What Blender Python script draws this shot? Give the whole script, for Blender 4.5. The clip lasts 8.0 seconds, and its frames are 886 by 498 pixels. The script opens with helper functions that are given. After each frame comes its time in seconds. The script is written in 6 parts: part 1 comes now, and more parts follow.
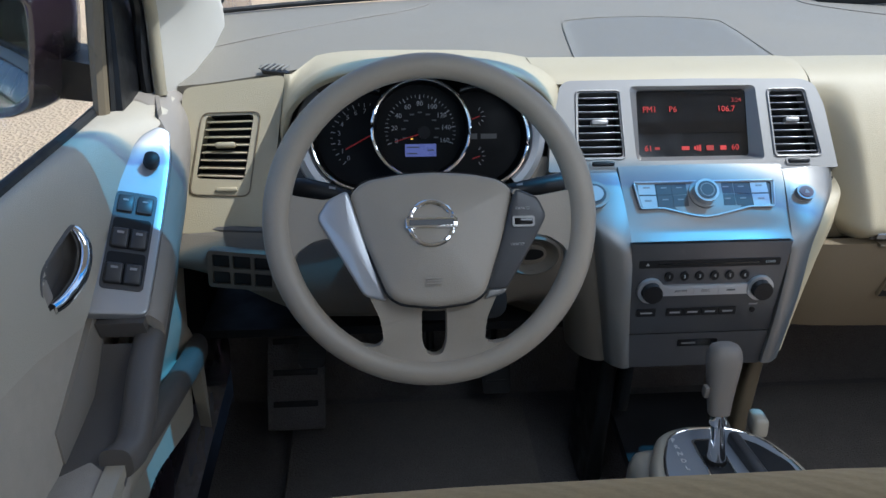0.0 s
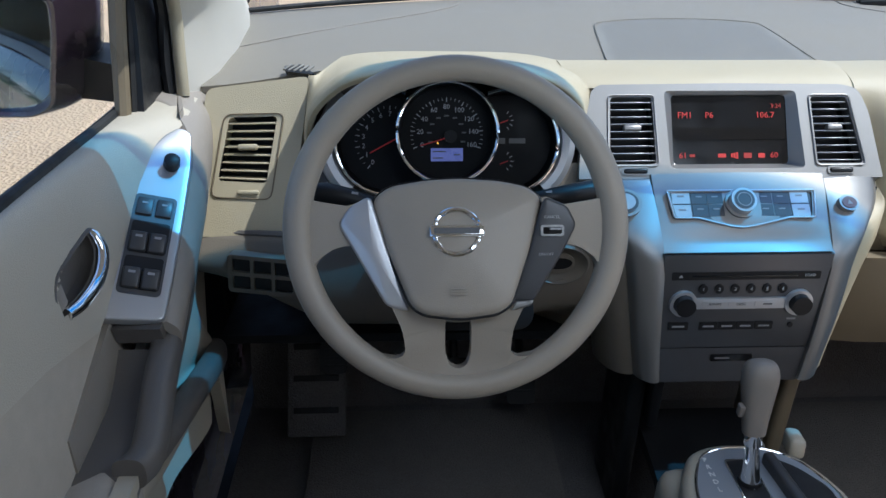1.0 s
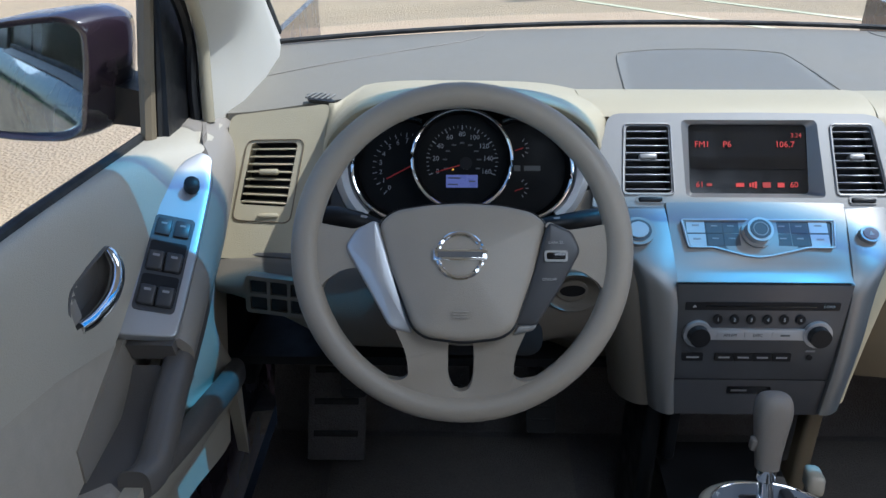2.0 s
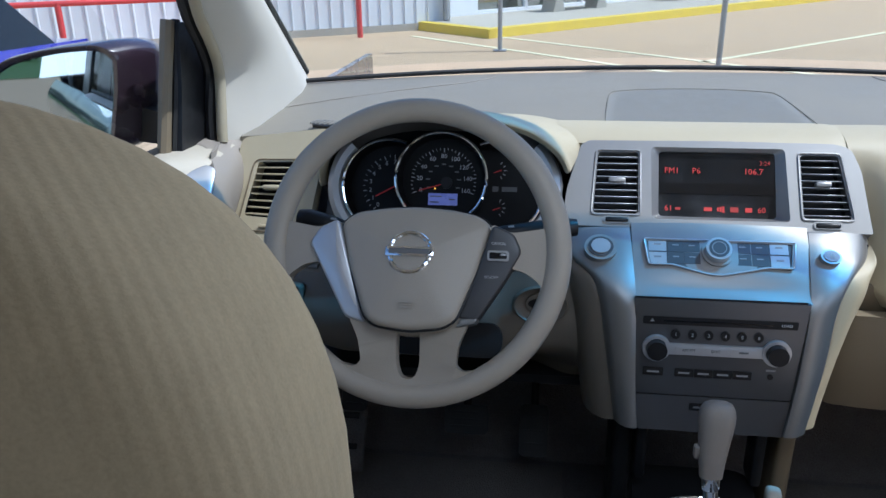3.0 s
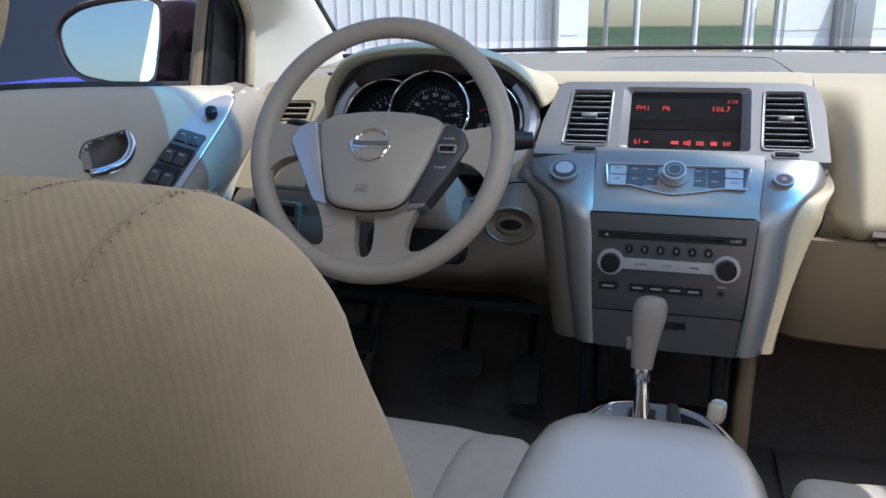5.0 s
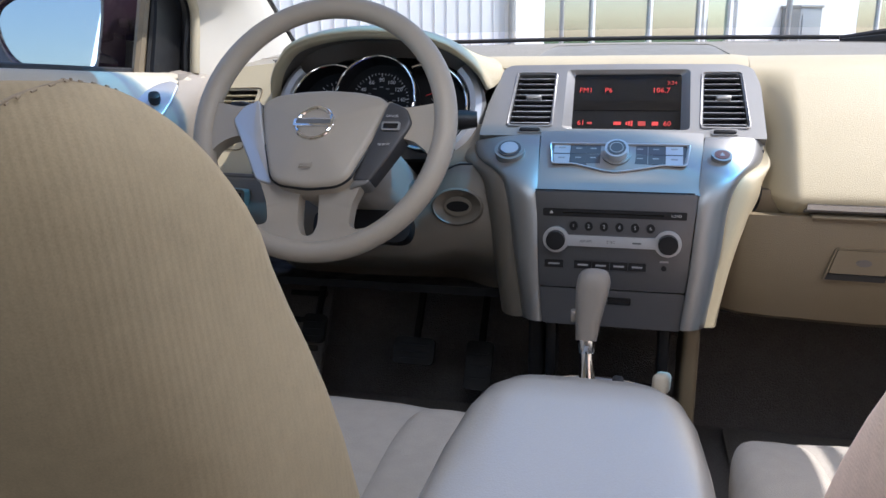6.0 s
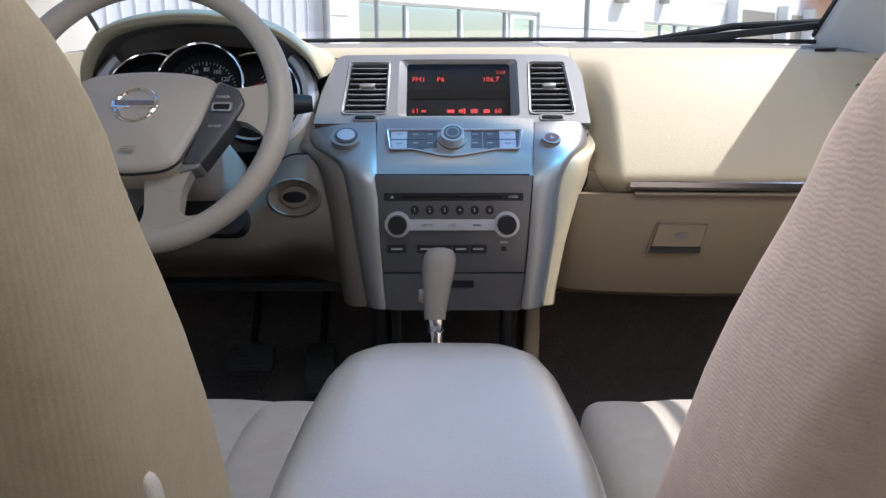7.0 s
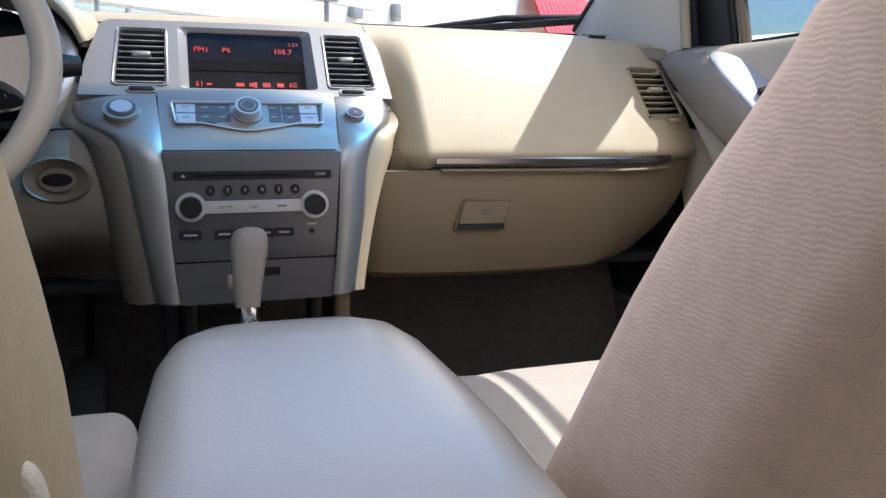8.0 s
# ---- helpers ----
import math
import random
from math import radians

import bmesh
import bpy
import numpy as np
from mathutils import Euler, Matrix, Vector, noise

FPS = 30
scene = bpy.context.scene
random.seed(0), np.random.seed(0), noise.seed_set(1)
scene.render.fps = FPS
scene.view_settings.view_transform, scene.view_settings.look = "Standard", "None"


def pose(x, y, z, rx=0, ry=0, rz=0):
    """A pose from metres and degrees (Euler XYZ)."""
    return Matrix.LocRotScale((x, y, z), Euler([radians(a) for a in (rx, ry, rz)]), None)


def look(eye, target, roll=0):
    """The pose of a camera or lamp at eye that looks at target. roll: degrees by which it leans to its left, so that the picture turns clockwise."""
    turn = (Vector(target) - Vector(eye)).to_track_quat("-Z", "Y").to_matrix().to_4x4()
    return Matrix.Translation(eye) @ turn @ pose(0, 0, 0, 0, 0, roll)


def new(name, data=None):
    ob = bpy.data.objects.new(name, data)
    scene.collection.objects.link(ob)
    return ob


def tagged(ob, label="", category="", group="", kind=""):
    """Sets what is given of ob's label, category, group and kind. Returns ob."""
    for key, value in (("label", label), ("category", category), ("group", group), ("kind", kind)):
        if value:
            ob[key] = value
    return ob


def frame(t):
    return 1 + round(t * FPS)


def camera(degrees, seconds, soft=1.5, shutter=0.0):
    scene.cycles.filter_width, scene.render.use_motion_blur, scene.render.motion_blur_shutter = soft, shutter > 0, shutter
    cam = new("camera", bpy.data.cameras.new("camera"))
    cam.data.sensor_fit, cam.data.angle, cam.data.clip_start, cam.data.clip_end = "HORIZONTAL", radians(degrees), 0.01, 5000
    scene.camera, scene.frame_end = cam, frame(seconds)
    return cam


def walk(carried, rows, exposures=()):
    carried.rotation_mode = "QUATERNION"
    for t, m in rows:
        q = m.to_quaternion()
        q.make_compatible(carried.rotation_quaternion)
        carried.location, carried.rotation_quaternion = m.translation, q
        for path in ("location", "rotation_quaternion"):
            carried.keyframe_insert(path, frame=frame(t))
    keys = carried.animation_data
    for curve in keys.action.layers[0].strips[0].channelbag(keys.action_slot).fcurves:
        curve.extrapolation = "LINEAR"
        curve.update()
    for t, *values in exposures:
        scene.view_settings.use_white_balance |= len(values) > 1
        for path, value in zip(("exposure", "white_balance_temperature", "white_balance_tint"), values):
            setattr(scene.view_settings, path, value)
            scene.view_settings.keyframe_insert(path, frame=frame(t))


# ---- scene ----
cam = camera(59.3, 8.0)
METRES, EYE, TILT, LEAN, TURN = 0.92, 1.48, -29.0, -0.7, -4.4
X0, Y0 = -0.48, 0.0
ROWS = [
    (0.0, 0.0, 0.0, 0.0, 0.0, 0.0, -0.0),
    (0.5, 0.0007, 0.021, 0.0084, 0.9, -0.05, -0.59),
    (1.0, -0.0005, 0.0353, 0.0101, 1.84, 0.06, -0.88),
    (1.5, 0.0065, 0.0363, 0.011, 3.21, 0.69, -1.2),
    (3.0, 0.2536, -0.0302, -0.0895, 11.67, 7.03, -4.55),
    (3.5, 0.3518, -0.055, -0.1742, 14.99, 9.28, -6.21),
    (4.0, 0.4324, -0.059, -0.2549, 17.61, 10.54, -7.76),
    (4.5, 0.4902, -0.0451, -0.3064, 19.29, 11.04, -8.79),
    (6.0, 0.5517, -0.0115, -0.3919, 16.64, 12.75, -7.35),
    (6.5, 0.5627, -0.0014, -0.4144, 11.79, 14.13, -4.87),
    (7.0, 0.5188, 0.0236, -0.453, 4.74, 15.7, -1.6),
    (7.5, 0.4584, 0.0744, -0.4666, -3.83, 16.41, 2.12),
    (8.0, 0.4155, 0.1226, -0.4776, -12.55, 16.04, 6.27),
]
EXPOSURES = [(0.0, 0.5, 5550, 8), (1.5, 0.5, 5500, 8), (3.0, 0.45, 5320, 9), (4.5, 0.58, 5540, 10), (6.0, 1.0, 5950, 15), (8.0, 1.0, 6020, 15)]
walk(cam, [(t, pose(X0, Y0, EYE, TILT, LEAN, TURN) @ pose(METRES * x, METRES * y, METRES * z, 90 + pitch, roll, yaw)) for t, x, y, z, yaw, pitch, roll in ROWS], EXPOSURES)

# ---- light ----
SUN = Vector((0.62, 0.1, 1.0)).normalized()
world = bpy.data.worlds.new("world")
scene.world = world
world.use_nodes = True
wn, wl = world.node_tree.nodes, world.node_tree.links
sky = wn.new("ShaderNodeTexSky")
sky.sky_type, sky.sun_disc = "NISHITA", False
sky.sun_elevation = math.asin(SUN.z)
sky.sun_rotation = math.atan2(SUN.x, SUN.y)
wl.new(sky.outputs[0], wn["Background"].inputs[0])
wn["Background"].inputs[1].default_value = 0.15
sun_lamp = new("sun", bpy.data.lights.new("sun", "SUN"))
sun_lamp.data.energy, sun_lamp.data.angle, sun_lamp.data.color = 3.4, radians(0.5), (1.0, 0.95, 0.86)
sun_lamp.matrix_world = look(SUN * 30, (0, 0, 0))

# added fill lamps standing in for daylight at the roof, side and tailgate windows
for name, place, target, w, h, power in (("fill_roof", (-0.02, 0.36, 1.578), (-0.02, 0.40, 0), 0.50, 0.34, 1.9), ("fill_roof_rear", (-0.02, -0.53, 1.60), (-0.02, -0.45, 0), 0.50, 0.34, 0.25), ("fill_front_right", (0.79, 0.42, 1.33), (-0.85, 0.62, 0.98), 0.75, 0.28, 1.1), ("fill_right", (0.74, -0.52, 1.33), (-0.5, -0.20, 0.98), 0.55, 0.30, 2.2), ("fill_left", (-0.74, -0.70, 1.33), (0.35, 0.0, 0.92), 0.80, 0.30, 1.6), ("fill_rear", (0.2, -1.45, 1.28), (0.2, 0.3, 1.0), 0.9, 0.40, 0.22)):
    lamp = new(name, bpy.data.lights.new(name, "AREA"))
    lamp.data.shape, lamp.data.size, lamp.data.size_y, lamp.data.energy = "RECTANGLE", w, h, power
    lamp.data.color = (0.92, 0.96, 1.0) if "roof" in name else (0.98, 0.97, 0.95)
    lamp.matrix_world = look(place, target)


# ---- materials ----
def material(name, color, rough=0.5, metal=0.0, grain=0.0, grain_size=0.001, spots=0.06, spot_size=0.05, emit=0.0, coat=0.0, rib=None, spec=0.5, coat_rough=0.03):
    """grain: bump strength at grain_size metres; spots: how far the colour strays at spot_size metres; rib: (direction, metres, wobble)."""
    m = bpy.data.materials.new(name)
    m.use_nodes = True
    nt = m.node_tree
    b = nt.nodes["Principled BSDF"]
    b.inputs["Roughness"].default_value, b.inputs["Metallic"].default_value = rough, metal
    b.inputs["Coat Weight"].default_value = coat
    b.inputs["Coat Roughness"].default_value = coat_rough
    b.inputs["Specular IOR Level"].default_value = spec
    co = nt.nodes.new("ShaderNodeTexCoord")
    if spots:
        n1 = nt.nodes.new("ShaderNodeTexNoise")
        n1.inputs["Scale"].default_value, n1.inputs["Detail"].default_value = 1 / spot_size, 6
        n2 = nt.nodes.new("ShaderNodeTexNoise")
        n2.inputs["Scale"].default_value, n2.inputs["Detail"].default_value = 1 / max(grain_size, 0.0005), 2
        nt.links.new(co.outputs["Object"], n1.inputs["Vector"])
        nt.links.new(co.outputs["Object"], n2.inputs["Vector"])
        mix = nt.nodes.new("ShaderNodeMath")
        mix.operation = "ADD"
        nt.links.new(n1.outputs["Fac"], mix.inputs[0])
        nt.links.new(n2.outputs["Fac"], mix.inputs[1])
        ramp = nt.nodes.new("ShaderNodeMapRange")
        ramp.inputs["From Min"].default_value, ramp.inputs["From Max"].default_value = 0.6, 1.4
        ramp.inputs["To Min"].default_value, ramp.inputs["To Max"].default_value = 1 - spots, 1 + spots
        nt.links.new(mix.outputs[0], ramp.inputs["Value"])
        mul = nt.nodes.new("ShaderNodeMix")
        mul.data_type, mul.blend_type = "RGBA", "MULTIPLY"
        mul.inputs["Factor"].default_value = 1.0
        mul.inputs["A"].default_value = (*color, 1)
        nt.links.new(ramp.outputs[0], mul.inputs["B"])
        nt.links.new(mul.outputs["Result"], b.inputs["Base Color"])
        rr = nt.nodes.new("ShaderNodeMapRange")
        rr.inputs["From Min"].default_value, rr.inputs["From Max"].default_value = 0.3, 0.7
        rr.inputs["To Min"].default_value, rr.inputs["To Max"].default_value = max(rough - spots * (0.3 if metal else 1.0), 0.02), min(rough + spots * (0.3 if metal else 1.0), 1)
        nt.links.new(n1.outputs["Fac"], rr.inputs["Value"])
        nt.links.new(rr.outputs[0], b.inputs["Roughness"])
    else:
        b.inputs["Base Color"].default_value = (*color, 1)
    if grain:
        bump = nt.nodes.new("ShaderNodeBump")
        bump.inputs["Strength"].default_value, bump.inputs["Distance"].default_value = grain, grain_size
        if rib:
            wave = nt.nodes.new("ShaderNodeTexWave")
            wave.bands_direction = rib[0]
            wave.inputs["Scale"].default_value = 0.314 / rib[1]
            wave.inputs["Distortion"].default_value = rib[2]
            wave.inputs["Detail"].default_value = 1.5
            wave.inputs["Detail Scale"].default_value = 1.1 if rib[2] > 5 else 0.35
            if rib[0] == "DIAGONAL":
                squash = nt.nodes.new("ShaderNodeMapping")
                squash.inputs["Scale"].default_value = (1.0, 1.0, 0.12)
                nt.links.new(co.outputs["Object"], squash.inputs["Vector"])
                nt.links.new(squash.outputs["Vector"], wave.inputs["Vector"])
            else:
                nt.links.new(co.outputs["Object"], wave.inputs["Vector"])
            fuzz = nt.nodes.new("ShaderNodeTexNoise")
            fuzz.inputs["Scale"].default_value, fuzz.inputs["Detail"].default_value = 900, 3
            nt.links.new(co.outputs["Object"], fuzz.inputs["Vector"])
            add = nt.nodes.new("ShaderNodeMath")
            add.operation = "ADD"
            nt.links.new(wave.outputs["Fac"], add.inputs[0])
            nt.links.new(fuzz.outputs["Fac"], add.inputs[1])
            nt.links.new(add.outputs[0], bump.inputs["Height"])
            bump.inputs["Distance"].default_value = 0.0015
        else:
            vor = nt.nodes.new("ShaderNodeTexVoronoi")
            vor.inputs["Scale"].default_value = 1 / grain_size
            nt.links.new(co.outputs["Object"], vor.inputs["Vector"])
            nt.links.new(vor.outputs["Distance"], bump.inputs["Height"])
        nt.links.new(bump.outputs[0], b.inputs["Normal"])
    if emit:
        b.inputs["Emission Color"].default_value = (*color, 1)
        b.inputs["Emission Strength"].default_value = emit
    return m


def glass_material(name, tint=(1, 1, 1), ior=1.0):
    m = bpy.data.materials.new(name)
    m.use_nodes = True
    nt = m.node_tree
    out = nt.nodes["Material Output"]
    nt.nodes.remove(nt.nodes["Principled BSDF"])
    clear, gloss, facing, power, mix = (nt.nodes.new("ShaderNode" + k) for k in ("BsdfTransparent", "BsdfGlossy", "LayerWeight", "Math", "MixShader"))
    clear.inputs[0].default_value = (*tint, 1)
    gloss.inputs["Roughness"].default_value = 0.02
    facing.inputs["Blend"].default_value = 0.5
    power.operation, power.inputs[1].default_value = "POWER", 5 / ior
    scale = nt.nodes.new("ShaderNodeMath")
    scale.operation, scale.inputs[1].default_value, scale.inputs[2].default_value = "MULTIPLY_ADD", 0.5 if ior > 2 else 0.22, 0.02 * ior
    nt.links.new(facing.outputs["Facing"], power.inputs[0])
    nt.links.new(power.outputs[0], scale.inputs[0])
    nt.links.new(scale.outputs[0], mix.inputs[0])
    nt.links.new(clear.outputs[0], mix.inputs[1])
    nt.links.new(gloss.outputs[0], mix.inputs[2])
    nt.links.new(mix.outputs[0], out.inputs[0])
    return m


CREAM = material("cream_vinyl", (0.45, 0.388, 0.262), 0.5, grain=0.25, grain_size=0.0014, spots=0.04, spot_size=0.08)
TOPGREY = material("grey_vinyl", (0.225, 0.205, 0.168), 0.6, grain=0.3, grain_size=0.0016, spots=0.06, spot_size=0.07)
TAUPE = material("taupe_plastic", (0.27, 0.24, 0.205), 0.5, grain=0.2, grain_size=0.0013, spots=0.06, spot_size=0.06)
BEIGE = material("beige_plastic", (0.46, 0.415, 0.33), 0.5, grain=0.25, grain_size=0.0015, spots=0.05, spot_size=0.09)
# beige plastic coloured darker for the shade under the steering column
SHADED_BEIGE = material("shade_darkened_beige_plastic", (0.135, 0.117, 0.092), 0.5, grain=0.2, grain_size=0.0014, spots=0.05, spot_size=0.07)
# beige lower dash plastic, darkened to tan for shade below the pad
SHADED_TAN = material("shade_darkened_tan_plastic", (0.168, 0.131, 0.080), 0.5, grain=0.25, grain_size=0.0015, spots=0.05, spot_size=0.09)
URETHANE = material("wheel_urethane", (0.335, 0.292, 0.236), 0.42, grain=0.18, grain_size=0.0012, spots=0.05, spot_size=0.05)
KNOBSKIN = material("taupe_lever_leather", (0.205, 0.182, 0.158), 0.5, grain=0.25, grain_size=0.0012, spots=0.06, spot_size=0.03)
# on the door pull this also stands in for shaded taupe
DARKTAUPE = material("dark_taupe_plastic", (0.115, 0.105, 0.096), 0.5, grain=0.2, grain_size=0.0013, spots=0.08, spot_size=0.05)
PODGREY = material("dark_pod_plastic", (0.045, 0.045, 0.048), 0.4, spots=0.08, spot_size=0.03)
SEALBEIGE = material("beige_rubber_seal", (0.36, 0.315, 0.22), 0.7, grain=0.15, grain_size=0.002, spots=0.05, spot_size=0.05)
PILLAR = material("pale_pillar_plastic", (0.52, 0.49, 0.43), 0.6, grain=0.15, grain_size=0.0014, spots=0.04, spot_size=0.1)
HEADLINER = material("headliner_cloth", (0.70, 0.65, 0.56), 0.95, grain=0.3, grain_size=0.002, spots=0.04, spot_size=0.1)
SILVER = material("silver_paint", (0.285, 0.28, 0.272), 0.46, metal=0.7, spots=0.03, spot_size=0.03, grain_size=0.0006)
BRIGHTSILVER = material("bright_silver_paint", (0.50, 0.51, 0.53), 0.34, metal=0.6, spots=0.03, spot_size=0.03, grain_size=0.0006)
GAUGE = material("matt_black_dial", (0.006, 0.006, 0.007), 0.55, spots=0.1, spot_size=0.02, spec=0.2)
SHIFTSILVER = material("satin_silver_plate", (0.29, 0.31, 0.34), 0.40, metal=0.35, spots=0.04, spot_size=0.03, grain_size=0.0006)
GUNMETAL = material("dark_silver_paint", (0.105, 0.106, 0.112), 0.36, metal=0.6, spots=0.05, spot_size=0.02, grain_size=0.0006)
CHROME = material("chrome", (0.82, 0.82, 0.82), 0.08, metal=1.0, spots=0.03, spot_size=0.03)
DULLED_CHROME = material("chrome_darkened_for_reflection", (0.33, 0.33, 0.34), 0.22, metal=1.0, spots=0.04, spot_size=0.03)
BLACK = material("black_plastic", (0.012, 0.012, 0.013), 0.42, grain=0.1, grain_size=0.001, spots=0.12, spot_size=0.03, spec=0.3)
GLOSSBLACK = material("gloss_black", (0.008, 0.008, 0.009), 0.12, spots=0.1, spot_size=0.05)
RUBBER = material("black_rubber", (0.012, 0.012, 0.012), 0.65, spots=0.2, spot_size=0.04)
CARPET = material("dark_carpet", (0.135, 0.125, 0.12), 0.95, grain=0.8, grain_size=0.003, spots=0.3, spot_size=0.03)
MATCARPET = material("floor_mat_carpet", (0.16, 0.145, 0.13), 0.95, grain=0.9, grain_size=0.003, spots=0.25, spot_size=0.04)
# lit and shaded copies of one seat fabric: passenger's pale, driver's dark
FABRIC_LIT = material("lit_ribbed_seat_fabric", (0.76, 0.57, 0.45), 0.95, grain=0.10, spots=0.10, spot_size=0.012, rib=("Z", 0.0030, 6.0), spec=0.15)
FABRIC_SHADED = material("shaded_upright_ribbed_fabric", (0.325, 0.262, 0.170), 0.95, grain=0.10, spots=0.12, spot_size=0.012, rib=("DIAGONAL", 0.0026, 2.0), spec=0.15)
DOORCLOTH = material("waved_door_fabric", (0.46, 0.41, 0.335), 0.95, grain=0.10, spots=0.08, spot_size=0.02, rib=("Z", 0.0030, 6.0), spec=0.15)
FABRIC_FLAT = material("plain_seat_fabric", (0.40, 0.36, 0.31), 0.95, grain=0.5, grain_size=0.0012, spots=0.08, spot_size=0.02, spec=0.15)
SEAM = material("seam_thread", (0.27, 0.215, 0.155), 0.9, spots=0.1, spot_size=0.01)
LEATHER = material("armrest_vinyl", (0.37, 0.345, 0.31), 0.34, coat=1.0, coat_rough=0.27, spec=0.8, grain=0.12, grain_size=0.0018, spots=0.05, spot_size=0.07)
LEATHER.node_tree.nodes["Principled BSDF"].inputs["Coat IOR"].default_value = 2.0
GRILLE = material("grille_plastic", (0.22, 0.21, 0.185), 0.6, spots=0.08, spot_size=0.03)
SLATEBUTTON = material("slate_button_plastic", (0.075, 0.08, 0.09), 0.42, metal=0.2, spots=0.05, spot_size=0.02, grain_size=0.0006)
DISPLAY = material("dark_display", (0.010, 0.011, 0.013), 0.18, spots=0.1, spot_size=0.05)
REDLIT = material("red_lit_segment", (0.52, 0.035, 0.028), 0.5, spots=0, emit=0.13)
REDDIM = material("dim_red_segment", (0.36, 0.027, 0.02), 0.5, spots=0, emit=0.08)
WHITELIT = material("pale_print", (0.42, 0.42, 0.42), 0.6, spots=0.05)
NEEDLE = material("red_needle", (0.45, 0.025, 0.025), 0.5, spots=0, emit=0.06)
AMBER = material("amber_lamp", (0.9, 0.45, 0.05), 0.5, spots=0, emit=0.8)
LCD = material("blue_lcd", (0.13, 0.15, 0.38), 0.3, spots=0.1, spot_size=0.02, emit=0.32)
WHITEPRINT = material("white_print", (0.72, 0.72, 0.72), 0.5, spots=0.05)
PRINT = material("grey_print", (0.28, 0.28, 0.29), 0.6, spots=0.05)
DARKPRINT = material("dark_print", (0.12, 0.12, 0.12), 0.6, spots=0.05)
HAZARD = material("hazard_red", (0.15, 0.06, 0.05), 0.35, spots=0.05)
GLASS = glass_material("window_glass", (0.93, 0.95, 0.94))
SIDEGLASS = glass_material("clear_side_glass", (0.95, 0.96, 0.955), 0.4)
TINTED = glass_material("tinted_side_glass", (0.44, 0.52, 0.57), 1.5)
PRIVACY = glass_material("privacy_glass", (0.16, 0.17, 0.17))
BAND_STEPS = 9
BAND_TINTS = [glass_material("blue_shade_band", tuple(1 - (1 - deep) * ((k + 1) / BAND_STEPS) ** 0.8 for deep in (0.27, 0.59, 0.81))) for k in range(BAND_STEPS)]
ROOFGLASS = glass_material("tinted_roof_glass", (0.12, 0.125, 0.13))
MIRROR = material("mirror_glass", (0.36, 0.42, 0.47), 0.02, metal=1.0, spots=0)
CARPAINT = material("dark_purple_car_paint", (0.034, 0.021, 0.031), 0.25, coat=1.0, spots=0.1, spot_size=0.1)
BLUEPAINT = material("blue_car_paint", (0.02, 0.03, 0.42), 0.25, coat=1.0, spots=0.05, spot_size=0.2)
ASPHALT = material("sunlit_asphalt", (0.49, 0.36, 0.225), 0.9, grain=0.6, grain_size=0.02, spots=0.14, spot_size=0.5)
CONCRETE = material("concrete", (0.42, 0.39, 0.33), 0.9, grain=0.4, grain_size=0.02, spots=0.10, spot_size=0.2)
YELLOW = material("yellow_kerb_paint", (0.68, 0.50, 0.06), 0.8, grain=0.3, grain_size=0.02, spots=0.15, spot_size=0.15)
LINEPAINT = material("worn_line_paint", (0.70, 0.64, 0.42), 0.85, spots=0.2, spot_size=0.08)
SIDING = material("white_metal_siding", (0.70, 0.72, 0.75), 0.5, spots=0.05, spot_size=0.3)
WHITEWALL = material("white_wall_paint", (0.74, 0.74, 0.74), 0.75, grain=0.2, grain_size=0.03, spots=0.05, spot_size=0.4)
REDPIPE = material("red_pipe_paint", (0.55, 0.05, 0.05), 0.5, spots=0.12, spot_size=0.05)
REDAWN = material("red_metal_awning", (0.60, 0.05, 0.06), 0.5, spots=0.08, spot_size=0.3)
STEEL = material("galvanised_steel", (0.36, 0.36, 0.36), 0.5, metal=0.7, spots=0.12, spot_size=0.05)
DARKROOM = material("dark_sheet_for_dim_room", (0.05, 0.06, 0.06), 0.8, spots=0.2, spot_size=0.5)
SHOPGLASS = glass_material("shop_glass", (0.45, 0.58, 0.56), 9.0)
FIELD = material("grass_field", (0.075, 0.14, 0.03), 0.95, spots=0.3, spot_size=2.0)
TREES = material("far_trees", (0.035, 0.055, 0.03), 0.95, spots=0.4, spot_size=1.0)
COWL = material("cowl_plastic", (0.03, 0.03, 0.032), 0.5, grain=0.2, grain_size=0.002, spots=0.15, spot_size=0.05)


# ---- mesh helpers ----
def part(name, bm, mat, parent=None, label="", angle=38):
    """Links a bmesh as one mesh object under a thing or a part."""
    bmesh.ops.recalc_face_normals(bm, faces=bm.faces)
    me = bpy.data.meshes.new(name)
    bm.to_mesh(me)
    bm.free()
    me.polygons.foreach_set("use_smooth", [True] * len(me.polygons))
    me.set_sharp_from_angle(angle=radians(angle))
    me.materials.append(mat)
    ob = new(name, me)
    if parent:
        ob.parent = parent
    if label:
        ob["label"] = label
    return ob


def thing(name, label, category, group="", kind=""):
    return tagged(new(name), label, category, group, kind)


def basis(o, x, y):
    """A frame with its origin at o, x along x, y near y, z out of the face."""
    x = Vector(x).normalized()
    z = x.cross(Vector(y)).normalized()
    y = z.cross(x)
    return Matrix(((x.x, y.x, z.x, o[0]), (x.y, y.y, z.y, o[1]), (x.z, y.z, z.z, o[2]), (0, 0, 0, 1)))


def bevel(bm, r, seg=2, angle=30):
    if r > 0:
        es = [e for e in bm.edges if len(e.link_faces) == 2 and e.calc_face_angle(0) > radians(angle)]
        bmesh.ops.bevel(bm, geom=es, offset=r, segments=seg, affect="EDGES", profile=0.5, clamp_overlap=True)
    return bm


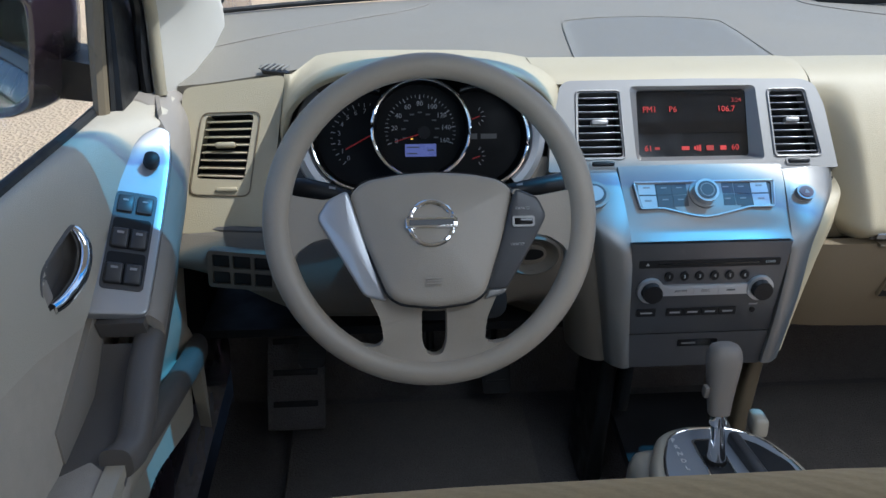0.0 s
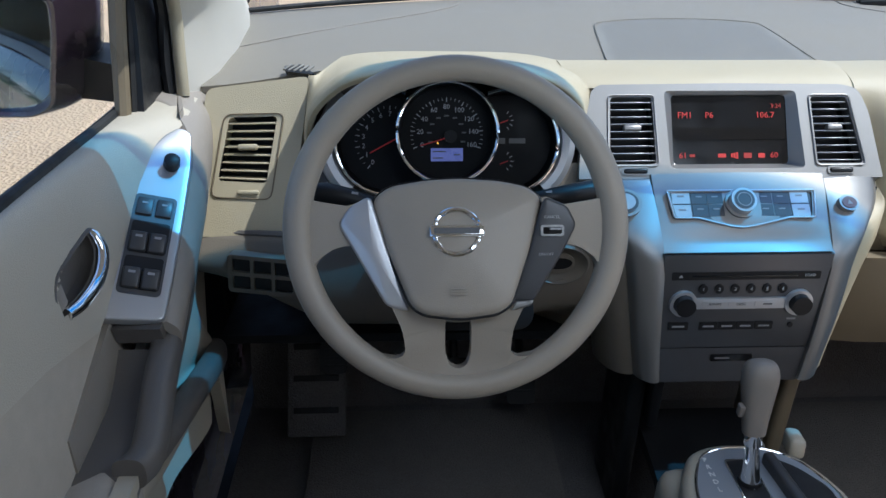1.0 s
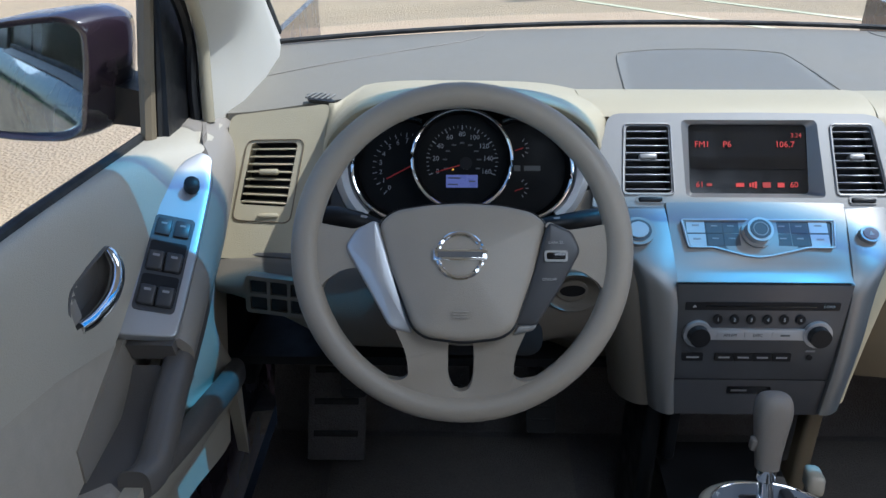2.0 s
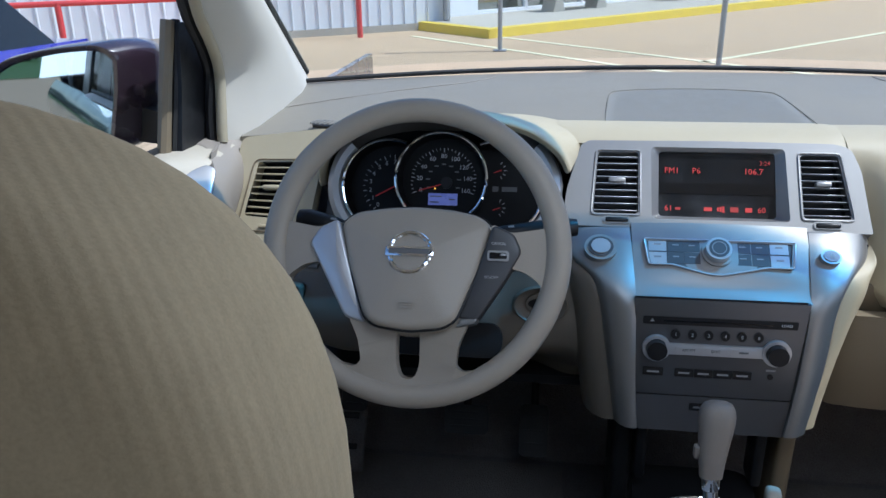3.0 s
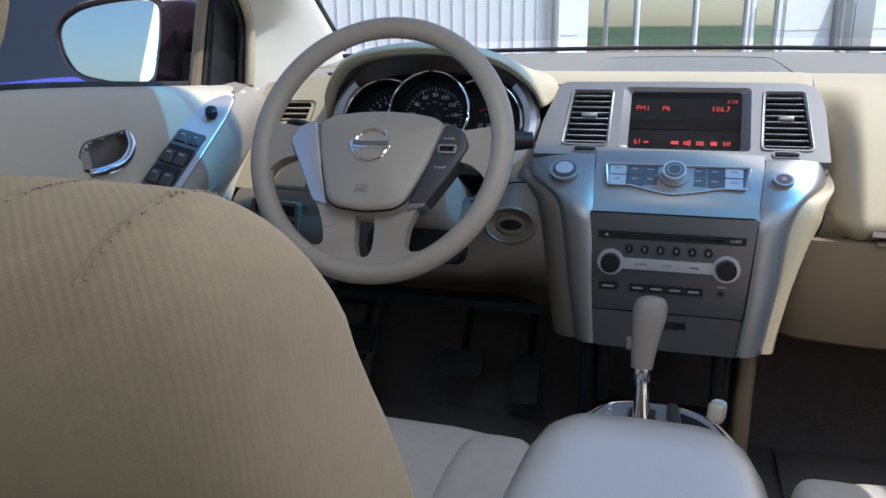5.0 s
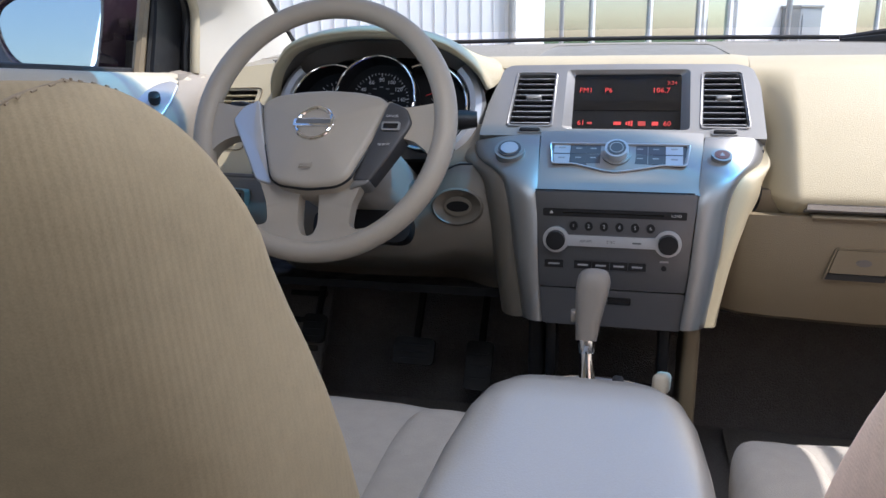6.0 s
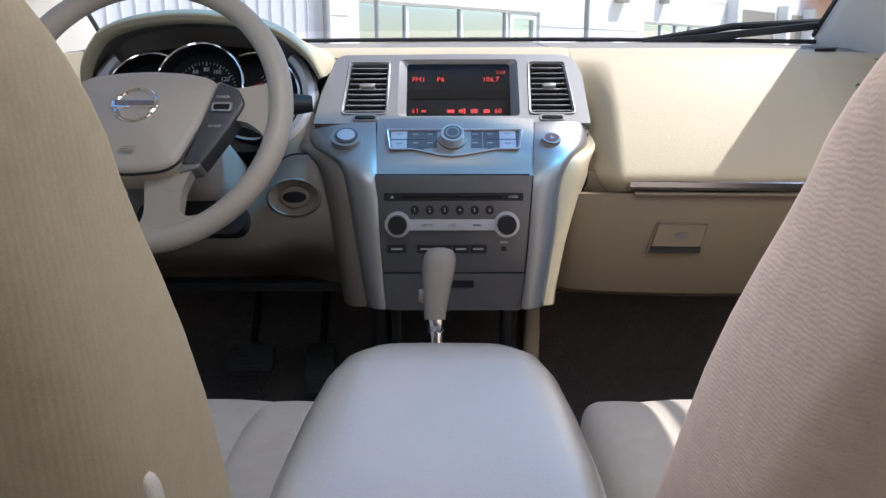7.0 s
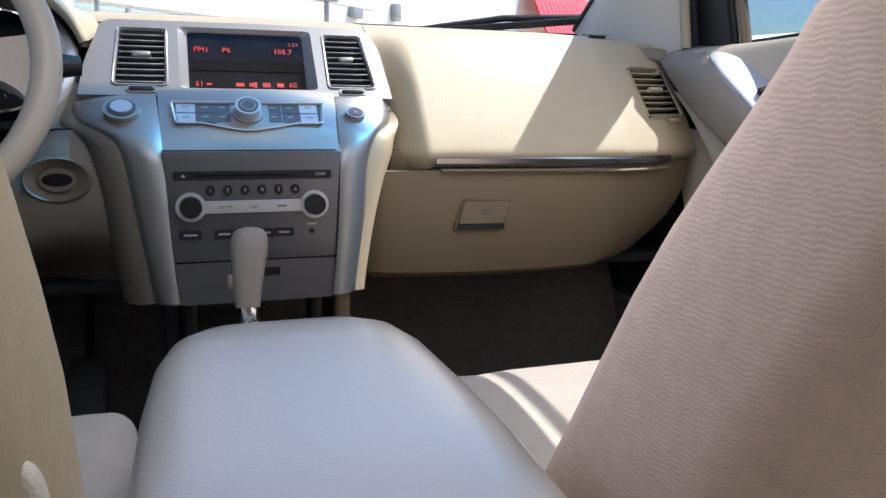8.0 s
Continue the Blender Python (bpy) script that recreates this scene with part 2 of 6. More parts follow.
def box(size, m=None, r=0.0, seg=2, bm=None):
    """A bevelled box, centred on m (a Matrix, or a place)."""
    b = bmesh.new()
    bmesh.ops.create_cube(b, size=1)
    bmesh.ops.scale(b, vec=size, verts=b.verts)
    bevel(b, r, seg)
    if m is not None:
        b.transform(m if isinstance(m, Matrix) else Matrix.Translation(m))
    return join(bm, b)


def join(bm, b):
    if bm is None:
        return b
    me = bpy.data.meshes.new("join")
    b.to_mesh(me)
    b.free()
    bm.from_mesh(me)
    bpy.data.meshes.remove(me)
    return bm


def plate(pts, m, z0, z1, r=0.0, seg=2, bm=None):
    """A flat outline, given in the frame m, raised from z0 to z1."""
    b = bmesh.new()
    lo = [b.verts.new((p[0], p[1], z0)) for p in pts]
    hi = [b.verts.new((p[0], p[1], z1)) for p in pts]
    b.faces.new(hi)
    b.faces.new(lo[::-1])
    k = len(pts)
    for i in range(k):
        b.faces.new((lo[i], lo[(i + 1) % k], hi[(i + 1) % k], hi[i]))
    if r > 0:
        top = [e for e in b.edges if all(v.co.z == max(z0, z1) for v in e.verts)]
        bmesh.ops.bevel(b, geom=top, offset=r, segments=seg, affect="EDGES", profile=0.5, clamp_overlap=True)
    b.transform(m)
    return join(bm, b)


def holed(outer, holes, m, z0, z1, bm=None):
    """A flat outline with holes, raised from z0 to z1."""
    b = bmesh.new()
    for z in (z0, z1):
        es = []
        for loop in (outer, *holes):
            vs = [b.verts.new((p[0], p[1], z)) for p in loop]
            es += [b.edges.new((vs[i], vs[(i + 1) % len(vs)])) for i in range(len(vs))]
        bmesh.ops.triangle_fill(b, use_beauty=True, use_dissolve=False, edges=es)
    for loop in (outer, *holes):
        lo = [b.verts.new((p[0], p[1], z0)) for p in loop]
        hi = [b.verts.new((p[0], p[1], z1)) for p in loop]
        for i in range(len(loop)):
            b.faces.new((lo[i], lo[(i + 1) % len(lo)], hi[(i + 1) % len(lo)], hi[i]))
    bmesh.ops.remove_doubles(b, verts=b.verts, dist=1e-6)
    b.transform(m)
    return join(bm, b)


def rrect(cx, cy, w, h, r, k=4):
    """The outline of a rounded rectangle."""
    pts = []
    for sx, sy, a in ((1, 1, 0), (-1, 1, 90), (-1, -1, 180), (1, -1, 270)):
        for i in range(k + 1):
            t = radians(a + 90 * i / k)
            pts.append((cx + sx * (w / 2 - r) + r * math.cos(t), cy + sy * (h / 2 - r) + r * math.sin(t)))
    return pts


def rounded(pts, r, k=4):
    """Rounds the corners of an outline."""
    out = []
    n = len(pts)
    for i in range(n):
        p, a, c = (Vector(pts[j % n]).to_2d() for j in (i, i - 1, i + 1))
        da, dc = (a - p), (c - p)
        d = min(r, da.length * 0.45, dc.length * 0.45)
        s, e = p + da.normalized() * d, p + dc.normalized() * d
        for j in range(k + 1):
            t = j / k
            out.append(tuple((1 - t) ** 2 * s + 2 * t * (1 - t) * p + t * t * e))
    return out


def ellipse(cx, cy, a, b, k=32, t0=0, t1=360):
    full = abs(t1 - t0) >= 360
    return [(cx + a * math.cos(radians(t0 + (t1 - t0) * i / (k if full else k - 1))), cy + b * math.sin(radians(t0 + (t1 - t0) * i / (k if full else k - 1)))) for i in range(k)]


def loft(rings, closed=True, caps=True, bm=None):
    """Skins rings of equally many points."""
    b = bmesh.new()
    rows = [[b.verts.new(p) for p in ring] for ring in rings]
    n = len(rows[0])
    for a, c in zip(rows, rows[1:]):
        for i in range(n if closed else n - 1):
            b.faces.new((a[i], a[(i + 1) % n], c[(i + 1) % n], c[i]))
    if caps and closed:
        b.faces.new(rows[0][::-1])
        b.faces.new(rows[-1])
    return join(bm, b)


def tube(path, r, n=10, bm=None, loop=False):
    """A round bar along a path; r is one radius or one for each point."""
    path = [Vector(p) for p in path]
    k = len(path)
    rings = []
    up = Vector((0.123, 0.37, 0.91))
    for i, p in enumerate(path):
        if loop:
            d = path[(i + 1) % k] - path[i - 1]
        else:
            d = path[min(i + 1, k - 1)] - path[max(i - 1, 0)]
        d.normalize()
        u = d.cross(up).normalized()
        v = u.cross(d)
        rad = r[i] if isinstance(r, (list, tuple)) else r
        rings.append([p + rad * (math.cos(2 * math.pi * j / n) * u + math.sin(2 * math.pi * j / n) * v) for j in range(n)])
    if loop:
        rings.append(rings[0])
    b = loft(rings, True, not loop)
    if loop:
        bmesh.ops.remove_doubles(b, verts=b.verts, dist=1e-6)
    return join(bm, b)


def sheet(fn, nu, nv, off, bm=None, gap=None):
    """A curved skin fn(u, v), u and v from 0 to 1, as thick as the vector off."""
    b = bmesh.new()
    off = Vector(off)
    top = [[b.verts.new(fn(i / nu, j / nv)) for j in range(nv + 1)] for i in range(nu + 1)]
    low = [[b.verts.new(top[i][j].co + off) for j in range(nv + 1)] for i in range(nu + 1)]
    for i in range(nu):
        for j in range(nv):
            if gap and gap((top[i][j].co + top[i + 1][j + 1].co) / 2):
                continue
            b.faces.new((top[i][j], top[i + 1][j], top[i + 1][j + 1], top[i][j + 1]))
            b.faces.new((low[i][j + 1], low[i + 1][j + 1], low[i + 1][j], low[i][j]))
    rim = [(i, 0) for i in range(nu)] + [(nu, j) for j in range(nv)] + [(i, nv) for i in range(nu, 0, -1)] + [(0, j) for j in range(nv, 0, -1)]
    for (i, j), (k, m) in zip(rim, rim[1:] + rim[:1]):
        b.faces.new((top[k][m], top[i][j], low[i][j], low[k][m]))
    return join(bm, b)


def pillow(c, size, e=0.5, e2=0.5, k=32, n=20, m=None, bm=None):
    """A soft block: a superellipsoid, boxier as e and e2 fall."""
    def pw(v, q):
        return math.copysign(abs(v) ** q, v)
    rings = []
    for i in range(n + 1):
        t = -math.pi / 2 + math.pi * (i + 0.0001) / (n + 0.0002)
        rings.append([(size[0] / 2 * pw(math.cos(t), e) * pw(math.cos(2 * math.pi * j / k), e2),
                       size[1] / 2 * pw(math.cos(t), e) * pw(math.sin(2 * math.pi * j / k), e2),
                       size[2] / 2 * pw(math.sin(t), e)) for j in range(k)])
    b = loft(rings)
    b.transform(Matrix.Translation(c) @ (m if m else Matrix()))
    return join(bm, b)


def smooth_line(pts, k=6, loop=False):
    """A Catmull-Rom line through the points."""
    P = [Vector(p) for p in pts]
    n = len(P)
    out = []
    for i in range(n if loop else n - 1):
        a, b, c, d = (P[(i + o) % n] if loop else P[min(max(i + o, 0), n - 1)] for o in (-1, 0, 1, 2))
        for j in range(k):
            t = j / k
            out.append(0.5 * (2 * b + (c - a) * t + (2 * a - 5 * b + 4 * c - d) * t * t + (3 * b - a - 3 * c + d) * t ** 3))
    if not loop:
        out.append(P[-1])
    return out


def lerp(a, b, t):
    return a + (b - a) * t


def step(t):
    t = min(max(t, 0), 1)
    return t * t * (3 - 2 * t)


def lettering(name, body, size, m, mat, parent, deep=0.0004):
    """Raised writing, centred on the frame m."""
    cu = bpy.data.curves.new(name, "FONT")
    cu.body, cu.size, cu.extrude, cu.align_x, cu.align_y = body, size, deep, "CENTER", "CENTER"
    cu.resolution_u = 2
    tmp = bpy.data.objects.new(name, cu)
    scene.collection.objects.link(tmp)
    me = bpy.data.meshes.new_from_object(tmp.evaluated_get(bpy.context.evaluated_depsgraph_get()))
    bpy.data.objects.remove(tmp)
    me.transform(m)
    me.materials.clear()
    me.materials.append(mat)
    ob = new(name, me)
    ob.parent = parent
    return ob


def at(m, x, y, z=0.0, turn=0.0):
    return m @ pose(x, y, z, 0, 0, turn)


def loc(m, p):
    q = m.inverted() @ Vector(p)
    return (q.x, q.y)


# ---- the cabin's shell ----
def glass_edge(s, side):
    """The windscreen's side edge, from the dash (0) to the roof (1)."""
    return Vector((side * lerp(0.775, 0.715, s), lerp(1.52, 0.965, s), lerp(1.178, 1.50, s)))


DOOR_EDGE = smooth_line([(0.810, 1.130, 1.085), (0.811, 1.137, 1.13), (0.812, 1.153, 1.20), (0.810, 1.152, 1.24), (0.801, 1.112, 1.285), (0.790, 1.056, 1.335), (0.766, 0.985, 1.42), (0.745, 0.925, 1.49), (0.736, 0.900, 1.525)], 6)


def door_edge(s, side):
    """The pillar's edge along the door's window, from the door's top (0) to the roof (1)."""
    z = lerp(1.125, 1.49, s)
    heights = [p.z for p in DOOR_EDGE]
    return Vector((side * float(np.interp(z, heights, [p.x for p in DOOR_EDGE])), float(np.interp(z, heights, [p.y for p in DOOR_EDGE])), z))


tagged(part("floor", box((1.62, 3.1, 0.03), (0, 0.02, 0.40), 0.005), CARPET), "dark grey carpet floor of the car cabin", "floor", kind="structure")
fire_bm = sheet(lambda u, v: Vector((lerp(-0.8, 0.8, u), lerp(1.28, 1.56, step(v)), lerp(0.41, 1.10, v))), 8, 8, (0, 0.03, 0))
tagged(part("wall_front", fire_bm, CARPET), "dark carpeted front wall of the footwell", "wall", kind="structure")


def roof_fn(u, v):
    x = lerp(-0.72, 0.72, u)
    return Vector((x, lerp(0.930 + 0.03 * (1 - (x / 0.72) ** 2), -1.5, v), 1.532 + 0.055 * step(v / 0.35) - 0.03 * step((v - 0.6) / 0.4) - 0.04 * abs(x / 0.72) ** 3))


tagged(part("ceiling", sheet(roof_fn, 32, 48, (0, 0, 0.03), gap=lambda p: -0.30 < p.x < 0.26 and (0.14 < p.y < 0.58 or -0.72 < p.y < -0.34)), HEADLINER), "pale beige fabric headliner over the cabin", "ceiling", kind="structure")
# sunroof assumed out of view; a fill lamp sits in its opening
roof_pane = tagged(part("window_2", box((0.72, 0.60, 0.006), (-0.02, 0.36, 1.624), 0.002), ROOFGLASS), "assumed dark tinted glass sunroof over the front seats", "sunroof", kind="structure")
part("window_frame", tube([(x, y + 0.12, 1.592) for x, y in rrect(-0.02, 0.24, 0.64, 0.52, 0.05)], 0.022, 8, loop=True), PILLAR, roof_pane)
# unseen rear roof pane, added with a fill lamp to light the seat backs
tagged(part("window_5", box((0.72, 0.54, 0.006), (-0.02, -0.53, 1.648), 0.002), ROOFGLASS), "added dark tinted fixed roof glass over the rear seats", "roof window", kind="structure")
# unseen tailgate pane, added dark to cut light on the seat backs
tagged(part("window_6", plate(rrect(0, 0.2, 1.32, 0.64, 0.08), basis((0, -1.53, 1.0), (1, 0, 0), (0, 0, 1)), -0.003, 0.003), PRIVACY), "dark tinted tailgate window glass", "rear window", kind="structure")
for side in (-1, 1):
    def sill_fn(u, v, side=side):
        return Vector((side * lerp(0.86, 0.80, v * 0.4), lerp(-1.5, 0.12, u), lerp(0.41, 0.86, v)))
    tagged(part("wall_left" if side < 0 else "wall_right", sheet(sill_fn, 4, 4, (side * 0.06, 0, 0)), BEIGE), "beige plastic side wall of the rear cabin", "wall", kind="structure")
    def bpost_fn(u, v, side=side):
        return Vector((side * (lerp(0.80, 0.70, v)), lerp(-0.30, -0.18, u), lerp(1.10, 1.54, v)))
    tagged(part("trim", sheet(bpost_fn, 2, 6, (side * 0.05, 0, 0)), PILLAR), "pale plastic centre door pillar trim", "trim", kind="structure")
# unseen rear side panes, their dark tint added to dim the seat backs
for side in (-1, 1):
    def rear_pane(u, v, side=side):
        return Vector((side * lerp(0.875, 0.725, v), lerp(-1.49, -0.17, u), lerp(0.85, 1.55, v)))
    tagged(part("window_3" if side < 0 else "window_4", sheet(rear_pane, 4, 6, (side * 0.004, 0, 0)), PRIVACY), "dark tinted rear side window glass", "side window", kind="structure")
back_bm = holed(rrect(0, 0, 1.66, 1.2, 0.05), [rrect(0, 0.2, 1.3, 0.62, 0.08)], basis((0, -1.5, 1.0), (1, 0, 0), (0, 0, 1)), -0.03, 0.03)
tagged(part("wall_rear", back_bm, BEIGE), "beige rear tailgate wall with window opening", "wall", kind="structure")

# windscreen
def screen_fn(u, v):
    a, b = glass_edge(v, -1), glass_edge(v, 1)
    p = a.lerp(b, u)
    bow = 1 - (2 * u - 1) ** 2
    p.y += 0.13 * bow * (1 - v) + 0.05 * bow * v
    p.z += 0.012 * bow
    return p


def band_edge(u):
    """How far up the glass its blue shade band begins."""
    return 0.852 + 0.19 * (2 * u - 1) ** 4


window = tagged(part("window_1", sheet(lambda u, v: screen_fn(u, v * band_edge(u)), 24, 14, (0, 0.004, 0.003)), GLASS), "clear curved windscreen glass above the dashboard", "windscreen", kind="structure")
window.visible_shadow = False
# the shade band deepens towards the roof in fine steps
for k, tint in enumerate(BAND_TINTS):
    low = 0.001 + 0.0058 * k
    high = 0.001 + 0.0058 * (k + 1) if k < BAND_STEPS - 1 else None
    part("shade_band", sheet(lambda u, v, low=low, high=high: screen_fn(u, lerp(band_edge(u) + low, band_edge(u) + high if high else 1.11, v)), 24, 2, (0, 0.004, 0.003)), tint, window, "blue tinted shade band along the top")
edge_bm = bmesh.new()
for side in (-1, 1):
    tube([glass_edge(s, side) + Vector((side * 0.004, 0.012, 0.002)) for s in np.linspace(-0.02, 1.1, 14)], 0.008, 8, edge_bm)
tube([screen_fn(u, 0.0) + Vector((0, 0.0, -0.020)) for u in np.linspace(0, 1, 24)], 0.005, 8, edge_bm)
part("rubber_seal", edge_bm, RUBBER, window, "black rubber windscreen seal")

# windscreen pillars
for side in (-1, 1):
    def ring(s, side=side):
        a, d = glass_edge(s, side), door_edge(s, side)
        mid = a.lerp(d, 0.5) + Vector((-side * lerp(0.035, 0.028, s), 0, -0.01))
        q1 = a.lerp(mid, 0.5) + Vector((-side * 0.010, 0, 0.004))
        q2 = d.lerp(mid, 0.5) + Vector((-side * 0.012, 0, -0.004))
        out = a.lerp(d, 0.4) + Vector((side * 0.045, 0.02, 0.02))
        return [a, q1, mid, q2, d, d + Vector((side * 0.012, 0.03, 0)), out, a + Vector((side * 0.02, 0.02, 0.0))]
    rings = [ring(s) for s in np.linspace(-0.10, 1.09, 26)]
    tagged(part("pillar_trim", loft(rings), PILLAR, angle=60), "pale beige plastic windscreen pillar trim", "pillar trim", group="windscreen pillars")

# ---- dashboard ----
dash = thing("dashboard", "cream and grey moulded vinyl car dashboard", "dashboard")


def far_edge(x):
    return 1.645 - 0.11 * (x / 0.76) ** 2


def top_fn(u, v):
    x = lerp(-0.79, 0.79, u)
    y0 = 1.235 - 0.05 * step((abs(x) - 0.5) / 0.3)
    y = lerp(y0, far_edge(x), v)
    z = lerp(1.139, 1.161, v) + 0.006 * math.sin(math.pi * v) - 0.010 * (x / 0.79) ** 2 - 0.012 * step((abs(x) - 0.55) / 0.25) * (1 - v)
    return Vector((x, y, z))


part("top_pad", sheet(top_fn, 40, 14, (0, 0, -0.02)), TOPGREY, dash, "grey grained top of the dashboard")
# corner seams of the top pad
for side in (-1, 1):
    line = [top_fn(0.5 + side * u, v) + Vector((0, 0, 0.0008)) for u, v in ((0.5, 0.38), (0.42, 0.5), (0.34, 0.62), (0.28, 0.74), (0.245, 0.86), (0.24, 0.97))]
    part("panel_seam", tube(smooth_line(line), 0.0008, 6), TAUPE, dash)

# speaker grille, flat in the top pad
spk = [(-0.166, 0.02), (-0.152, 0.62), (-0.13, 0.74), (-0.05, 0.80), (0.05, 0.80), (0.13, 0.74), (0.152, 0.62), (0.171, 0.02)]


def on_top(x, k, lift=0.0):
    p = top_fn((x + 0.79) / 1.58, k * 0.66)
    p.z += lift * 0.7
    return p


def spk_half(k):
    xs = [(abs(a), b) for a, b in spk[:4]]
    for (x0, k0), (x1, k1) in zip(xs, xs[1:]):
        if k0 <= k <= k1:
            return lerp(x0, x1, (k - k0) / (k1 - k0))
    return 0.05


grille = part("speaker_grille", sheet(lambda u, v: on_top(lerp(-1, 1, u) * spk_half(0.02 + v * 0.78), 0.02 + v * 0.78, 0.0022), 24, 10, (0, 0, -0.004)), GRILLE, dash, "grey perforated speaker grille")
rim_line = smooth_line([on_top(x, k, 0.003) for x, k in spk], 4)
part("grille_rim", tube(rim_line, 0.0009, 6), TOPGREY, grille)
dots = bmesh.new()
for j in range(58):
    k = 0.04 + j * 0.0130
    half = spk_half(k) - 0.008
    for i in range(int(half / 0.0045)):
        for sx in (-1, 1):
            p = on_top(sx * (i + 0.5 * (j % 2)) * 0.0045, k, 0.0028)
            vs = [dots.verts.new(p + Vector(d)) for d in ((-0.0006, -0.0008, 0), (0.0006, -0.0008, 0), (0.0006, 0.0008, 0), (-0.0006, 0.0008, 0))]
            dots.faces.new(vs)
tagged(part("perforation", dots, DARKTAUPE, grille), kind="stuff")

# side demister slots in the top pad
for side in (-1, 1):
    bm0 = basis((side * 0.648, 1.202, 1.1375), (-side, 0, 0), (0, 1, 0.06)) if side < 0 else basis((side * 0.648, 1.202, 1.1375), (1, 0, 0), (0, 1, 0.06))
    slot = part("demister_vent", plate(rounded([(-side * x, y) for x, y in ((0.031, -0.024), (-0.013, -0.012), (-0.021, 0.014), (0.004, 0.022))], 0.005), bm0, -0.004, 0.0015, 0.001), BLACK, dash, "small grey side demister vent")
    for i in range(5):
        part("louvre", box((0.0035, 0.030 - 0.003 * abs(i - 2), 0.003), at(bm0, -side * (0.020 - i * 0.0085), -0.001 + 0.002 * i, 0.002, side * 24), 0.001), GRILLE, slot)

# cream strip over the centre vents and the passenger's pad
def lip_fn(u, v):
    x = lerp(-0.245, 0.214, u)
    ang = v * radians(100)
    y = 1.242 - (0.05 * v + 0.042 * math.sin(ang))
    z = 1.141 - 0.004 * step((x - 0.17) / 0.044) + 0.004 * math.sin(math.pi * v) - 0.016 * (1 - math.cos(ang)) * 0.9
    return Vector((x, y, z))


part("centre_brow", sheet(lip_fn, 48, 12, (0, 0.02, -0.012)), CREAM, dash, "cream vinyl strip over the centre vents")


def pad_fn(u, v):
    x = lerp(0.192, 0.80, u)
    prof = smooth_pad
    k = v * (len(prof) - 1)
    i = min(int(k), len(prof) - 2)
    p = prof[i].lerp(prof[i + 1], k - i)
    y, z = p.y, p.z
    far = max(0, x - 0.60)
    y += (0.26 * far + 0.9 * far * far) * min(1, v * 3)
    bulge = step((x - 0.207) / 0.052)
    y += (1 - bulge) * 0.070 * step((v - 0.25) / 0.34)
    z -= 0.012 * step((x - 0.5) / 0.3) * (1 - v)
    return Vector((x, y, z))


smooth_pad = smooth_line([(0, 1.245, 1.139), (0, 1.19, 1.139), (0, 1.145, 1.122), (0, 1.09, 1.07), (0, 1.04, 1.01), (0, 1.002, 0.958), (0, 0.992, 0.938), (0, 1.0, 0.926)], 4)
pad = part("passenger_pad", sheet(pad_fn, 120, 60, (0, 0.02, -0.015), gap=lambda p: 0.668 + (1.08 - p.z) * 0.13 < p.x < 0.755 + (1.08 - p.z) * 0.2 and 0.994 < p.z < 1.080), CREAM, dash, "cream vinyl pad facing the passenger")
# chrome strip along the seam
def seam_y(x):
    far = max(0, x - 0.60)
    return 1.0 + 0.26 * far + 0.9 * far * far


# chrome with dark reflections put into its base colour
part("bright_strip", loft([[Vector((x, seam_y(x) - 0.004 + dy, 0.930 - 0.012 * (x - 0.24) + dz)) for dy, dz in ((0.006, 0.008), (-0.001, 0.007), (-0.004, 0.003), (-0.003, -0.005), (0.006, -0.007))] for x in np.linspace(0.268, 0.716, 20)]), DULLED_CHROME, dash, "thin chrome strip under the pad, darkened for its reflections")
part("glove_ledge", loft([[Vector((x, seam_y(x) + dy, 0.9165 - 0.012 * (x - 0.24) + dz)) for dy, dz in ((0.012, 0.0), (-0.0085, 0.0), (-0.0105, -0.002), (-0.009, -0.005), (0.012, -0.006))] for x in np.linspace(0.276, 0.716, 20)]), SHADED_TAN, dash)
part("gap_filler", box((0.125, 0.07, 0.044), (0.222, 1.078, 0.922), 0.006), SHADED_TAN, dash)
part("shadow_gap", tube([(x, seam_y(x) + 0.006, 0.922 - 0.012 * (x - 0.24)) for x in np.linspace(0.266, 0.79, 12)], 0.004, 8), DARKTAUPE, dash)

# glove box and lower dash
# the lid's colour holds the shade that falls below the pad
glove = part("glove_box", sheet(lambda u, v: Vector((lerp(0.150, 0.785, u) - 0.12 * v * v * u ** 3, seam_y(lerp(0.205, 0.785, u)) + 0.03 * step((0.2 - lerp(0.15, 0.785, u)) / 0.05) - 0.004 * math.sin(math.pi * v) + 0.03 * v * v + 0.06 * step((v - 0.9) / 0.1), lerp(0.912, 0.728, v) + 0.004 * u - 0.012 * math.sin(math.pi * u) * v)), 16, 16, (0, 0.02, 0.0)), SHADED_TAN, dash, "beige glove box lid with square latch")
lm = basis((0.352, 0.9965, 0.843), (1, 0.02, -0.02), (0, -0.03, 1))
part("latch_frame", holed(rounded([(-0.051, -0.026), (0.035, -0.026), (0.046, 0.024), (-0.038, 0.024)], 0.004), [rounded([(-0.0475, -0.021), (0.033, -0.021), (0.0435, 0.0225), (-0.0365, 0.0225)], 0.003)], lm, -0.006, 0.0006), SHADED_TAN, glove)
# raised black strip painted as the shadow at the latch's lower edge
part("latch_shadow", plate(rounded([(-0.049, -0.0255), (0.0345, -0.0255), (0.0355, -0.0165), (-0.0455, -0.0165)], 0.001), lm, -0.006, 0.0009), BLACK, glove)
part("latch", plate(rounded([(-0.0440, -0.015), (0.0335, -0.015), (0.0425, 0.0215), (-0.0355, 0.0215)], 0.003), lm, -0.006, 0.0012, 0.001), SHADED_TAN, glove, "square glove box latch")
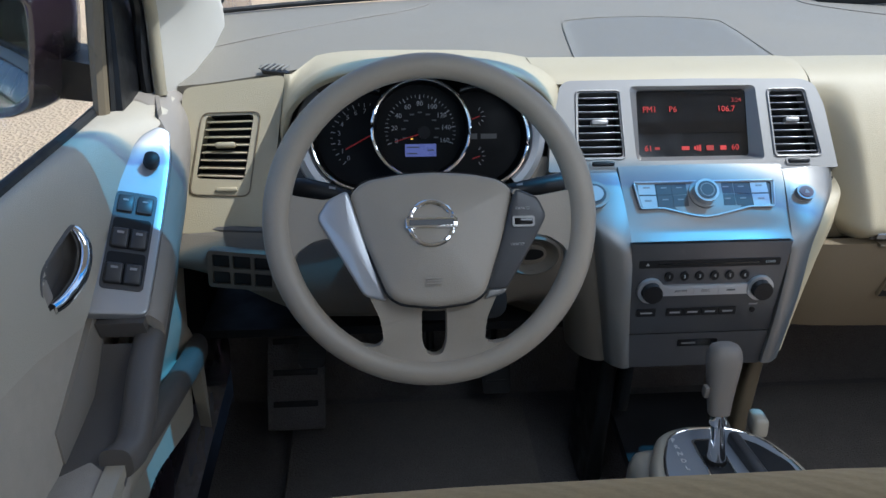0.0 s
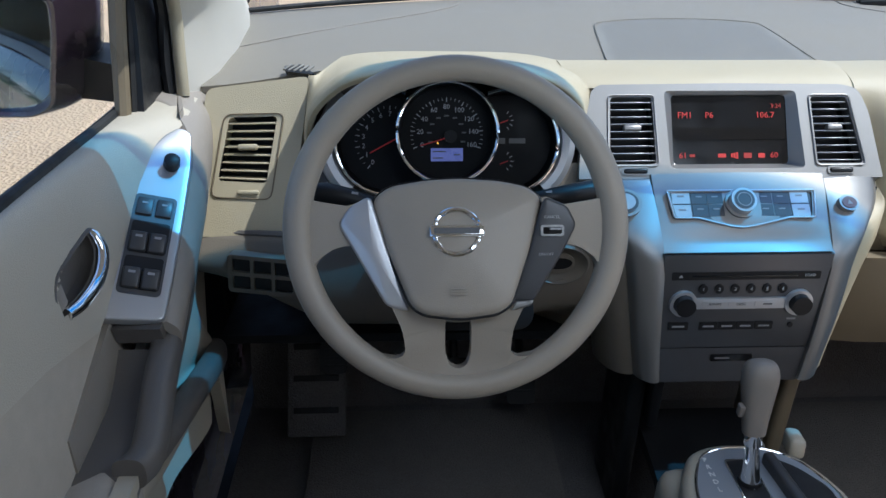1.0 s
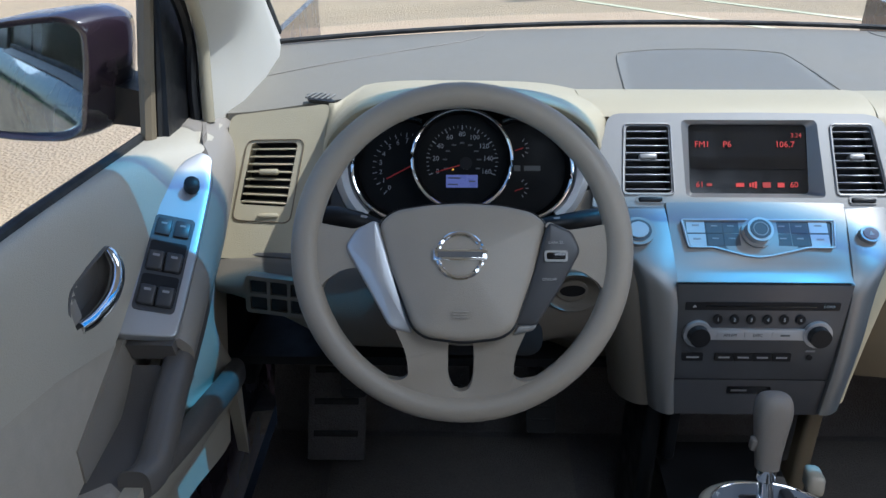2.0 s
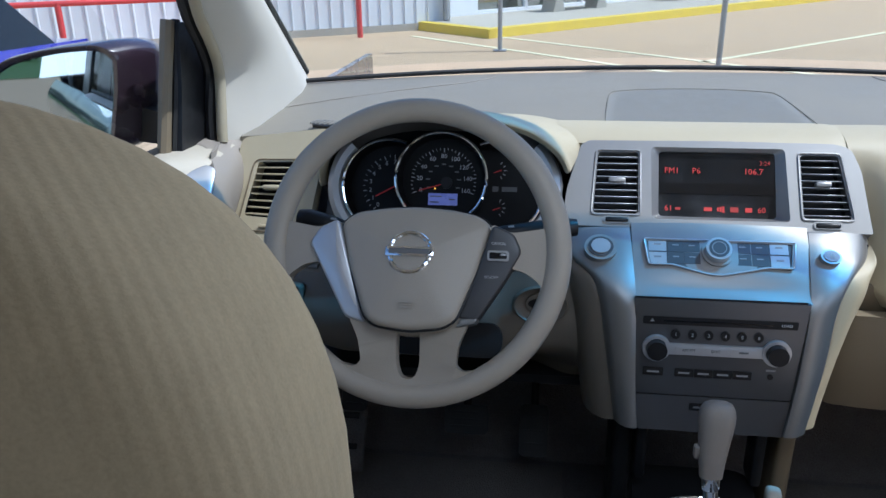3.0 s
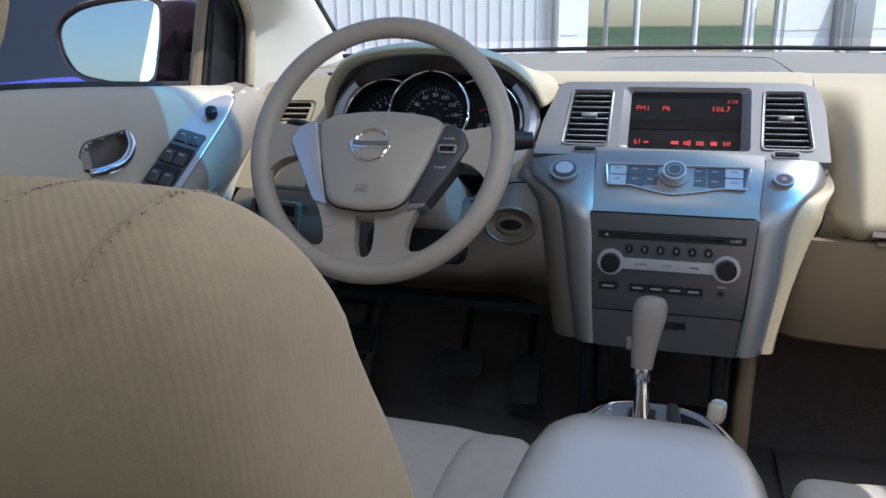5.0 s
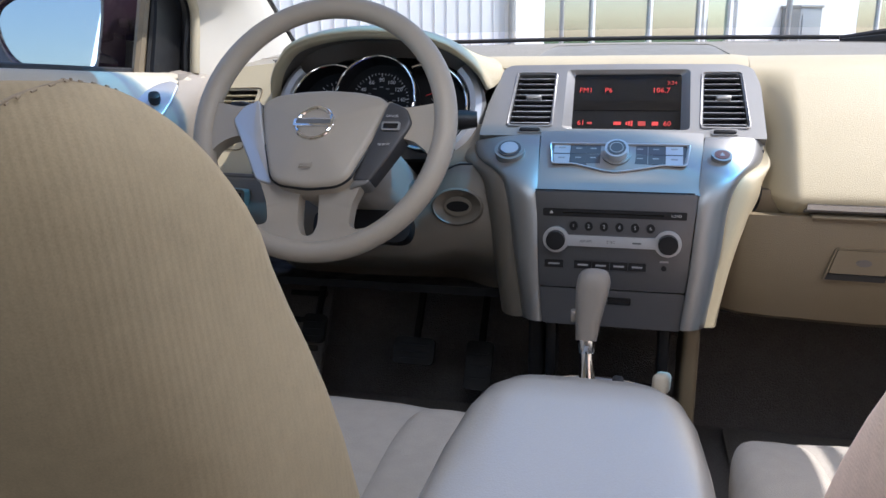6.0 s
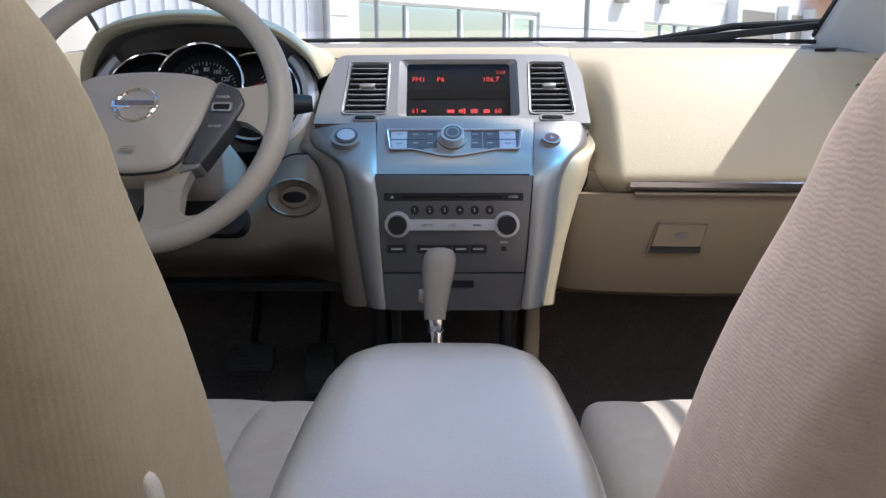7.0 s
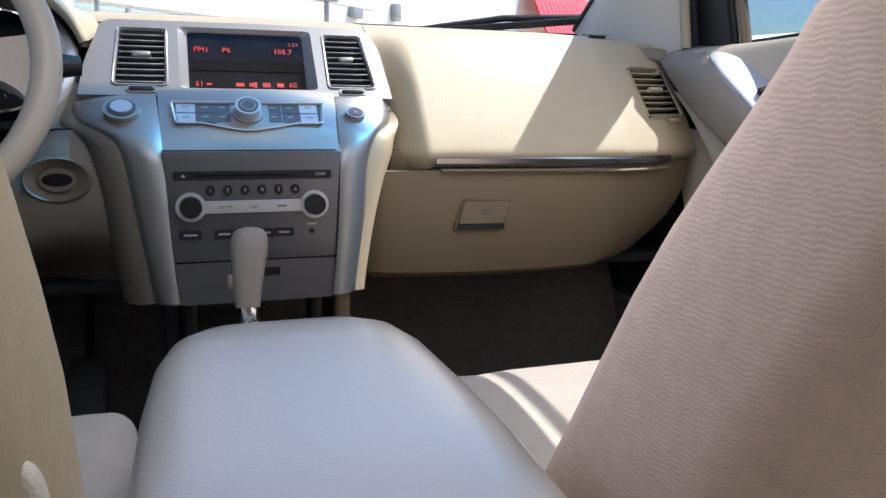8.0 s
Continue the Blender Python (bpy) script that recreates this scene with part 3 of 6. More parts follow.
part("lock", plate(ellipse(0.002, 0.003, 0.011, 0.0055, 20), lm, 0.0, 0.0022, 0.001), DARKTAUPE, glove)
# added black blocks stop light leaking through the gaps beside the doors
for side in (-1, 1):
    part("gap_filler", box((0.07, 0.26, 0.52), (side * 0.835, 1.31, 0.86), 0.01), BLACK, dash)
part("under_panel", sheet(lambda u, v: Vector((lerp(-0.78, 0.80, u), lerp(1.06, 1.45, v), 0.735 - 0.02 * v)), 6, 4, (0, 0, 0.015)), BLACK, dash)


def air_vent(parent, quad, n, mat, depth=0.03, blade=0.018):
    """A louvred vent in the quad (four corners: top left, top right, bottom right, bottom left)."""
    tl, tr, br, bl = (Vector(p) for p in quad)
    out = (tr - tl).cross(tl - bl).normalized()
    back = part("vent_throat", loft([[p - out * d for p in (tl, tr, br, bl)] for d in (depth, depth + 0.004)]), BLACK, parent)
    walls = bmesh.new()
    for a, b in ((tl, tr), (tr, br), (br, bl), (bl, tl)):
        vs = [walls.verts.new(p) for p in (a, b, b - out * depth, a - out * depth)]
        walls.faces.new(vs)
    part("vent_wall", walls, BLACK, parent)
    up = (tl - bl).normalized()
    for i in range(n):
        t = (i + 0.6) / (n + 0.2)
        a, b = tl.lerp(bl, t), tr.lerp(br, t)
        x = (b - a).normalized()
        m = basis((a + b) / 2 - out * (0.001 + blade / 2), x, up)
        slat = part("slat", box(((b - a).length - 0.001, 0.0024, blade), m @ pose(0, 0, 0, 18), 0.0008, 1), mat, parent)
        if mat != CREAM:
            part("slat_edge", box(((b - a).length - 0.002, 0.0012, 0.0016), m @ pose(0, 0, 0, 18) @ pose(0, 0.0006, blade / 2), 0.0004, 1), BRIGHTSILVER, slat, "thin bright edge of the slat")
    t = 0.47
    c = tl.lerp(bl, t).lerp(tr.lerp(br, t), 0.5)
    m = basis(c + out * 0.001, (tr - tl), up)
    part("vent_tab", box(((tr - tl).length * 0.42, 0.008, 0.012), m, 0.003), SILVER if mat != CREAM else CREAM, parent)
    return out, up


# driver's and passenger's corner vents
for side in (-1, 1):
    q = [Vector((side * a, b, c)) for a, b, c in ((0.742, 1.136, 1.086), (0.672, 1.137, 1.087), (0.688, 1.084, 1.004), (0.758, 1.086, 1.007))]
    corner = [Vector((side * a, b, c)) for a, b, c in ((0.775, 1.165, 1.118), (0.625, 1.182, 1.130), (0.655, 1.034, 0.935), (0.800, 1.058, 0.930))]
    if side > 0:
        q = [Vector(p) for p in ((0.668, 1.116, 1.080), (0.752, 1.148, 1.080), (0.772, 1.094, 0.996), (0.680, 1.052, 0.996))]
    vm = basis(sum(q, Vector()) / 4, q[1] - q[0], q[0] - q[3])
    hole = rounded([loc(vm, p) for p in q], 0.006)
    if side < 0:
        outer = rounded([loc(vm, p) for p in corner], 0.012)
        panel = part("vent_panel", holed(outer, [hole], vm, -0.03, 0.0), CREAM, dash, "cream corner panel with louvred air vent")
    else:
        outer = rounded([(x * 1.035, y * 1.03) for x, y in [loc(vm, p) for p in q]], 0.010)
        panel = part("vent_panel", holed(outer, [hole], vm, -0.02, 0.0006), CREAM, dash, "cream corner panel with louvred air vent")
    groove = rounded([(x * 1.24, y * 1.30 - 0.010) for x, y in [loc(vm, p) for p in q]], 0.012)
    if side < 0:
        part("vent_groove", tube([vm @ Vector((x, y, 0.001)) for x, y in groove], 0.0011, 6, loop=True), SHADED_TAN, panel)
    air_vent(panel, q, 8, CREAM)
    part("thumb_wheel", box((0.032, 0.007, 0.006), at(vm, 0.0 if side < 0 else 0.01, -0.064 if side < 0 else -0.062, 0.002), 0.003), CREAM, panel)
part("vent_side", sheet(lambda u, v: Vector((lerp(-0.79, -0.83, u), lerp(1.06, 1.2, u), lerp(1.12, 0.90, v))), 3, 3, (0, 0.02, 0)), TAUPE, dash)

# lower driver's panel
def knee_fn(u, v):
    x = lerp(-0.785, -0.178, u)
    y = 1.045 - 0.03 * math.sin(math.pi * u) - 0.035 * math.sin(math.pi * min(v * 1.2, 1)) + 0.10 * step((v - 0.55) / 0.45) * (1 - 0.7 * step((x + 0.30) / 0.1))
    top = 0.938 + 0.034 * step((x + 0.335) / 0.075) - 0.040 * step((x + 0.235) / 0.055)
    bottom = lerp(0.862, 0.735, step(u / 0.35))
    return Vector((x, y, lerp(top, bottom, v)))


km = basis((-0.262, 1.0005, 0.908), (1, 0.06, 0), (0, 0.10, 1))


def in_key_bowl(p):
    q = km.inverted() @ p
    return (q.x / 0.037) ** 2 + (q.y / 0.026) ** 2 < 1


# the panel's colour holds the shade under the wheel
knee = part("knee_panel", sheet(knee_fn, 134, 46, (0, 0.02, 0.004), gap=in_key_bowl), SHADED_BEIGE, dash, "beige panel under the steering column")
part("panel_gap", tube([knee_fn(u, 0.0) + Vector((0, 0.002, 0.001)) for u in np.linspace(0.74, 0.985, 26)], 0.0022, 6), BLACK, dash)
part("shadow_gap", tube([(x, 1.058 - 0.03 * math.sin(math.pi * (x + 0.785) / 0.62), 0.940) for x in np.linspace(-0.785, -0.62, 6)], 0.006, 8), DARKTAUPE, dash)
fm = basis((-0.689, 0.997, 0.899), (1, -0.16, -0.03), (0, 0.12, 1))
block = part("switch_block", holed(rrect(0, 0, 0.102, 0.058, 0.006), [rrect(x, y, 0.026, 0.020, 0.002) for x in (-0.031, 0.0, 0.031) for y in (-0.013, 0.013)], fm, -0.015, 0.004), SHADED_BEIGE, dash, "block of six small black blanking switches")
for x in (-0.031, 0.0, 0.031):
    for y in (-0.013, 0.013):
        part("switch", box((0.025, 0.019, 0.012), at(fm, x, y, -0.004), 0.002), BLACK, block)

part("column_side", sheet(lambda u, v: Vector((lerp(lerp(-0.345, -0.255, v), -0.20, u), lerp(1.018, 1.078, v) + 0.006 * math.sin(math.pi * v), lerp(0.930, 1.035, v))), 8, 8, (0, 0.012, -0.006)), SHADED_BEIGE, dash, "panel between column and centre stack, darkened for shade")

# key slot beside the column
key_rings = [[km @ Vector((x * k, y * k, z)) for x, y in ellipse(0, 0, 0.042, 0.030, 36)] for k, z in ((1.04, 0.0), (1.0, 0.004), (0.95, 0.005), (0.86, 0.002), (0.70, -0.006), (0.50, -0.009))]
bowl = part("key_bowl", loft(key_rings, True, False), SHADED_BEIGE, dash, "recessed surround of the key slot, darkened for shade", angle=50)
part("key_slot", plate(ellipse(0, 0, 0.0215, 0.0110, 28), km, -0.012, -0.004), GAUGE, bowl)
part("slot_ring", holed(ellipse(0, 0, 0.0225, 0.0160, 32), [ellipse(0, 0, 0.019, 0.0090, 32)], km, -0.012, -0.0035), SHADED_BEIGE, bowl)

# hood over the instruments
HC = Vector((-0.424, 1.13, 1.052))
ARCH = smooth_line([(-0.212, 0, 0.006), (-0.204, 0, 0.046), (-0.192, 0, 0.072), (-0.171, 0, 0.098), (-0.139, 0, 0.124), (-0.080, 0, 0.141), (0, 0, 0.148), (0.084, 0, 0.141), (0.139, 0, 0.124), (0.174, 0, 0.098), (0.193, 0, 0.074), (0.204, 0, 0.047)], 4)
LIP = ((0.872, -0.018), (0.876, -0.030), (0.895, -0.040), (0.928, -0.045), (0.965, -0.040), (0.992, -0.022))


def hood_lean(a):
    return -0.062 * (a.z - 0.045) / 0.11


def hood_fn(u, v):
    """The hood: a rolled lip along the arch, then a skin that flows out to the top pad, the brow and the vent panel."""
    k = u * (len(ARCH) - 1)
    i = min(int(k), len(ARCH) - 2)
    a = ARCH[i].lerp(ARCH[i + 1], k - i)
    q = min(v / 0.4, 1) * (len(LIP) - 1)
    j = min(int(q), len(LIP) - 2)
    w, y = (lerp(LIP[j][n], LIP[j + 1][n], q - j) for n in (0, 1))
    p = HC + Vector((a.x * lerp(1, w, 0.5), y + hood_lean(a), a.z * w))
    if v <= 0.4:
        return p
    t = (v - 0.4) / 0.6
    high = step((a.z - 0.05) / 0.095)
    foot = Vector((HC.x + a.x * lerp(0.955 if a.x < 0 else 1.16, 1.0, high), lerp(1.170 if a.x < 0 else 1.215, 1.335, high), 1.1385))
    return Vector((lerp(p.x, foot.x, t), lerp(p.y, foot.y, t), foot.z + (p.z - foot.z) * (1 - t) ** (1.5 if p.z > foot.z else 1.0)))


part("instrument_hood", sheet(hood_fn, 66, 36, (0, 0.004, -0.004)), CREAM, dash, "cream vinyl hood arching over the instruments", angle=60)

# ---- instruments ----
cluster = thing("instrument_cluster", "black instrument cluster with chrome-ringed round dials", "instrument cluster")
GM = basis((-0.424, 1.083, 1.078), (1, 0, 0), (0, 0.37, 0.93)) @ Matrix.Scale(0.94, 4)
shroud = loft([[HC + Vector((a.x * 0.938, -0.020 + hood_lean(a), a.z * 0.875)) for a in ARCH], [HC + Vector((a.x * 0.935, 0.02 + 0.5 * hood_lean(a), a.z * 0.83)) for a in ARCH], [GM @ Vector((a.x * 0.93, (a.z - 0.045) * 0.86, -0.03)) for a in ARCH]], closed=False)
part("visor", shroud, DARKTAUPE, cluster, "dark textured inner visor of the cluster")
part("backing", plate(rounded([(-0.19, -0.06), (0.19, -0.06), (0.17, 0.07), (0.1, 0.09), (-0.1, 0.09), (-0.17, 0.07)], 0.03), GM, -0.064, -0.056), GAUGE, cluster)
part("lower_trim", plate(rounded([(-0.215, -0.10), (0.215, -0.10), (0.21, -0.02), (0.19, -0.055), (-0.19, -0.055), (-0.21, -0.02)], 0.02), GM, -0.085, -0.060), DARKTAUPE, cluster)
for sx in (-1, 1):
    arc = [radians(a) for a in np.linspace(-52, 48, 18)]
    rows = [[GM @ Vector((sx * (0.092 + r * math.cos(a)), -0.012 + r * math.sin(a), z)) for a in arc] for r, z in ((0.083, -0.014), (0.086, -0.006), (0.096, -0.004), (0.106, -0.012), (0.110, -0.030), (0.108, -0.055))]
    part("side_cap", loft(rows, False), BRIGHTSILVER, cluster, "silver flared end cap beside the dials")


CUP = 0.028


def round_dial(name, c, r, z, label, arcs=(0, 360)):
    """A dial whose face lies CUP behind its chrome ring."""
    d = part(name, plate(ellipse(*c, r, r, 40), GM, z - CUP - 0.006, z - CUP), GAUGE, cluster, label)
    pts = ellipse(*c, r, r, 44, *arcs)
    part("chrome_ring", tube([GM @ Vector((x, y, z + 0.006)) for x, y in pts], 0.0027, 8, loop=arcs == (0, 360)), CHROME, d, "chrome dial ring")
    wall = loft([[GM @ Vector((c[0] + (x - c[0]) * k, c[1] + (y - c[1]) * k, z + h)) for x, y in pts] for k, h in ((1.0, 0.004), (0.97, -0.010), (0.93, -CUP))], closed=arcs == (0, 360), caps=False)
    part("dial_wall", wall, GAUGE, d)
    return d


def ticks(d, c, r, z, n, a0, a1, major):
    for i in range(n):
        a = radians(lerp(a0, a1, i / (n - 1)))
        ln = 0.007 if i % major == 0 else 0.004
        m = GM @ pose(c[0], c[1], z) @ pose(0, 0, 0, 0, 0, math.degrees(a)) @ pose(r - ln / 2, 0, 0.0006)
        part("tick", box((ln, 0.0013 if i % major == 0 else 0.0008, 0.0006), m), WHITELIT, d)


speed = round_dial("speedometer", (0, 0.002), 0.0765, 0.0, "round speedometer with white figures and red needle")
ticks(speed, (0, 0.0), 0.0565, 0.001 - CUP, 33, 202, -22, 4)
for i in range(9):
    a = radians(lerp(202, -22, i / 8))
    lettering("figure", str(i * 20), 0.0108, at(GM, 0.0415 * math.cos(a), 0.0425 * math.sin(a), 0.0015 - CUP), WHITELIT, speed)
    part("inner_figure", box((0.007, 0.0024, 0.0004), at(GM, 0.027 * math.cos(a), 0.029 * math.sin(a), 0.0012 - CUP)), DARKPRINT, speed)
a = radians(196)
part("needle", box((0.054, 0.0016, 0.0018), GM @ pose(0.004 + 0.020 * math.cos(a), -0.004 + 0.020 * math.sin(a), 0.005 - CUP, 0, 0, 196), 0.0006), NEEDLE, speed)
part("needle_hub", plate(ellipse(0.006, -0.003, 0.010, 0.010, 24), GM, 0.002 - CUP, 0.007 - CUP, 0.002), BLACK, speed)
lcd = part("trip_display", plate(rrect(0, -0.031, 0.050, 0.020, 0.001), GM, 0.0005 - CUP, 0.002 - CUP), LCD, speed, "lit blue trip computer display")
for x, y, w in ((-0.012, -0.026, 0.02), (-0.014, -0.036, 0.016), (0.016, -0.031, 0.010)):
    part("unreadable_line", box((w, 0.002, 0.0006), at(GM, x, y, 0.0024 - CUP)), DARKPRINT, lcd)
part("warning_lamp", plate([(-0.016, -0.014), (-0.012, -0.014), (-0.014, -0.0105)], GM, 0.001 - CUP, 0.002 - CUP), AMBER, speed)
tach = round_dial("rev_counter", (-0.092, -0.012), 0.079, -0.016, "rev counter with white figures and red needle", (68, 300))
ticks(tach, (-0.088, -0.010), 0.0555, -0.014 - CUP, 17, 229, 70, 2)
for i in range(9):
    a = radians(lerp(229, 70, i / 8))
    lettering("figure", str(i), 0.0108, at(GM, -0.088 + 0.0425 * math.cos(a), -0.010 + 0.0425 * math.sin(a), -0.0135 - CUP), WHITELIT, tach)
part("needle", box((0.05, 0.002, 0.0018), GM @ pose(-0.098, -0.016, -0.010 - CUP, 0, 0, 208), 0.0006), NEEDLE, tach)
fuel = round_dial("fuel_and_temperature_gauge", (0.092, -0.012), 0.079, -0.016, "fuel and temperature gauge with small digital readout", (-118, 112))
for cy, n in ((0.022, 5), (-0.042, 5)):
    for i in range(n):
        a = radians(lerp(60, -60, i / (n - 1)))
        part("tick", box((0.005, 0.001, 0.0006), GM @ pose(0.090 + 0.014 * math.cos(a), cy + 0.014 * math.sin(a), -0.0145 - CUP, 0, 0, math.degrees(a))), WHITELIT, fuel)
    part("needle", box((0.014, 0.0016, 0.0012), GM @ pose(0.091, cy - 0.002, -0.0135 - CUP, 0, 0, 20), 0.0004), NEEDLE, fuel)
part("readout_bar", box((0.010, 0.009, 0.0006), at(GM, 0.088, -0.010, -0.0145 - CUP)), DARKPRINT, fuel)
part("readout_bar", box((0.026, 0.008, 0.0006), at(GM, 0.112, -0.010, -0.0145 - CUP)), DARKPRINT, fuel)

# ---- steering ----
WM = basis((-0.4245, 0.8346, 1.0553), (1, 0.0, 0), (0, math.sin(radians(25.9)), math.cos(radians(25.9))))
PX = 0.000684


def wp(x, y):
    """The wheel's own drawing, in units of its plan."""
    return ((x - 757) * PX, (388 - y) * PX)


wheel = thing("steering_wheel", "taupe four-spoke car steering wheel with silver spoke inserts", "steering wheel")
rim_rings = []
for i in range(97):
    a = 2 * math.pi * i / 96
    out = Vector((math.cos(a), math.sin(a), 0))
    r = 0.0154 + 0.0010 * step((abs(math.cos(a)) - 0.4) / 0.6)
    rim_rings.append([WM @ (out * (0.1848 + r * math.cos(b)) + Vector((0, 0, r * 1.04 * math.sin(b)))) for b in np.linspace(0, 2 * math.pi, 18, endpoint=False)])
rimb = loft(rim_rings, True, False)
bmesh.ops.remove_doubles(rimb, verts=rimb.verts, dist=1e-6)
part("rim", rimb, URETHANE, wheel, "taupe padded wheel rim")


def soft_plate(pts, z0, z1, r, dome=0.0, m=WM):
    """A padded outline: its edge rolls over by r and its middle swells by dome."""
    c = Vector((sum(p[0] for p in pts) / len(pts), sum(p[1] for p in pts) / len(pts)))
    n = len(pts)
    size = max((Vector(p) - c).length for p in pts)
    rings = []
    def inset(d):
        out = []
        for i in range(n):
            p, a, b = Vector(pts[i]), Vector(pts[i - 1]), Vector(pts[(i + 1) % n])
            t = (b - a).normalized()
            nrm = Vector((-t.y, t.x))
            if nrm.dot(c - p) < 0:
                nrm = -nrm
            out.append(p + nrm * d)
        return out
    rings.append([Vector((p[0], p[1], z0)) for p in pts])
    for k in range(5):
        a = radians(90 * k / 4)
        rings.append([Vector((p.x, p.y, z1 - r + r * math.sin(a))) for p in inset(r * (1 - math.cos(a)))])
    last = [v.copy() for v in rings[-1]]
    for f in (0.8, 0.6, 0.4, 0.2, 0.02):
        rings.append([Vector((c.x + (v.x - c.x) * f, c.y + (v.y - c.y) * f, v.z + dome * (1 - f * f))) for v in last])
    b = loft(rings)
    b.transform(m)
    return b


hub = rounded([wp(*p) for p in ((612, 338), (640, 312), (700, 301), (760, 297), (830, 302), (880, 314), (904, 336), (880, 425), (846, 524), (822, 541), (760, 549), (698, 541), (676, 524), (638, 425))], 0.012)
HB = basis(WM @ Vector((-0.002, -0.024, 0.004)), (1, 0, 0), (0, 0.66, 0.75))
pts = [loc(HB, WM @ Vector((x, y, 0))) for x, y in hub]
part("hub_cover", soft_plate(pts, -0.03, 0.014, 0.010, 0.010, HB), URETHANE, wheel, "taupe padded hub cover")
part("cover_gap", tube([HB @ Vector((x, y, 0.004)) for x, y in pts], 0.0024, 6, loop=True), BLACK, wheel)
# lower and upper spokes
for sx in (-1, 1):
    def mx(x, y, sx=sx):
        u, v = wp(x, y)
        return (-sx * u if sx > 0 else u, v)
    arm = rounded([mx(*p) for p in ((485, 330), (520, 340), (575, 349), (608, 334), (616, 342), (582, 362), (572, 386), (584, 418), (574, 414), (548, 420), (520, 440), (508, 470), (487, 440), (478, 390))], 0.008)
    part("side_spoke", plate(arm, WM, -0.018, 0.006, 0.006, 4), URETHANE, wheel)
hole = [p for p in rounded([wp(*p) for p in ((735, 535), (779, 535), (779, 600), (771, 622), (757, 627), (743, 622), (735, 600))], 0.012, 5)]
fork = rounded([wp(*p) for p in ((640, 505), (874, 505), (850, 560), (846, 598), (859, 608), (916, 598), (884, 634), (814, 657), (757, 663), (700, 657), (630, 634), (598, 598), (655, 608), (668, 598), (664, 560))], 0.010, 5)
fork_bm = holed(fork, [hole], Matrix(), -0.016, 0.006)
bevel(fork_bm, 0.006, 4, 60)
for v in fork_bm.verts:
    v.co.z += 0.009 * step((v.co.y + 0.160) / 0.075)
fork_bm.transform(WM)
part("lower_spoke", fork_bm, URETHANE, wheel, "taupe forked lower spoke")
IB = basis(WM @ Vector((-0.001, -0.024, 0.002)), (1, 0, 0), (0, 0.51, 0.86))
left = rounded([wp(*p) for p in ((611, 332), (577, 349), (558, 380), (594, 444), (636, 518), (677, 528), (640, 425))], 0.007)
part("silver_insert", soft_plate([loc(IB, WM @ Vector((x, y, 0))) for x, y in left], -0.02, 0.011, 0.004, 0.002, IB), BRIGHTSILVER, wheel, "silver painted spoke insert")
right = rounded([wp(*p) for p in ((905, 334), (945, 351), (960, 384), (930, 440), (884, 514), (846, 512), (878, 425))], 0.007)
pod = part("switch_pod", soft_plate([loc(IB, WM @ Vector((x, y, 0))) for x, y in right], -0.02, 0.011, 0.004, 0.001, IB), PODGREY, wheel, "dark cruise control switch pod")
low = rounded([wp(*p) for p in ((852, 512), (886, 510), (880, 520), (845, 529))], 0.003)
part("silver_insert", soft_plate([loc(IB, WM @ Vector((x, y, 0))) for x, y in low], -0.02, 0.0115, 0.003, 0.0, IB), SILVER, wheel)
bx, by = loc(IB, WM @ Vector((*wp(917, 394), 0)))
part("cruise_rocker", box((0.024, 0.010, 0.006), at(IB, bx, by, 0.012), 0.002), GLOSSBLACK, pod)
part("rocker_rim", holed(rrect(bx, by, 0.027, 0.013, 0.003), [rrect(bx, by, 0.022, 0.008, 0.002)], IB, 0.008, 0.0150), SILVER, pod)
for body, x, y in (("CANCEL", 917, 371), ("ON/OFF", 906, 434)):
    bx, by = loc(IB, WM @ Vector((*wp(x, y), 0)))
    lettering("caption", body, 0.0048, at(IB, bx, by, 0.0126), WHITELIT, pod)
# maker's badge, as a plain ring and bar
bx, by = loc(HB, WM @ Vector((*wp(755, 401), 0)))
BZ = 0.023
badge = part("badge_ring", tube([HB @ Vector((bx + x, by + y, BZ)) for x, y in ellipse(0, 0, 0.0262, 0.0262, 40)], 0.0032, 8, loop=True), CHROME, wheel, "chrome ring badge")
part("badge_bar", box((0.062, 0.0135, 0.007), at(HB, bx, by, BZ + 0.001), 0.002), CHROME, badge, "plain chrome bar across the badge")
part("badge_band", box((0.052, 0.0068, 0.0012), at(HB, bx, by, BZ + 0.0046)), DARKPRINT, badge)
bx, by = loc(HB, WM @ Vector((*wp(757, 500), 0)))
for k in range(3):
    part("embossed_line", box((0.018, 0.0016, 0.001), at(HB, bx, by - 0.003 * k, 0.0225)), URETHANE, wheel)

column = thing("steering_column", "taupe steering column cover with black stalks", "steering column")
part("cover", soft_plate(rrect(0, -0.03, 0.15, 0.12, 0.04, 6), -0.30, -0.05, 0.02, 0.0), TAUPE, column)
part("hub_core", soft_plate(rrect(0, -0.02, 0.10, 0.10, 0.04, 6), -0.08, -0.015, 0.01, 0.0), BLACK, column)
part("lower_gap", plate(rrect(0.03, -0.115, 0.16, 0.05, 0.02), WM, -0.16, -0.13), BLACK, column)
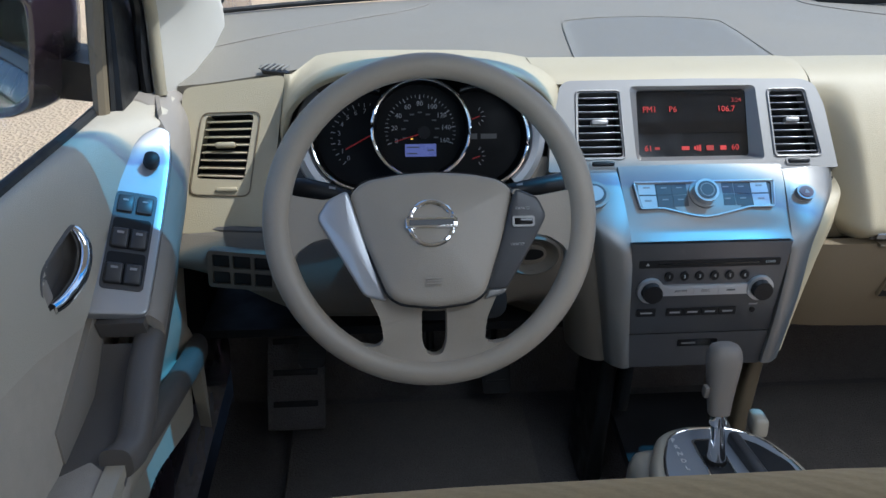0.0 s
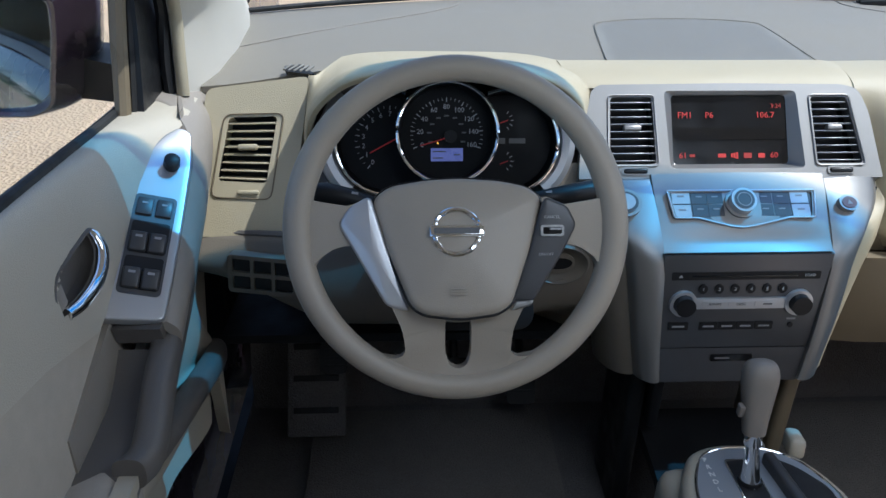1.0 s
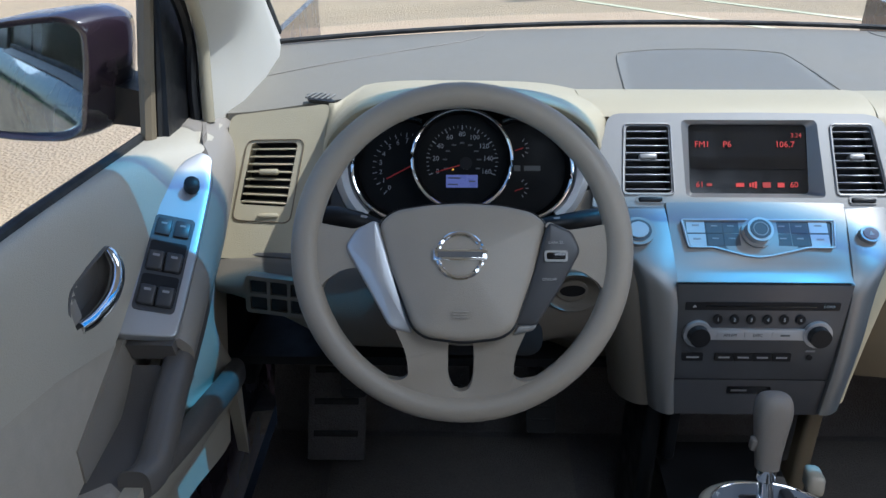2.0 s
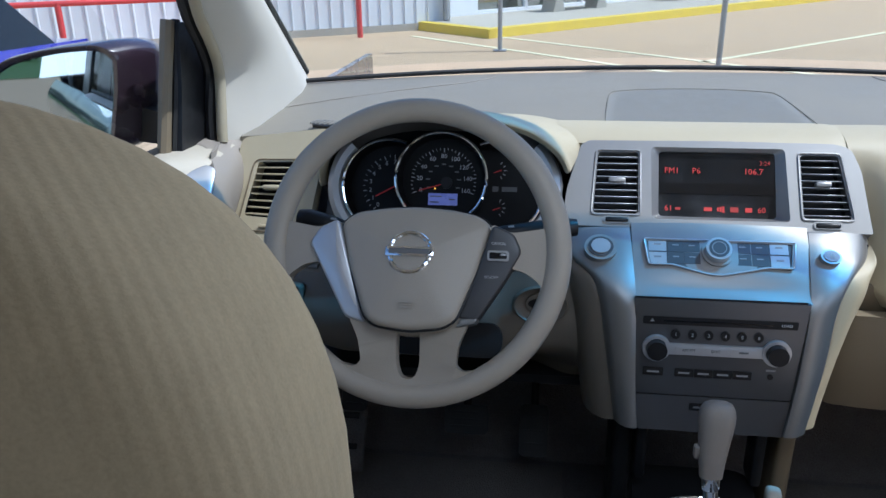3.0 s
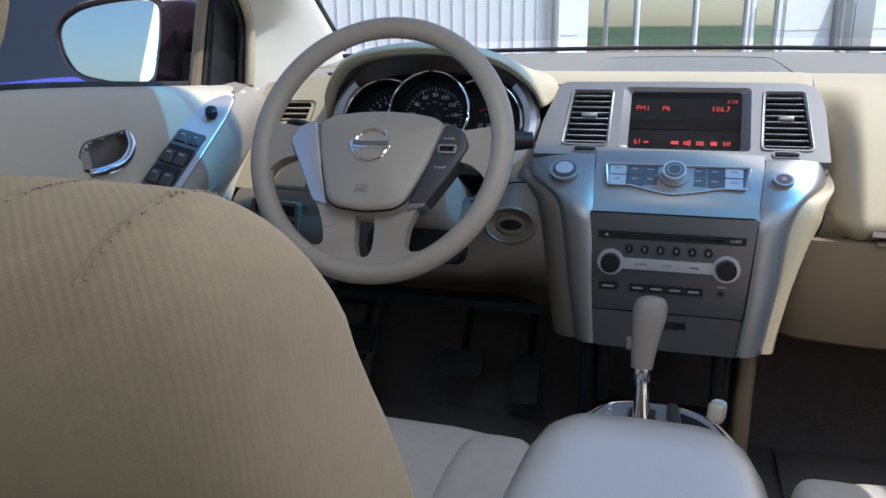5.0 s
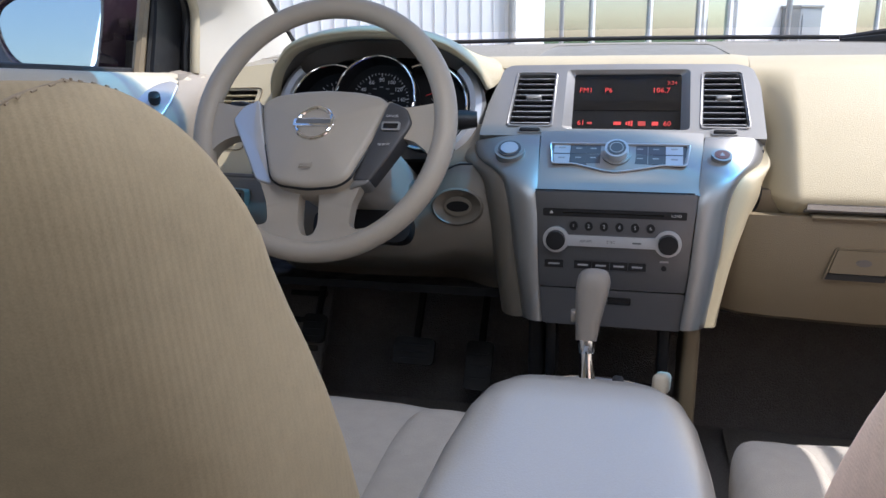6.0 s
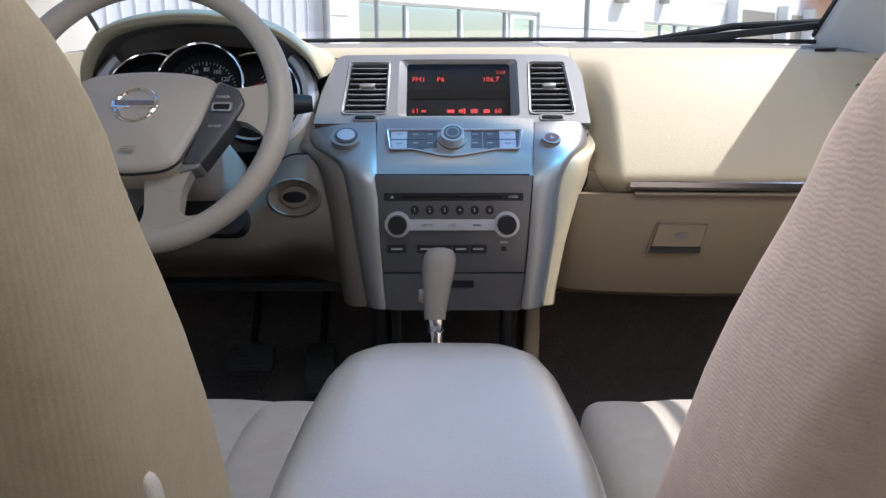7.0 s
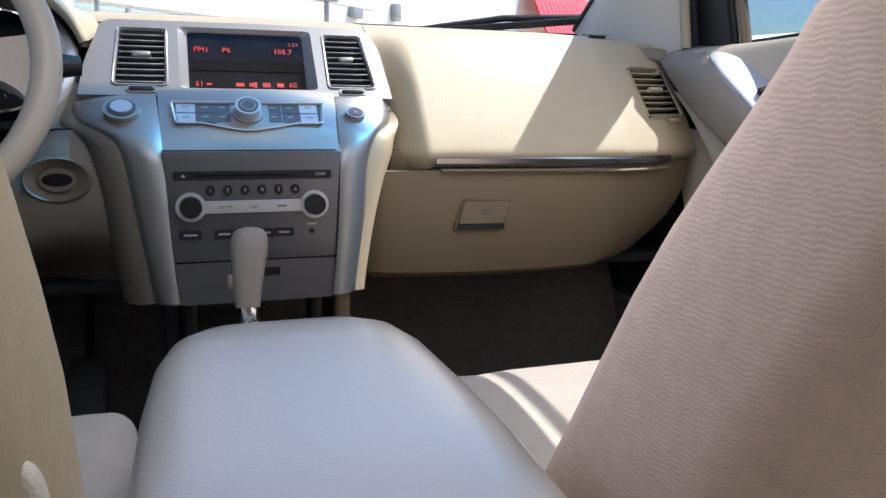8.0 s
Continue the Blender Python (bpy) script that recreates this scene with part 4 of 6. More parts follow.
for sx in (-1, 1):
    reach = ((0.06, 0.020, -0.065), (0.105, 0.030, -0.055), (0.125, 0.036, -0.051), (0.158, 0.042, -0.049), (0.172, 0.044, -0.049)) if sx < 0 else ((0.06, 0.024, -0.075), (0.110, 0.034, -0.075), (0.150, 0.040, -0.082), (0.185, 0.045, -0.090), (0.208, 0.048, -0.095))
    st = part("stalk", tube([WM @ Vector((sx * a, b, c)) for a, b, c in reach], [0.008, 0.011, 0.013, 0.015, 0.012], 14), BLACK, column, "black column stalk")
    for k in range(2):
        part("stalk_mark", box((0.008, 0.003, 0.001), at(WM, sx * (0.12 + 0.022 * k), 0.043, -0.040 if sx < 0 else -0.068 - 0.006 * k, 10 * sx)), PRINT, st)

# ---- centre stack ----
stack = thing("centre_stack", "silver and dark grey centre console stack with screen and radio", "centre console")
BM = basis((0, 1.102, 1.074), (1, 0, 0), (0, 0.071, 0.078))
out_l = [(-0.208, 0.066), (-0.196, 0.074), (0.0, 0.076), (0.175, 0.074), (0.196, 0.066), (0.207, 0.03), (0.213, -0.068), (0.213, -0.073), (-0.235, -0.073), (-0.235, -0.068), (-0.228, -0.01)]
vl = rounded([(-0.181, 0.054), (-0.119, 0.054), (-0.120, -0.051), (-0.188, -0.051)], 0.006)
vr = rounded([(0.121, 0.054), (0.176, 0.054), (0.187, -0.051), (0.119, -0.051)], 0.006)
scr = rounded([(-0.100, 0.064), (0.100, 0.064), (0.100, -0.058), (-0.100, -0.058)], 0.008)
part("vent_bezel", holed(rounded(out_l, 0.010), [vl, vr, scr], BM, -0.02, 0.0), SILVER, stack, "silver painted bezel round screen and vents")
for q, sx in ((((-0.181, 0.054), (-0.119, 0.054), (-0.120, -0.051), (-0.188, -0.051)), -1), (((0.121, 0.054), (0.176, 0.054), (0.187, -0.051), (0.119, -0.051)), 1)):
    vent = part("air_vent", tube([BM @ Vector((x, y, 0.001)) for x, y in rounded([(a + math.copysign(0.003, a - sx * 0.15), b + math.copysign(0.003, b)) for a, b in q], 0.007)], 0.0013, 6, loop=True), SILVER, stack, "louvred centre air vent")
    air_vent(vent, [BM @ Vector((*p, -0.002)) for p in q], 9, GUNMETAL, blade=0.007)
    part("thumb_wheel", box((0.034, 0.007, 0.008), at(BM, sx * 0.152, -0.062, 0.001), 0.003), BLACK, vent)
    part("wheel_recess", holed(rrect(sx * 0.152, -0.062, 0.041, 0.012, 0.005), [rrect(sx * 0.152, -0.062, 0.035, 0.008, 0.003)], BM, -0.001, 0.002), SILVER, vent)
# screen set back in its frame
SM = basis((0.0, 1.119, 1.067), (1, 0, 0), (0, 0.058, 0.087))
tunnel = [[BM @ Vector((*p, 0.0)) for p in scr], [SM @ Vector((x * 0.87 + 0.0, y * 0.86, 0.001)) for x, y in scr]]
part("screen_surround", loft(tunnel, True, False), SILVER, stack, "silver sloped surround of the screen")
disp = part("display_screen", plate(rrect(0, 0, 0.176, 0.108, 0.004), SM, -0.006, 0.0), DISPLAY, stack, "dark radio screen with red figures")
part("screen_band", box((0.168, 0.018, 0.0006), at(SM, 0, -0.004, 0.0008)), GLOSSBLACK, disp)
for body, x, y, s, mt in (("FM1", -0.067, 0.024, 0.013, REDLIT), ("P6", -0.030, 0.024, 0.013, REDLIT), ("106.7", 0.055, 0.024, 0.013, REDLIT), ("3:24", 0.072, 0.038, 0.0095, REDDIM), ("61", -0.072, -0.037, 0.0125, REDLIT), ("60", 0.066, -0.037, 0.0125, REDLIT)):
    lettering("red_figure", body, s, at(SM, x, y, 0.0012), mt, disp)
for x, w, h, mt in ((-0.058, 0.008, 0.004, REDDIM), (-0.013, 0.012, 0.006, REDLIT), (0.002, 0.003, 0.006, REDLIT), (0.006, 0.003, 0.008, REDLIT), (0.010, 0.003, 0.010, REDLIT), (0.026, 0.012, 0.008, REDDIM), (0.047, 0.010, 0.007, REDLIT)):
    part("red_symbol", box((w, h, 0.0006), at(SM, x, -0.037, 0.001)), mt, disp)

# climate panel
CM = basis((0, 0.995, 0.979), (1, 0, 0), (0, 0.071, 0.061))


def cpanel_fn(u, v):
    x = lerp(-0.129, 0.118, u)
    y = lerp(-0.049, 0.075, v)
    dip = 0.006 * math.sin(math.pi * u) * math.exp(-((v - 0.16) / 0.12) ** 2)
    return CM @ Vector((x * lerp(0.985, 1.02, v), y, -0.001 - dip + 0.004 * math.sin(math.pi * u)))


part("climate_fascia", sheet(cpanel_fn, 24, 16, (0, 0.012, -0.008)), SILVER, stack, "silver fascia carrying the climate controls")
frame_pts = rounded([(-0.114, 0.046), (0.100, 0.046), (0.094, 0.004), (0.058, 0.004), (0.030, -0.003), (0.004, -0.009), (-0.012, -0.011), (-0.028, -0.009), (-0.050, -0.003), (-0.074, 0.004), (-0.108, 0.004)], 0.004)
inner = [(-0.007 + (x + 0.007) * 0.965, 0.022 + (y - 0.022) * 0.90) for x, y in frame_pts]
ctl = part("climate_panel", holed(frame_pts, [inner], CM, 0.001, 0.0042), SILVER, stack, "silver framed climate control panel")
part("bezel", tube([CM @ Vector((x, y, 0.0044)) for x, y in frame_pts], 0.0014, 6, loop=True), BRIGHTSILVER, ctl, "bright silver outline of the panel")
part("panel_base", plate(inner, CM, 0.0, 0.0022), GUNMETAL, ctl)
for k, x in enumerate((-0.0685, -0.0455, 0.0255, 0.0490)):
    for y in (0.035, 0.016):
        b = part("button", box((0.0224, 0.0182, 0.003), at(CM, x, y, 0.0013), 0.0), SLATEBUTTON, ctl)
        part("button_mark", box((0.009, 0.0018, 0.0006), at(CM, x, y + 0.002, 0.0029)), PRINT, b)
for x in (-0.0945, 0.0765):
    for y in (0.036, 0.015):
        b = part("seat_button", box((0.0255, 0.0188, 0.003), at(CM, x, y, 0.0014), 0.0), BRIGHTSILVER, ctl, "bright silver climate button")
        part("button_mark", box((0.010, 0.0026, 0.0006), at(CM, x, y + 0.002, 0.0030)), PRINT, b)
dial = part("control_dial", plate(ellipse(-0.010, 0.026, 0.0225, 0.0225, 36), CM, 0.001, 0.006, 0.003, 3), SILVER, ctl, "round silver control dial")
part("dial_ring", plate(ellipse(-0.010, 0.026, 0.0180, 0.0180, 36), CM, 0.005, 0.018, 0.002, 3), BRIGHTSILVER, dial, "bright silver side of the dial")
part("dial_cap", plate(ellipse(-0.010, 0.026, 0.0142, 0.0142, 30), CM, 0.0175, 0.0190, 0.001), SLATEBUTTON, dial, "dark cap of the dial")
part("dial_mark", holed(ellipse(-0.010, 0.026, 0.0105, 0.0105, 30), [ellipse(-0.010, 0.026, 0.0092, 0.0092, 30)], CM, 0.0185, 0.0194), PRINT, dial)

# radio
RM = basis((-0.011, 0.945, 0.848), (1, 0, 0), (0, 0.015, 0.2))
rad = part("radio_panel", plate([(-0.117, 0.101), (0.122, 0.101), (0.1125, -0.048), (-0.108, -0.048)], RM, -0.02, 0.0, 0.001), GUNMETAL, stack, "dark grey radio panel with knobs")
part("shadow_gap", box((0.234, 0.002, 0.003), at(RM, 0, 0.1025, -0.002)), BLACK, stack)
drawer = part("ashtray_drawer", plate(rounded([(-0.107, -0.050), (0.1120, -0.050), (0.108, -0.108), (-0.101, -0.108)], 0.004), RM, -0.02, -0.001, 0.001), GUNMETAL, stack, "dark grey lower drawer")
part("airbag_lamp", plate(rrect(0.002, -0.066, 0.062, 0.011, 0.002), RM, -0.001, 0.001), GLOSSBLACK, drawer)
part("unreadable_line", box((0.022, 0.003, 0.0006), at(RM, -0.012, -0.066, 0.0013)), DARKPRINT, drawer)
part("cd_slot", plate(rrect(0.002, 0.069, 0.212, 0.012, 0.002), RM, -0.001, 0.0012), BLACK, rad, "black disc slot")
part("slot_lip", box((0.150, 0.0022, 0.002), at(RM, 0.0, 0.069, 0.0012)), GLOSSBLACK, rad)
lettering("caption", "LOAD", 0.0055, at(RM, 0.093, 0.069, 0.0016), WHITELIT, rad)
part("eject_mark", plate([(-0.094, 0.067), (-0.088, 0.067), (-0.091, 0.0715)], RM, 0.001, 0.0017), WHITELIT, rad)
for i in range(6):
    x = -0.057 + 0.0228 * i
    b = part("preset_button", plate(ellipse(x, 0.049, 0.0062, 0.0072, 20), RM, -0.001, 0.003, 0.001), BLACK, rad)
    lettering("figure", str(i + 1), 0.0075, at(RM, x, 0.049, 0.0035), WHITELIT, b)
bar_pts = rounded([(-0.070, 0.0345), (0.070, 0.0345), (0.070, 0.0180), (-0.070, 0.0180)], 0.003)
strip = part("silver_bar", plate(bar_pts, RM, -0.001, 0.004, 0.001), BRIGHTSILVER, rad, "silver bar between the radio knobs")
for x, body in ((-0.038, "AM·FM"), (0.0, "DISC"), (0.038, "")):
    b = part("bar_button", plate(rrect(x, 0.026, 0.036, 0.010, 0.002), RM, 0.003, 0.0048, 0.0006), BRIGHTSILVER, strip)
    if body:
        lettering("caption", body, 0.0062, at(RM, x, 0.026, 0.0050), DARKPRINT, b)
    else:
        part("unreadable_line", box((0.013, 0.0025, 0.0005), at(RM, x, 0.026, 0.0052)), DARKPRINT, b)
for x in (-0.083, 0.083):
    kb = part("radio_knob", plate(ellipse(x, 0.027, 0.0142, 0.0142, 28), RM, 0.0, 0.017, 0.003, 3), BLACK, rad, "black radio knob in silver ring")
    part("knob_ring", holed(ellipse(x, 0.027, 0.0198, 0.0198, 32), [ellipse(x, 0.027, 0.0148, 0.0148, 32)], RM, -0.001, 0.006), BRIGHTSILVER, kb)
for x, w in ((-0.085, 0.029), (-0.041, 0.026), (-0.014, 0.026), (0.013, 0.026), (0.040, 0.026)):
    b = part("slim_button", plate(rrect(x, -0.011, w, 0.012, 0.001), RM, -0.001, 0.0022, 0.0006), BLACK, rad)
    part("unreadable_line", box((w * 0.6, 0.0026, 0.0005), at(RM, x, -0.011, 0.0026)), PRINT, b)
part("aux_socket", plate(ellipse(0.079, -0.011, 0.004, 0.004, 16), RM, -0.001, 0.002, 0.0005), BLACK, rad)
part("unreadable_line", box((0.013, 0.003, 0.0005), at(RM, 0.079, -0.001, 0.0006)), PRINT, rad)

# silver wings and legs either side
def wing(sx):
    if sx > 0:
        inn = [(0.122, 1.050, 1.022), (0.118, 1.012, 0.995), (0.1125, 0.962, 0.949), (0.110, 0.949, 0.91), (0.104, 0.938, 0.82), (0.096, 0.932, 0.745)]
        out = [(0.210, 1.054, 1.018), (0.206, 1.030, 0.990), (0.174, 0.988, 0.970), (0.157, 0.971, 0.930), (0.149, 0.959, 0.85), (0.134, 0.949, 0.745)]
    else:
        inn = [(-0.1335, 1.050, 1.022), (-0.1305, 1.012, 0.995), (-0.1265, 0.962, 0.949), (-0.1245, 0.949, 0.91), (-0.120, 0.938, 0.82), (-0.113, 0.932, 0.745)]
        out = [(-0.246, 1.058, 1.010), (-0.234, 1.028, 0.988), (-0.190, 0.985, 0.966), (-0.175, 0.967, 0.930), (-0.162, 0.955, 0.85), (-0.145, 0.945, 0.745)]
    inn, out = smooth_line(inn, 5), smooth_line(out, 5)
    def fn(u, v):
        k = v * (len(inn) - 1)
        i = min(int(k), len(inn) - 2)
        a, b = inn[i].lerp(inn[i + 1], k - i), out[i].lerp(out[i + 1], k - i)
        p = a.lerp(b, u)
        p.y -= 0.007 * math.sin(math.pi * u ** 0.8) * (0.45 + 0.55 * step(v / 0.3))
        p.z += 0.003 * math.sin(math.pi * u) * (1 - v)
        roll = max(0.0, (u - 0.78) / 0.22) ** 2
        p.y += 0.012 * roll
        p.z -= 0.004 * roll
        return p
    part("silver_wing", sheet(fn, 14, 30, (0, 0.016, -0.006)), SILVER, stack, "silver painted side trim of the stack", angle=60)
    def side(u, v):
        p = fn(1.0, v)
        if sx > 0:
            # swells out of the silver edge, then turns under towards the glove box
            far = Vector((lerp(0.207, 0.148, step((v - 0.45) / 0.55)), lerp(1.062, 1.024, v), p.z - 0.006 - 0.030 * step((v - 0.1) / 0.5) * (1 - v)))
            q = p.lerp(far, u)
            h = math.sin(math.pi * u) * step(v / 0.2)
            q.x += 0.012 * h
            q.y -= 0.012 * h
            return q
        # a rounded column that turns back into the knee panel
        a = radians(88) * u
        return p + Vector((-0.046 * math.sin(a), 0.075 * (1 - math.cos(a)), -0.010 * u))
    # the left flank shares the knee panel's shade-darkened colour
    part("flank", sheet(side, 12, 30, (-sx * 0.008, 0.006, 0)), CREAM if sx > 0 else SHADED_BEIGE, stack, "vinyl side of the stack", angle=60)
    part("wing_gap", tube([fn(1.0, v) + Vector((sx * 0.0008, 0.003, -0.001)) for v in np.linspace(0.02, 0.98, 24)], 0.0016, 6), BLACK, stack)
    if sx > 0:
        part("flank_gap", tube([side(1.0, v) + Vector((0.0015, -0.003, 0)) for v in np.linspace(0.05, 1.0, 24)], 0.0028, 6), BLACK, stack)


wing(-1)
wing(1)
core = loft([[(-0.20, 1.065, 1.0), (0.20, 1.065, 1.0), (0.20, 1.3, 1.0), (-0.20, 1.3, 1.0)], [(-0.11, 0.965, 0.94), (0.10, 0.965, 0.94), (0.19, 1.3, 0.94), (-0.19, 1.3, 0.94)], [(-0.10, 0.955, 0.745), (0.09, 0.955, 0.745), (0.17, 1.3, 0.745), (-0.17, 1.3, 0.745)]])
part("core", core, BLACK, stack)
# start and hazard buttons on the wings
st = part("start_knob", plate(ellipse(-0.177, 0.026, 0.024, 0.021, 32), CM, -0.012, 0.0105, 0.003, 3), SILVER, stack, "round silver ignition knob")
part("knob_cap", plate(ellipse(-0.177, 0.026, 0.0185, 0.0160, 28), CM, 0.0095, 0.0125, 0.002, 3), GUNMETAL, st)
part("cap_disc", plate(ellipse(-0.177, 0.026, 0.0140, 0.0120, 28), CM, 0.012, 0.0145, 0.001), BRIGHTSILVER, st)
HZ = basis((0.145, 1.009, 0.9995), (1, 0.10, -0.04), (0, 0.80, 0.60))
hz = part("hazard_button", plate(ellipse(0, 0, 0.0150, 0.0125, 28), HZ, -0.012, 0.002, 0.0015, 3), SILVER, stack, "oval hazard warning button")
part("button_face", plate(ellipse(0, 0, 0.0112, 0.0090, 28), HZ, 0.001, 0.0030, 0.001), HAZARD, hz)
part("button_mark", plate([(-0.004, -0.003), (0.004, -0.003), (0, 0.004)], HZ, 0.0025, 0.0034), PRINT, hz)

# ---- floor console ----
con = thing("floor_console", "beige floor console with silver shift plate and open bin", "floor console")
part("tunnel", box((0.235, 0.76, 0.25), (-0.015, 0.47, 0.545), 0.03, 3), BEIGE, con, "beige side of the floor console")
for sx in (-1, 1):
    # left riser coloured black for the dark under the stack
    part("riser", box((0.026, 0.14, 0.34), pose(-0.004 + sx * 0.122, 1.045, 0.585), 0.008, 3), SHADED_TAN if sx > 0 else BLACK, con)
part("bin", plate(rrect(-0.012, 0.0, 0.19, 0.19, 0.03), basis((0, 0.935, 0.600), (1, 0, 0), (0, 1, 0.1)), -0.02, 0.0), BLACK, con, "black open storage bin")
for sx in (-1, 1):
    part("bin_post", box((0.018, 0.05, 0.12), (-0.012 + sx * 0.088, 0.985, 0.69), 0.006), BLACK, con)
PM = basis((-0.015, 0.70, 0.703), (1, 0, 0), (0, 1, -0.06))
ring_o = rounded([(-0.118, -0.16), (0.118, -0.16), (0.114, 0.06), (0.085, 0.128), (0.04, 0.158), (-0.03, 0.162), (-0.075, 0.145), (-0.110, 0.07)], 0.05, 6)
ring_i = [(x * 0.84, y * 0.88 + 0.002) for x, y in ring_o]
part("plate_rim", soft_plate(ring_o, -0.06, 0.0, 0.016, 0.0, PM), BEIGE, con, "beige rim round the shift plate")
shp = part("shift_plate", plate(ring_i, PM, -0.004, 0.003, 0.001), SHIFTSILVER, con, "silver shift plate with gate and letters")
part("plate_edge", tube([PM @ Vector((x, y, 0.002)) for x, y in ring_i], 0.0022, 6, loop=True), CHROME, shp)
part("gate", plate(rrect(-0.016, 0.040, 0.034, 0.150, 0.005), PM, 0.002, 0.0038), BLACK, shp)
part("gate_rim", holed(rrect(-0.016, 0.040, 0.038, 0.154, 0.006), [rrect(-0.016, 0.040, 0.034, 0.150, 0.005)], PM, 0.002, 0.0050), CHROME, shp, "thin chrome gate rim")
part("bin_well", plate(rounded([(0.030, -0.06), (0.088, -0.06), (0.086, 0.06), (0.060, 0.10), (0.030, 0.122)], 0.012), PM, 0.002, 0.0044), BLACK, shp)
part("bin_slider", box((0.016, 0.16, 0.020), at(PM, 0.030, 0.035, 0.010, 4), 0.005, 3), PODGREY, shp)
for i, body in enumerate(("P", "R", "N", "D", "L")):
    lettering("gear_letter", body, 0.011, at(PM, -0.060, 0.118 - 0.0145 * i, 0.0036), WHITEPRINT, shp)
lever = thing("gear_lever", "taupe leather gear lever with chrome neck", "gear lever")
sh0, sh1 = Vector((-0.030, 0.772, 0.700)), Vector((-0.035, 0.788, 0.779))
part("neck", tube([sh0, sh0.lerp(sh1, 0.25), sh0.lerp(sh1, 0.5), sh0.lerp(sh1, 0.7), sh0.lerp(sh1, 0.76)], [0.0150, 0.0115, 0.0098, 0.0096, 0.0100], 16), CHROME, lever, "chrome lever neck")
part("collar", tube([sh0.lerp(sh1, 0.74), sh0.lerp(sh1, 0.77), sh0.lerp(sh1, 0.99), sh1], [0.0105, 0.0118, 0.0124, 0.0118], 20), CHROME, lever, "plain chrome collar")
part("boot", tube([sh0 + Vector((0, 0, -0.01)), sh0 + Vector((0, 0.002, 0.008))], [0.018, 0.015], 14), BLACK, lever)
axis = [(-0.035, 0.786, 0.776), (-0.034, 0.793, 0.795), (-0.032, 0.803, 0.82), (-0.030, 0.811, 0.840), (-0.029, 0.815, 0.850), (-0.0285, 0.818, 0.858), (-0.028, 0.820, 0.8635), (-0.028, 0.8205, 0.8665), (-0.028, 0.821, 0.868)]
wid = [0.0140, 0.0160, 0.0195, 0.0222, 0.0224, 0.0208, 0.0175, 0.0120, 0.004]
rings = [[(x + w * 1.02 * math.copysign(abs(math.cos(a)) ** 0.75, math.cos(a)), y + w * 0.85 * math.copysign(abs(math.sin(a)) ** 0.75, math.sin(a)), z - 0.25 * w * math.sin(a)) for a in np.linspace(0, 2 * math.pi, 24, endpoint=False)] for (x, y, z), w in zip(axis, wid)]
kn = part("knob", loft([list(map(Vector, r)) for r in rings]), KNOBSKIN, lever, "taupe stitched lever knob", angle=60)
part("release_button", box((0.008, 0.012, 0.018), (-0.0535, 0.797, 0.806), 0.003), KNOBSKIN, kn)
part("stitching", tube([(-0.036 + 0.0005 * k, 0.774 + 0.0028 * k, 0.778 + 0.0062 * k) for k in range(12)], 0.0008, 5), SEAM, kn)
# padded lid of the console box
lid = thing("armrest", "taupe vinyl padded armrest lid with piped edge", "armrest")
LX = -0.0224


def lid_ring(y, w, top, low, n=40):
    pts = []
    for i in range(n):
        a = 2 * math.pi * i / n
        cx, sz = math.cos(a), math.sin(a)
        h = (top - low) / 2
        pts.append(Vector((LX + w * math.copysign(abs(cx) ** 0.38, cx), y, (top + low) / 2 + h * math.copysign(abs(sz) ** (0.42 if sz > 0 else 0.3), sz) + (0.006 * (1 - (cx * 1.0) ** 2) if sz > 0 else 0))))
    return pts


lid_rows = [(y, w * (1.1112 + 0.072 * (0.5 - y)), top - 0.0048 - 0.0629 * (0.5 - y), low) for y, w, top, low in ((0.102, 0.094, 0.855, 0.755), (0.162, 0.102, 0.861, 0.755), (0.282, 0.105, 0.856, 0.760), (0.382, 0.103, 0.850, 0.766), (0.452, 0.098, 0.848, 0.766), (0.497, 0.090, 0.843, 0.767), (0.523, 0.078, 0.836, 0.770), (0.539, 0.064, 0.824, 0.776), (0.547, 0.046, 0.812, 0.785))]
part("lid_pad", loft([lid_ring(*r) for r in lid_rows]), LEATHER, lid, angle=80)
for sx in (-1, 1):
    part("piping", tube([(LX + sx * (w + 0.001), y, lerp(low, top, 0.42)) for y, w, top, low in lid_rows[:-1]], 0.0022, 6), SEAM, lid, "stitched piping")
part("console_box", box((0.20, 0.46, 0.15), (LX, 0.30, 0.70), 0.02, 3), BEIGE, con)

# bright edge of the passenger's cup holder lid
part("tray_tip", box((0.022, 0.045, 0.030), pose(0.071, 0.858, 0.689, -15, 0, -12), 0.007, 3), BEIGE, con)

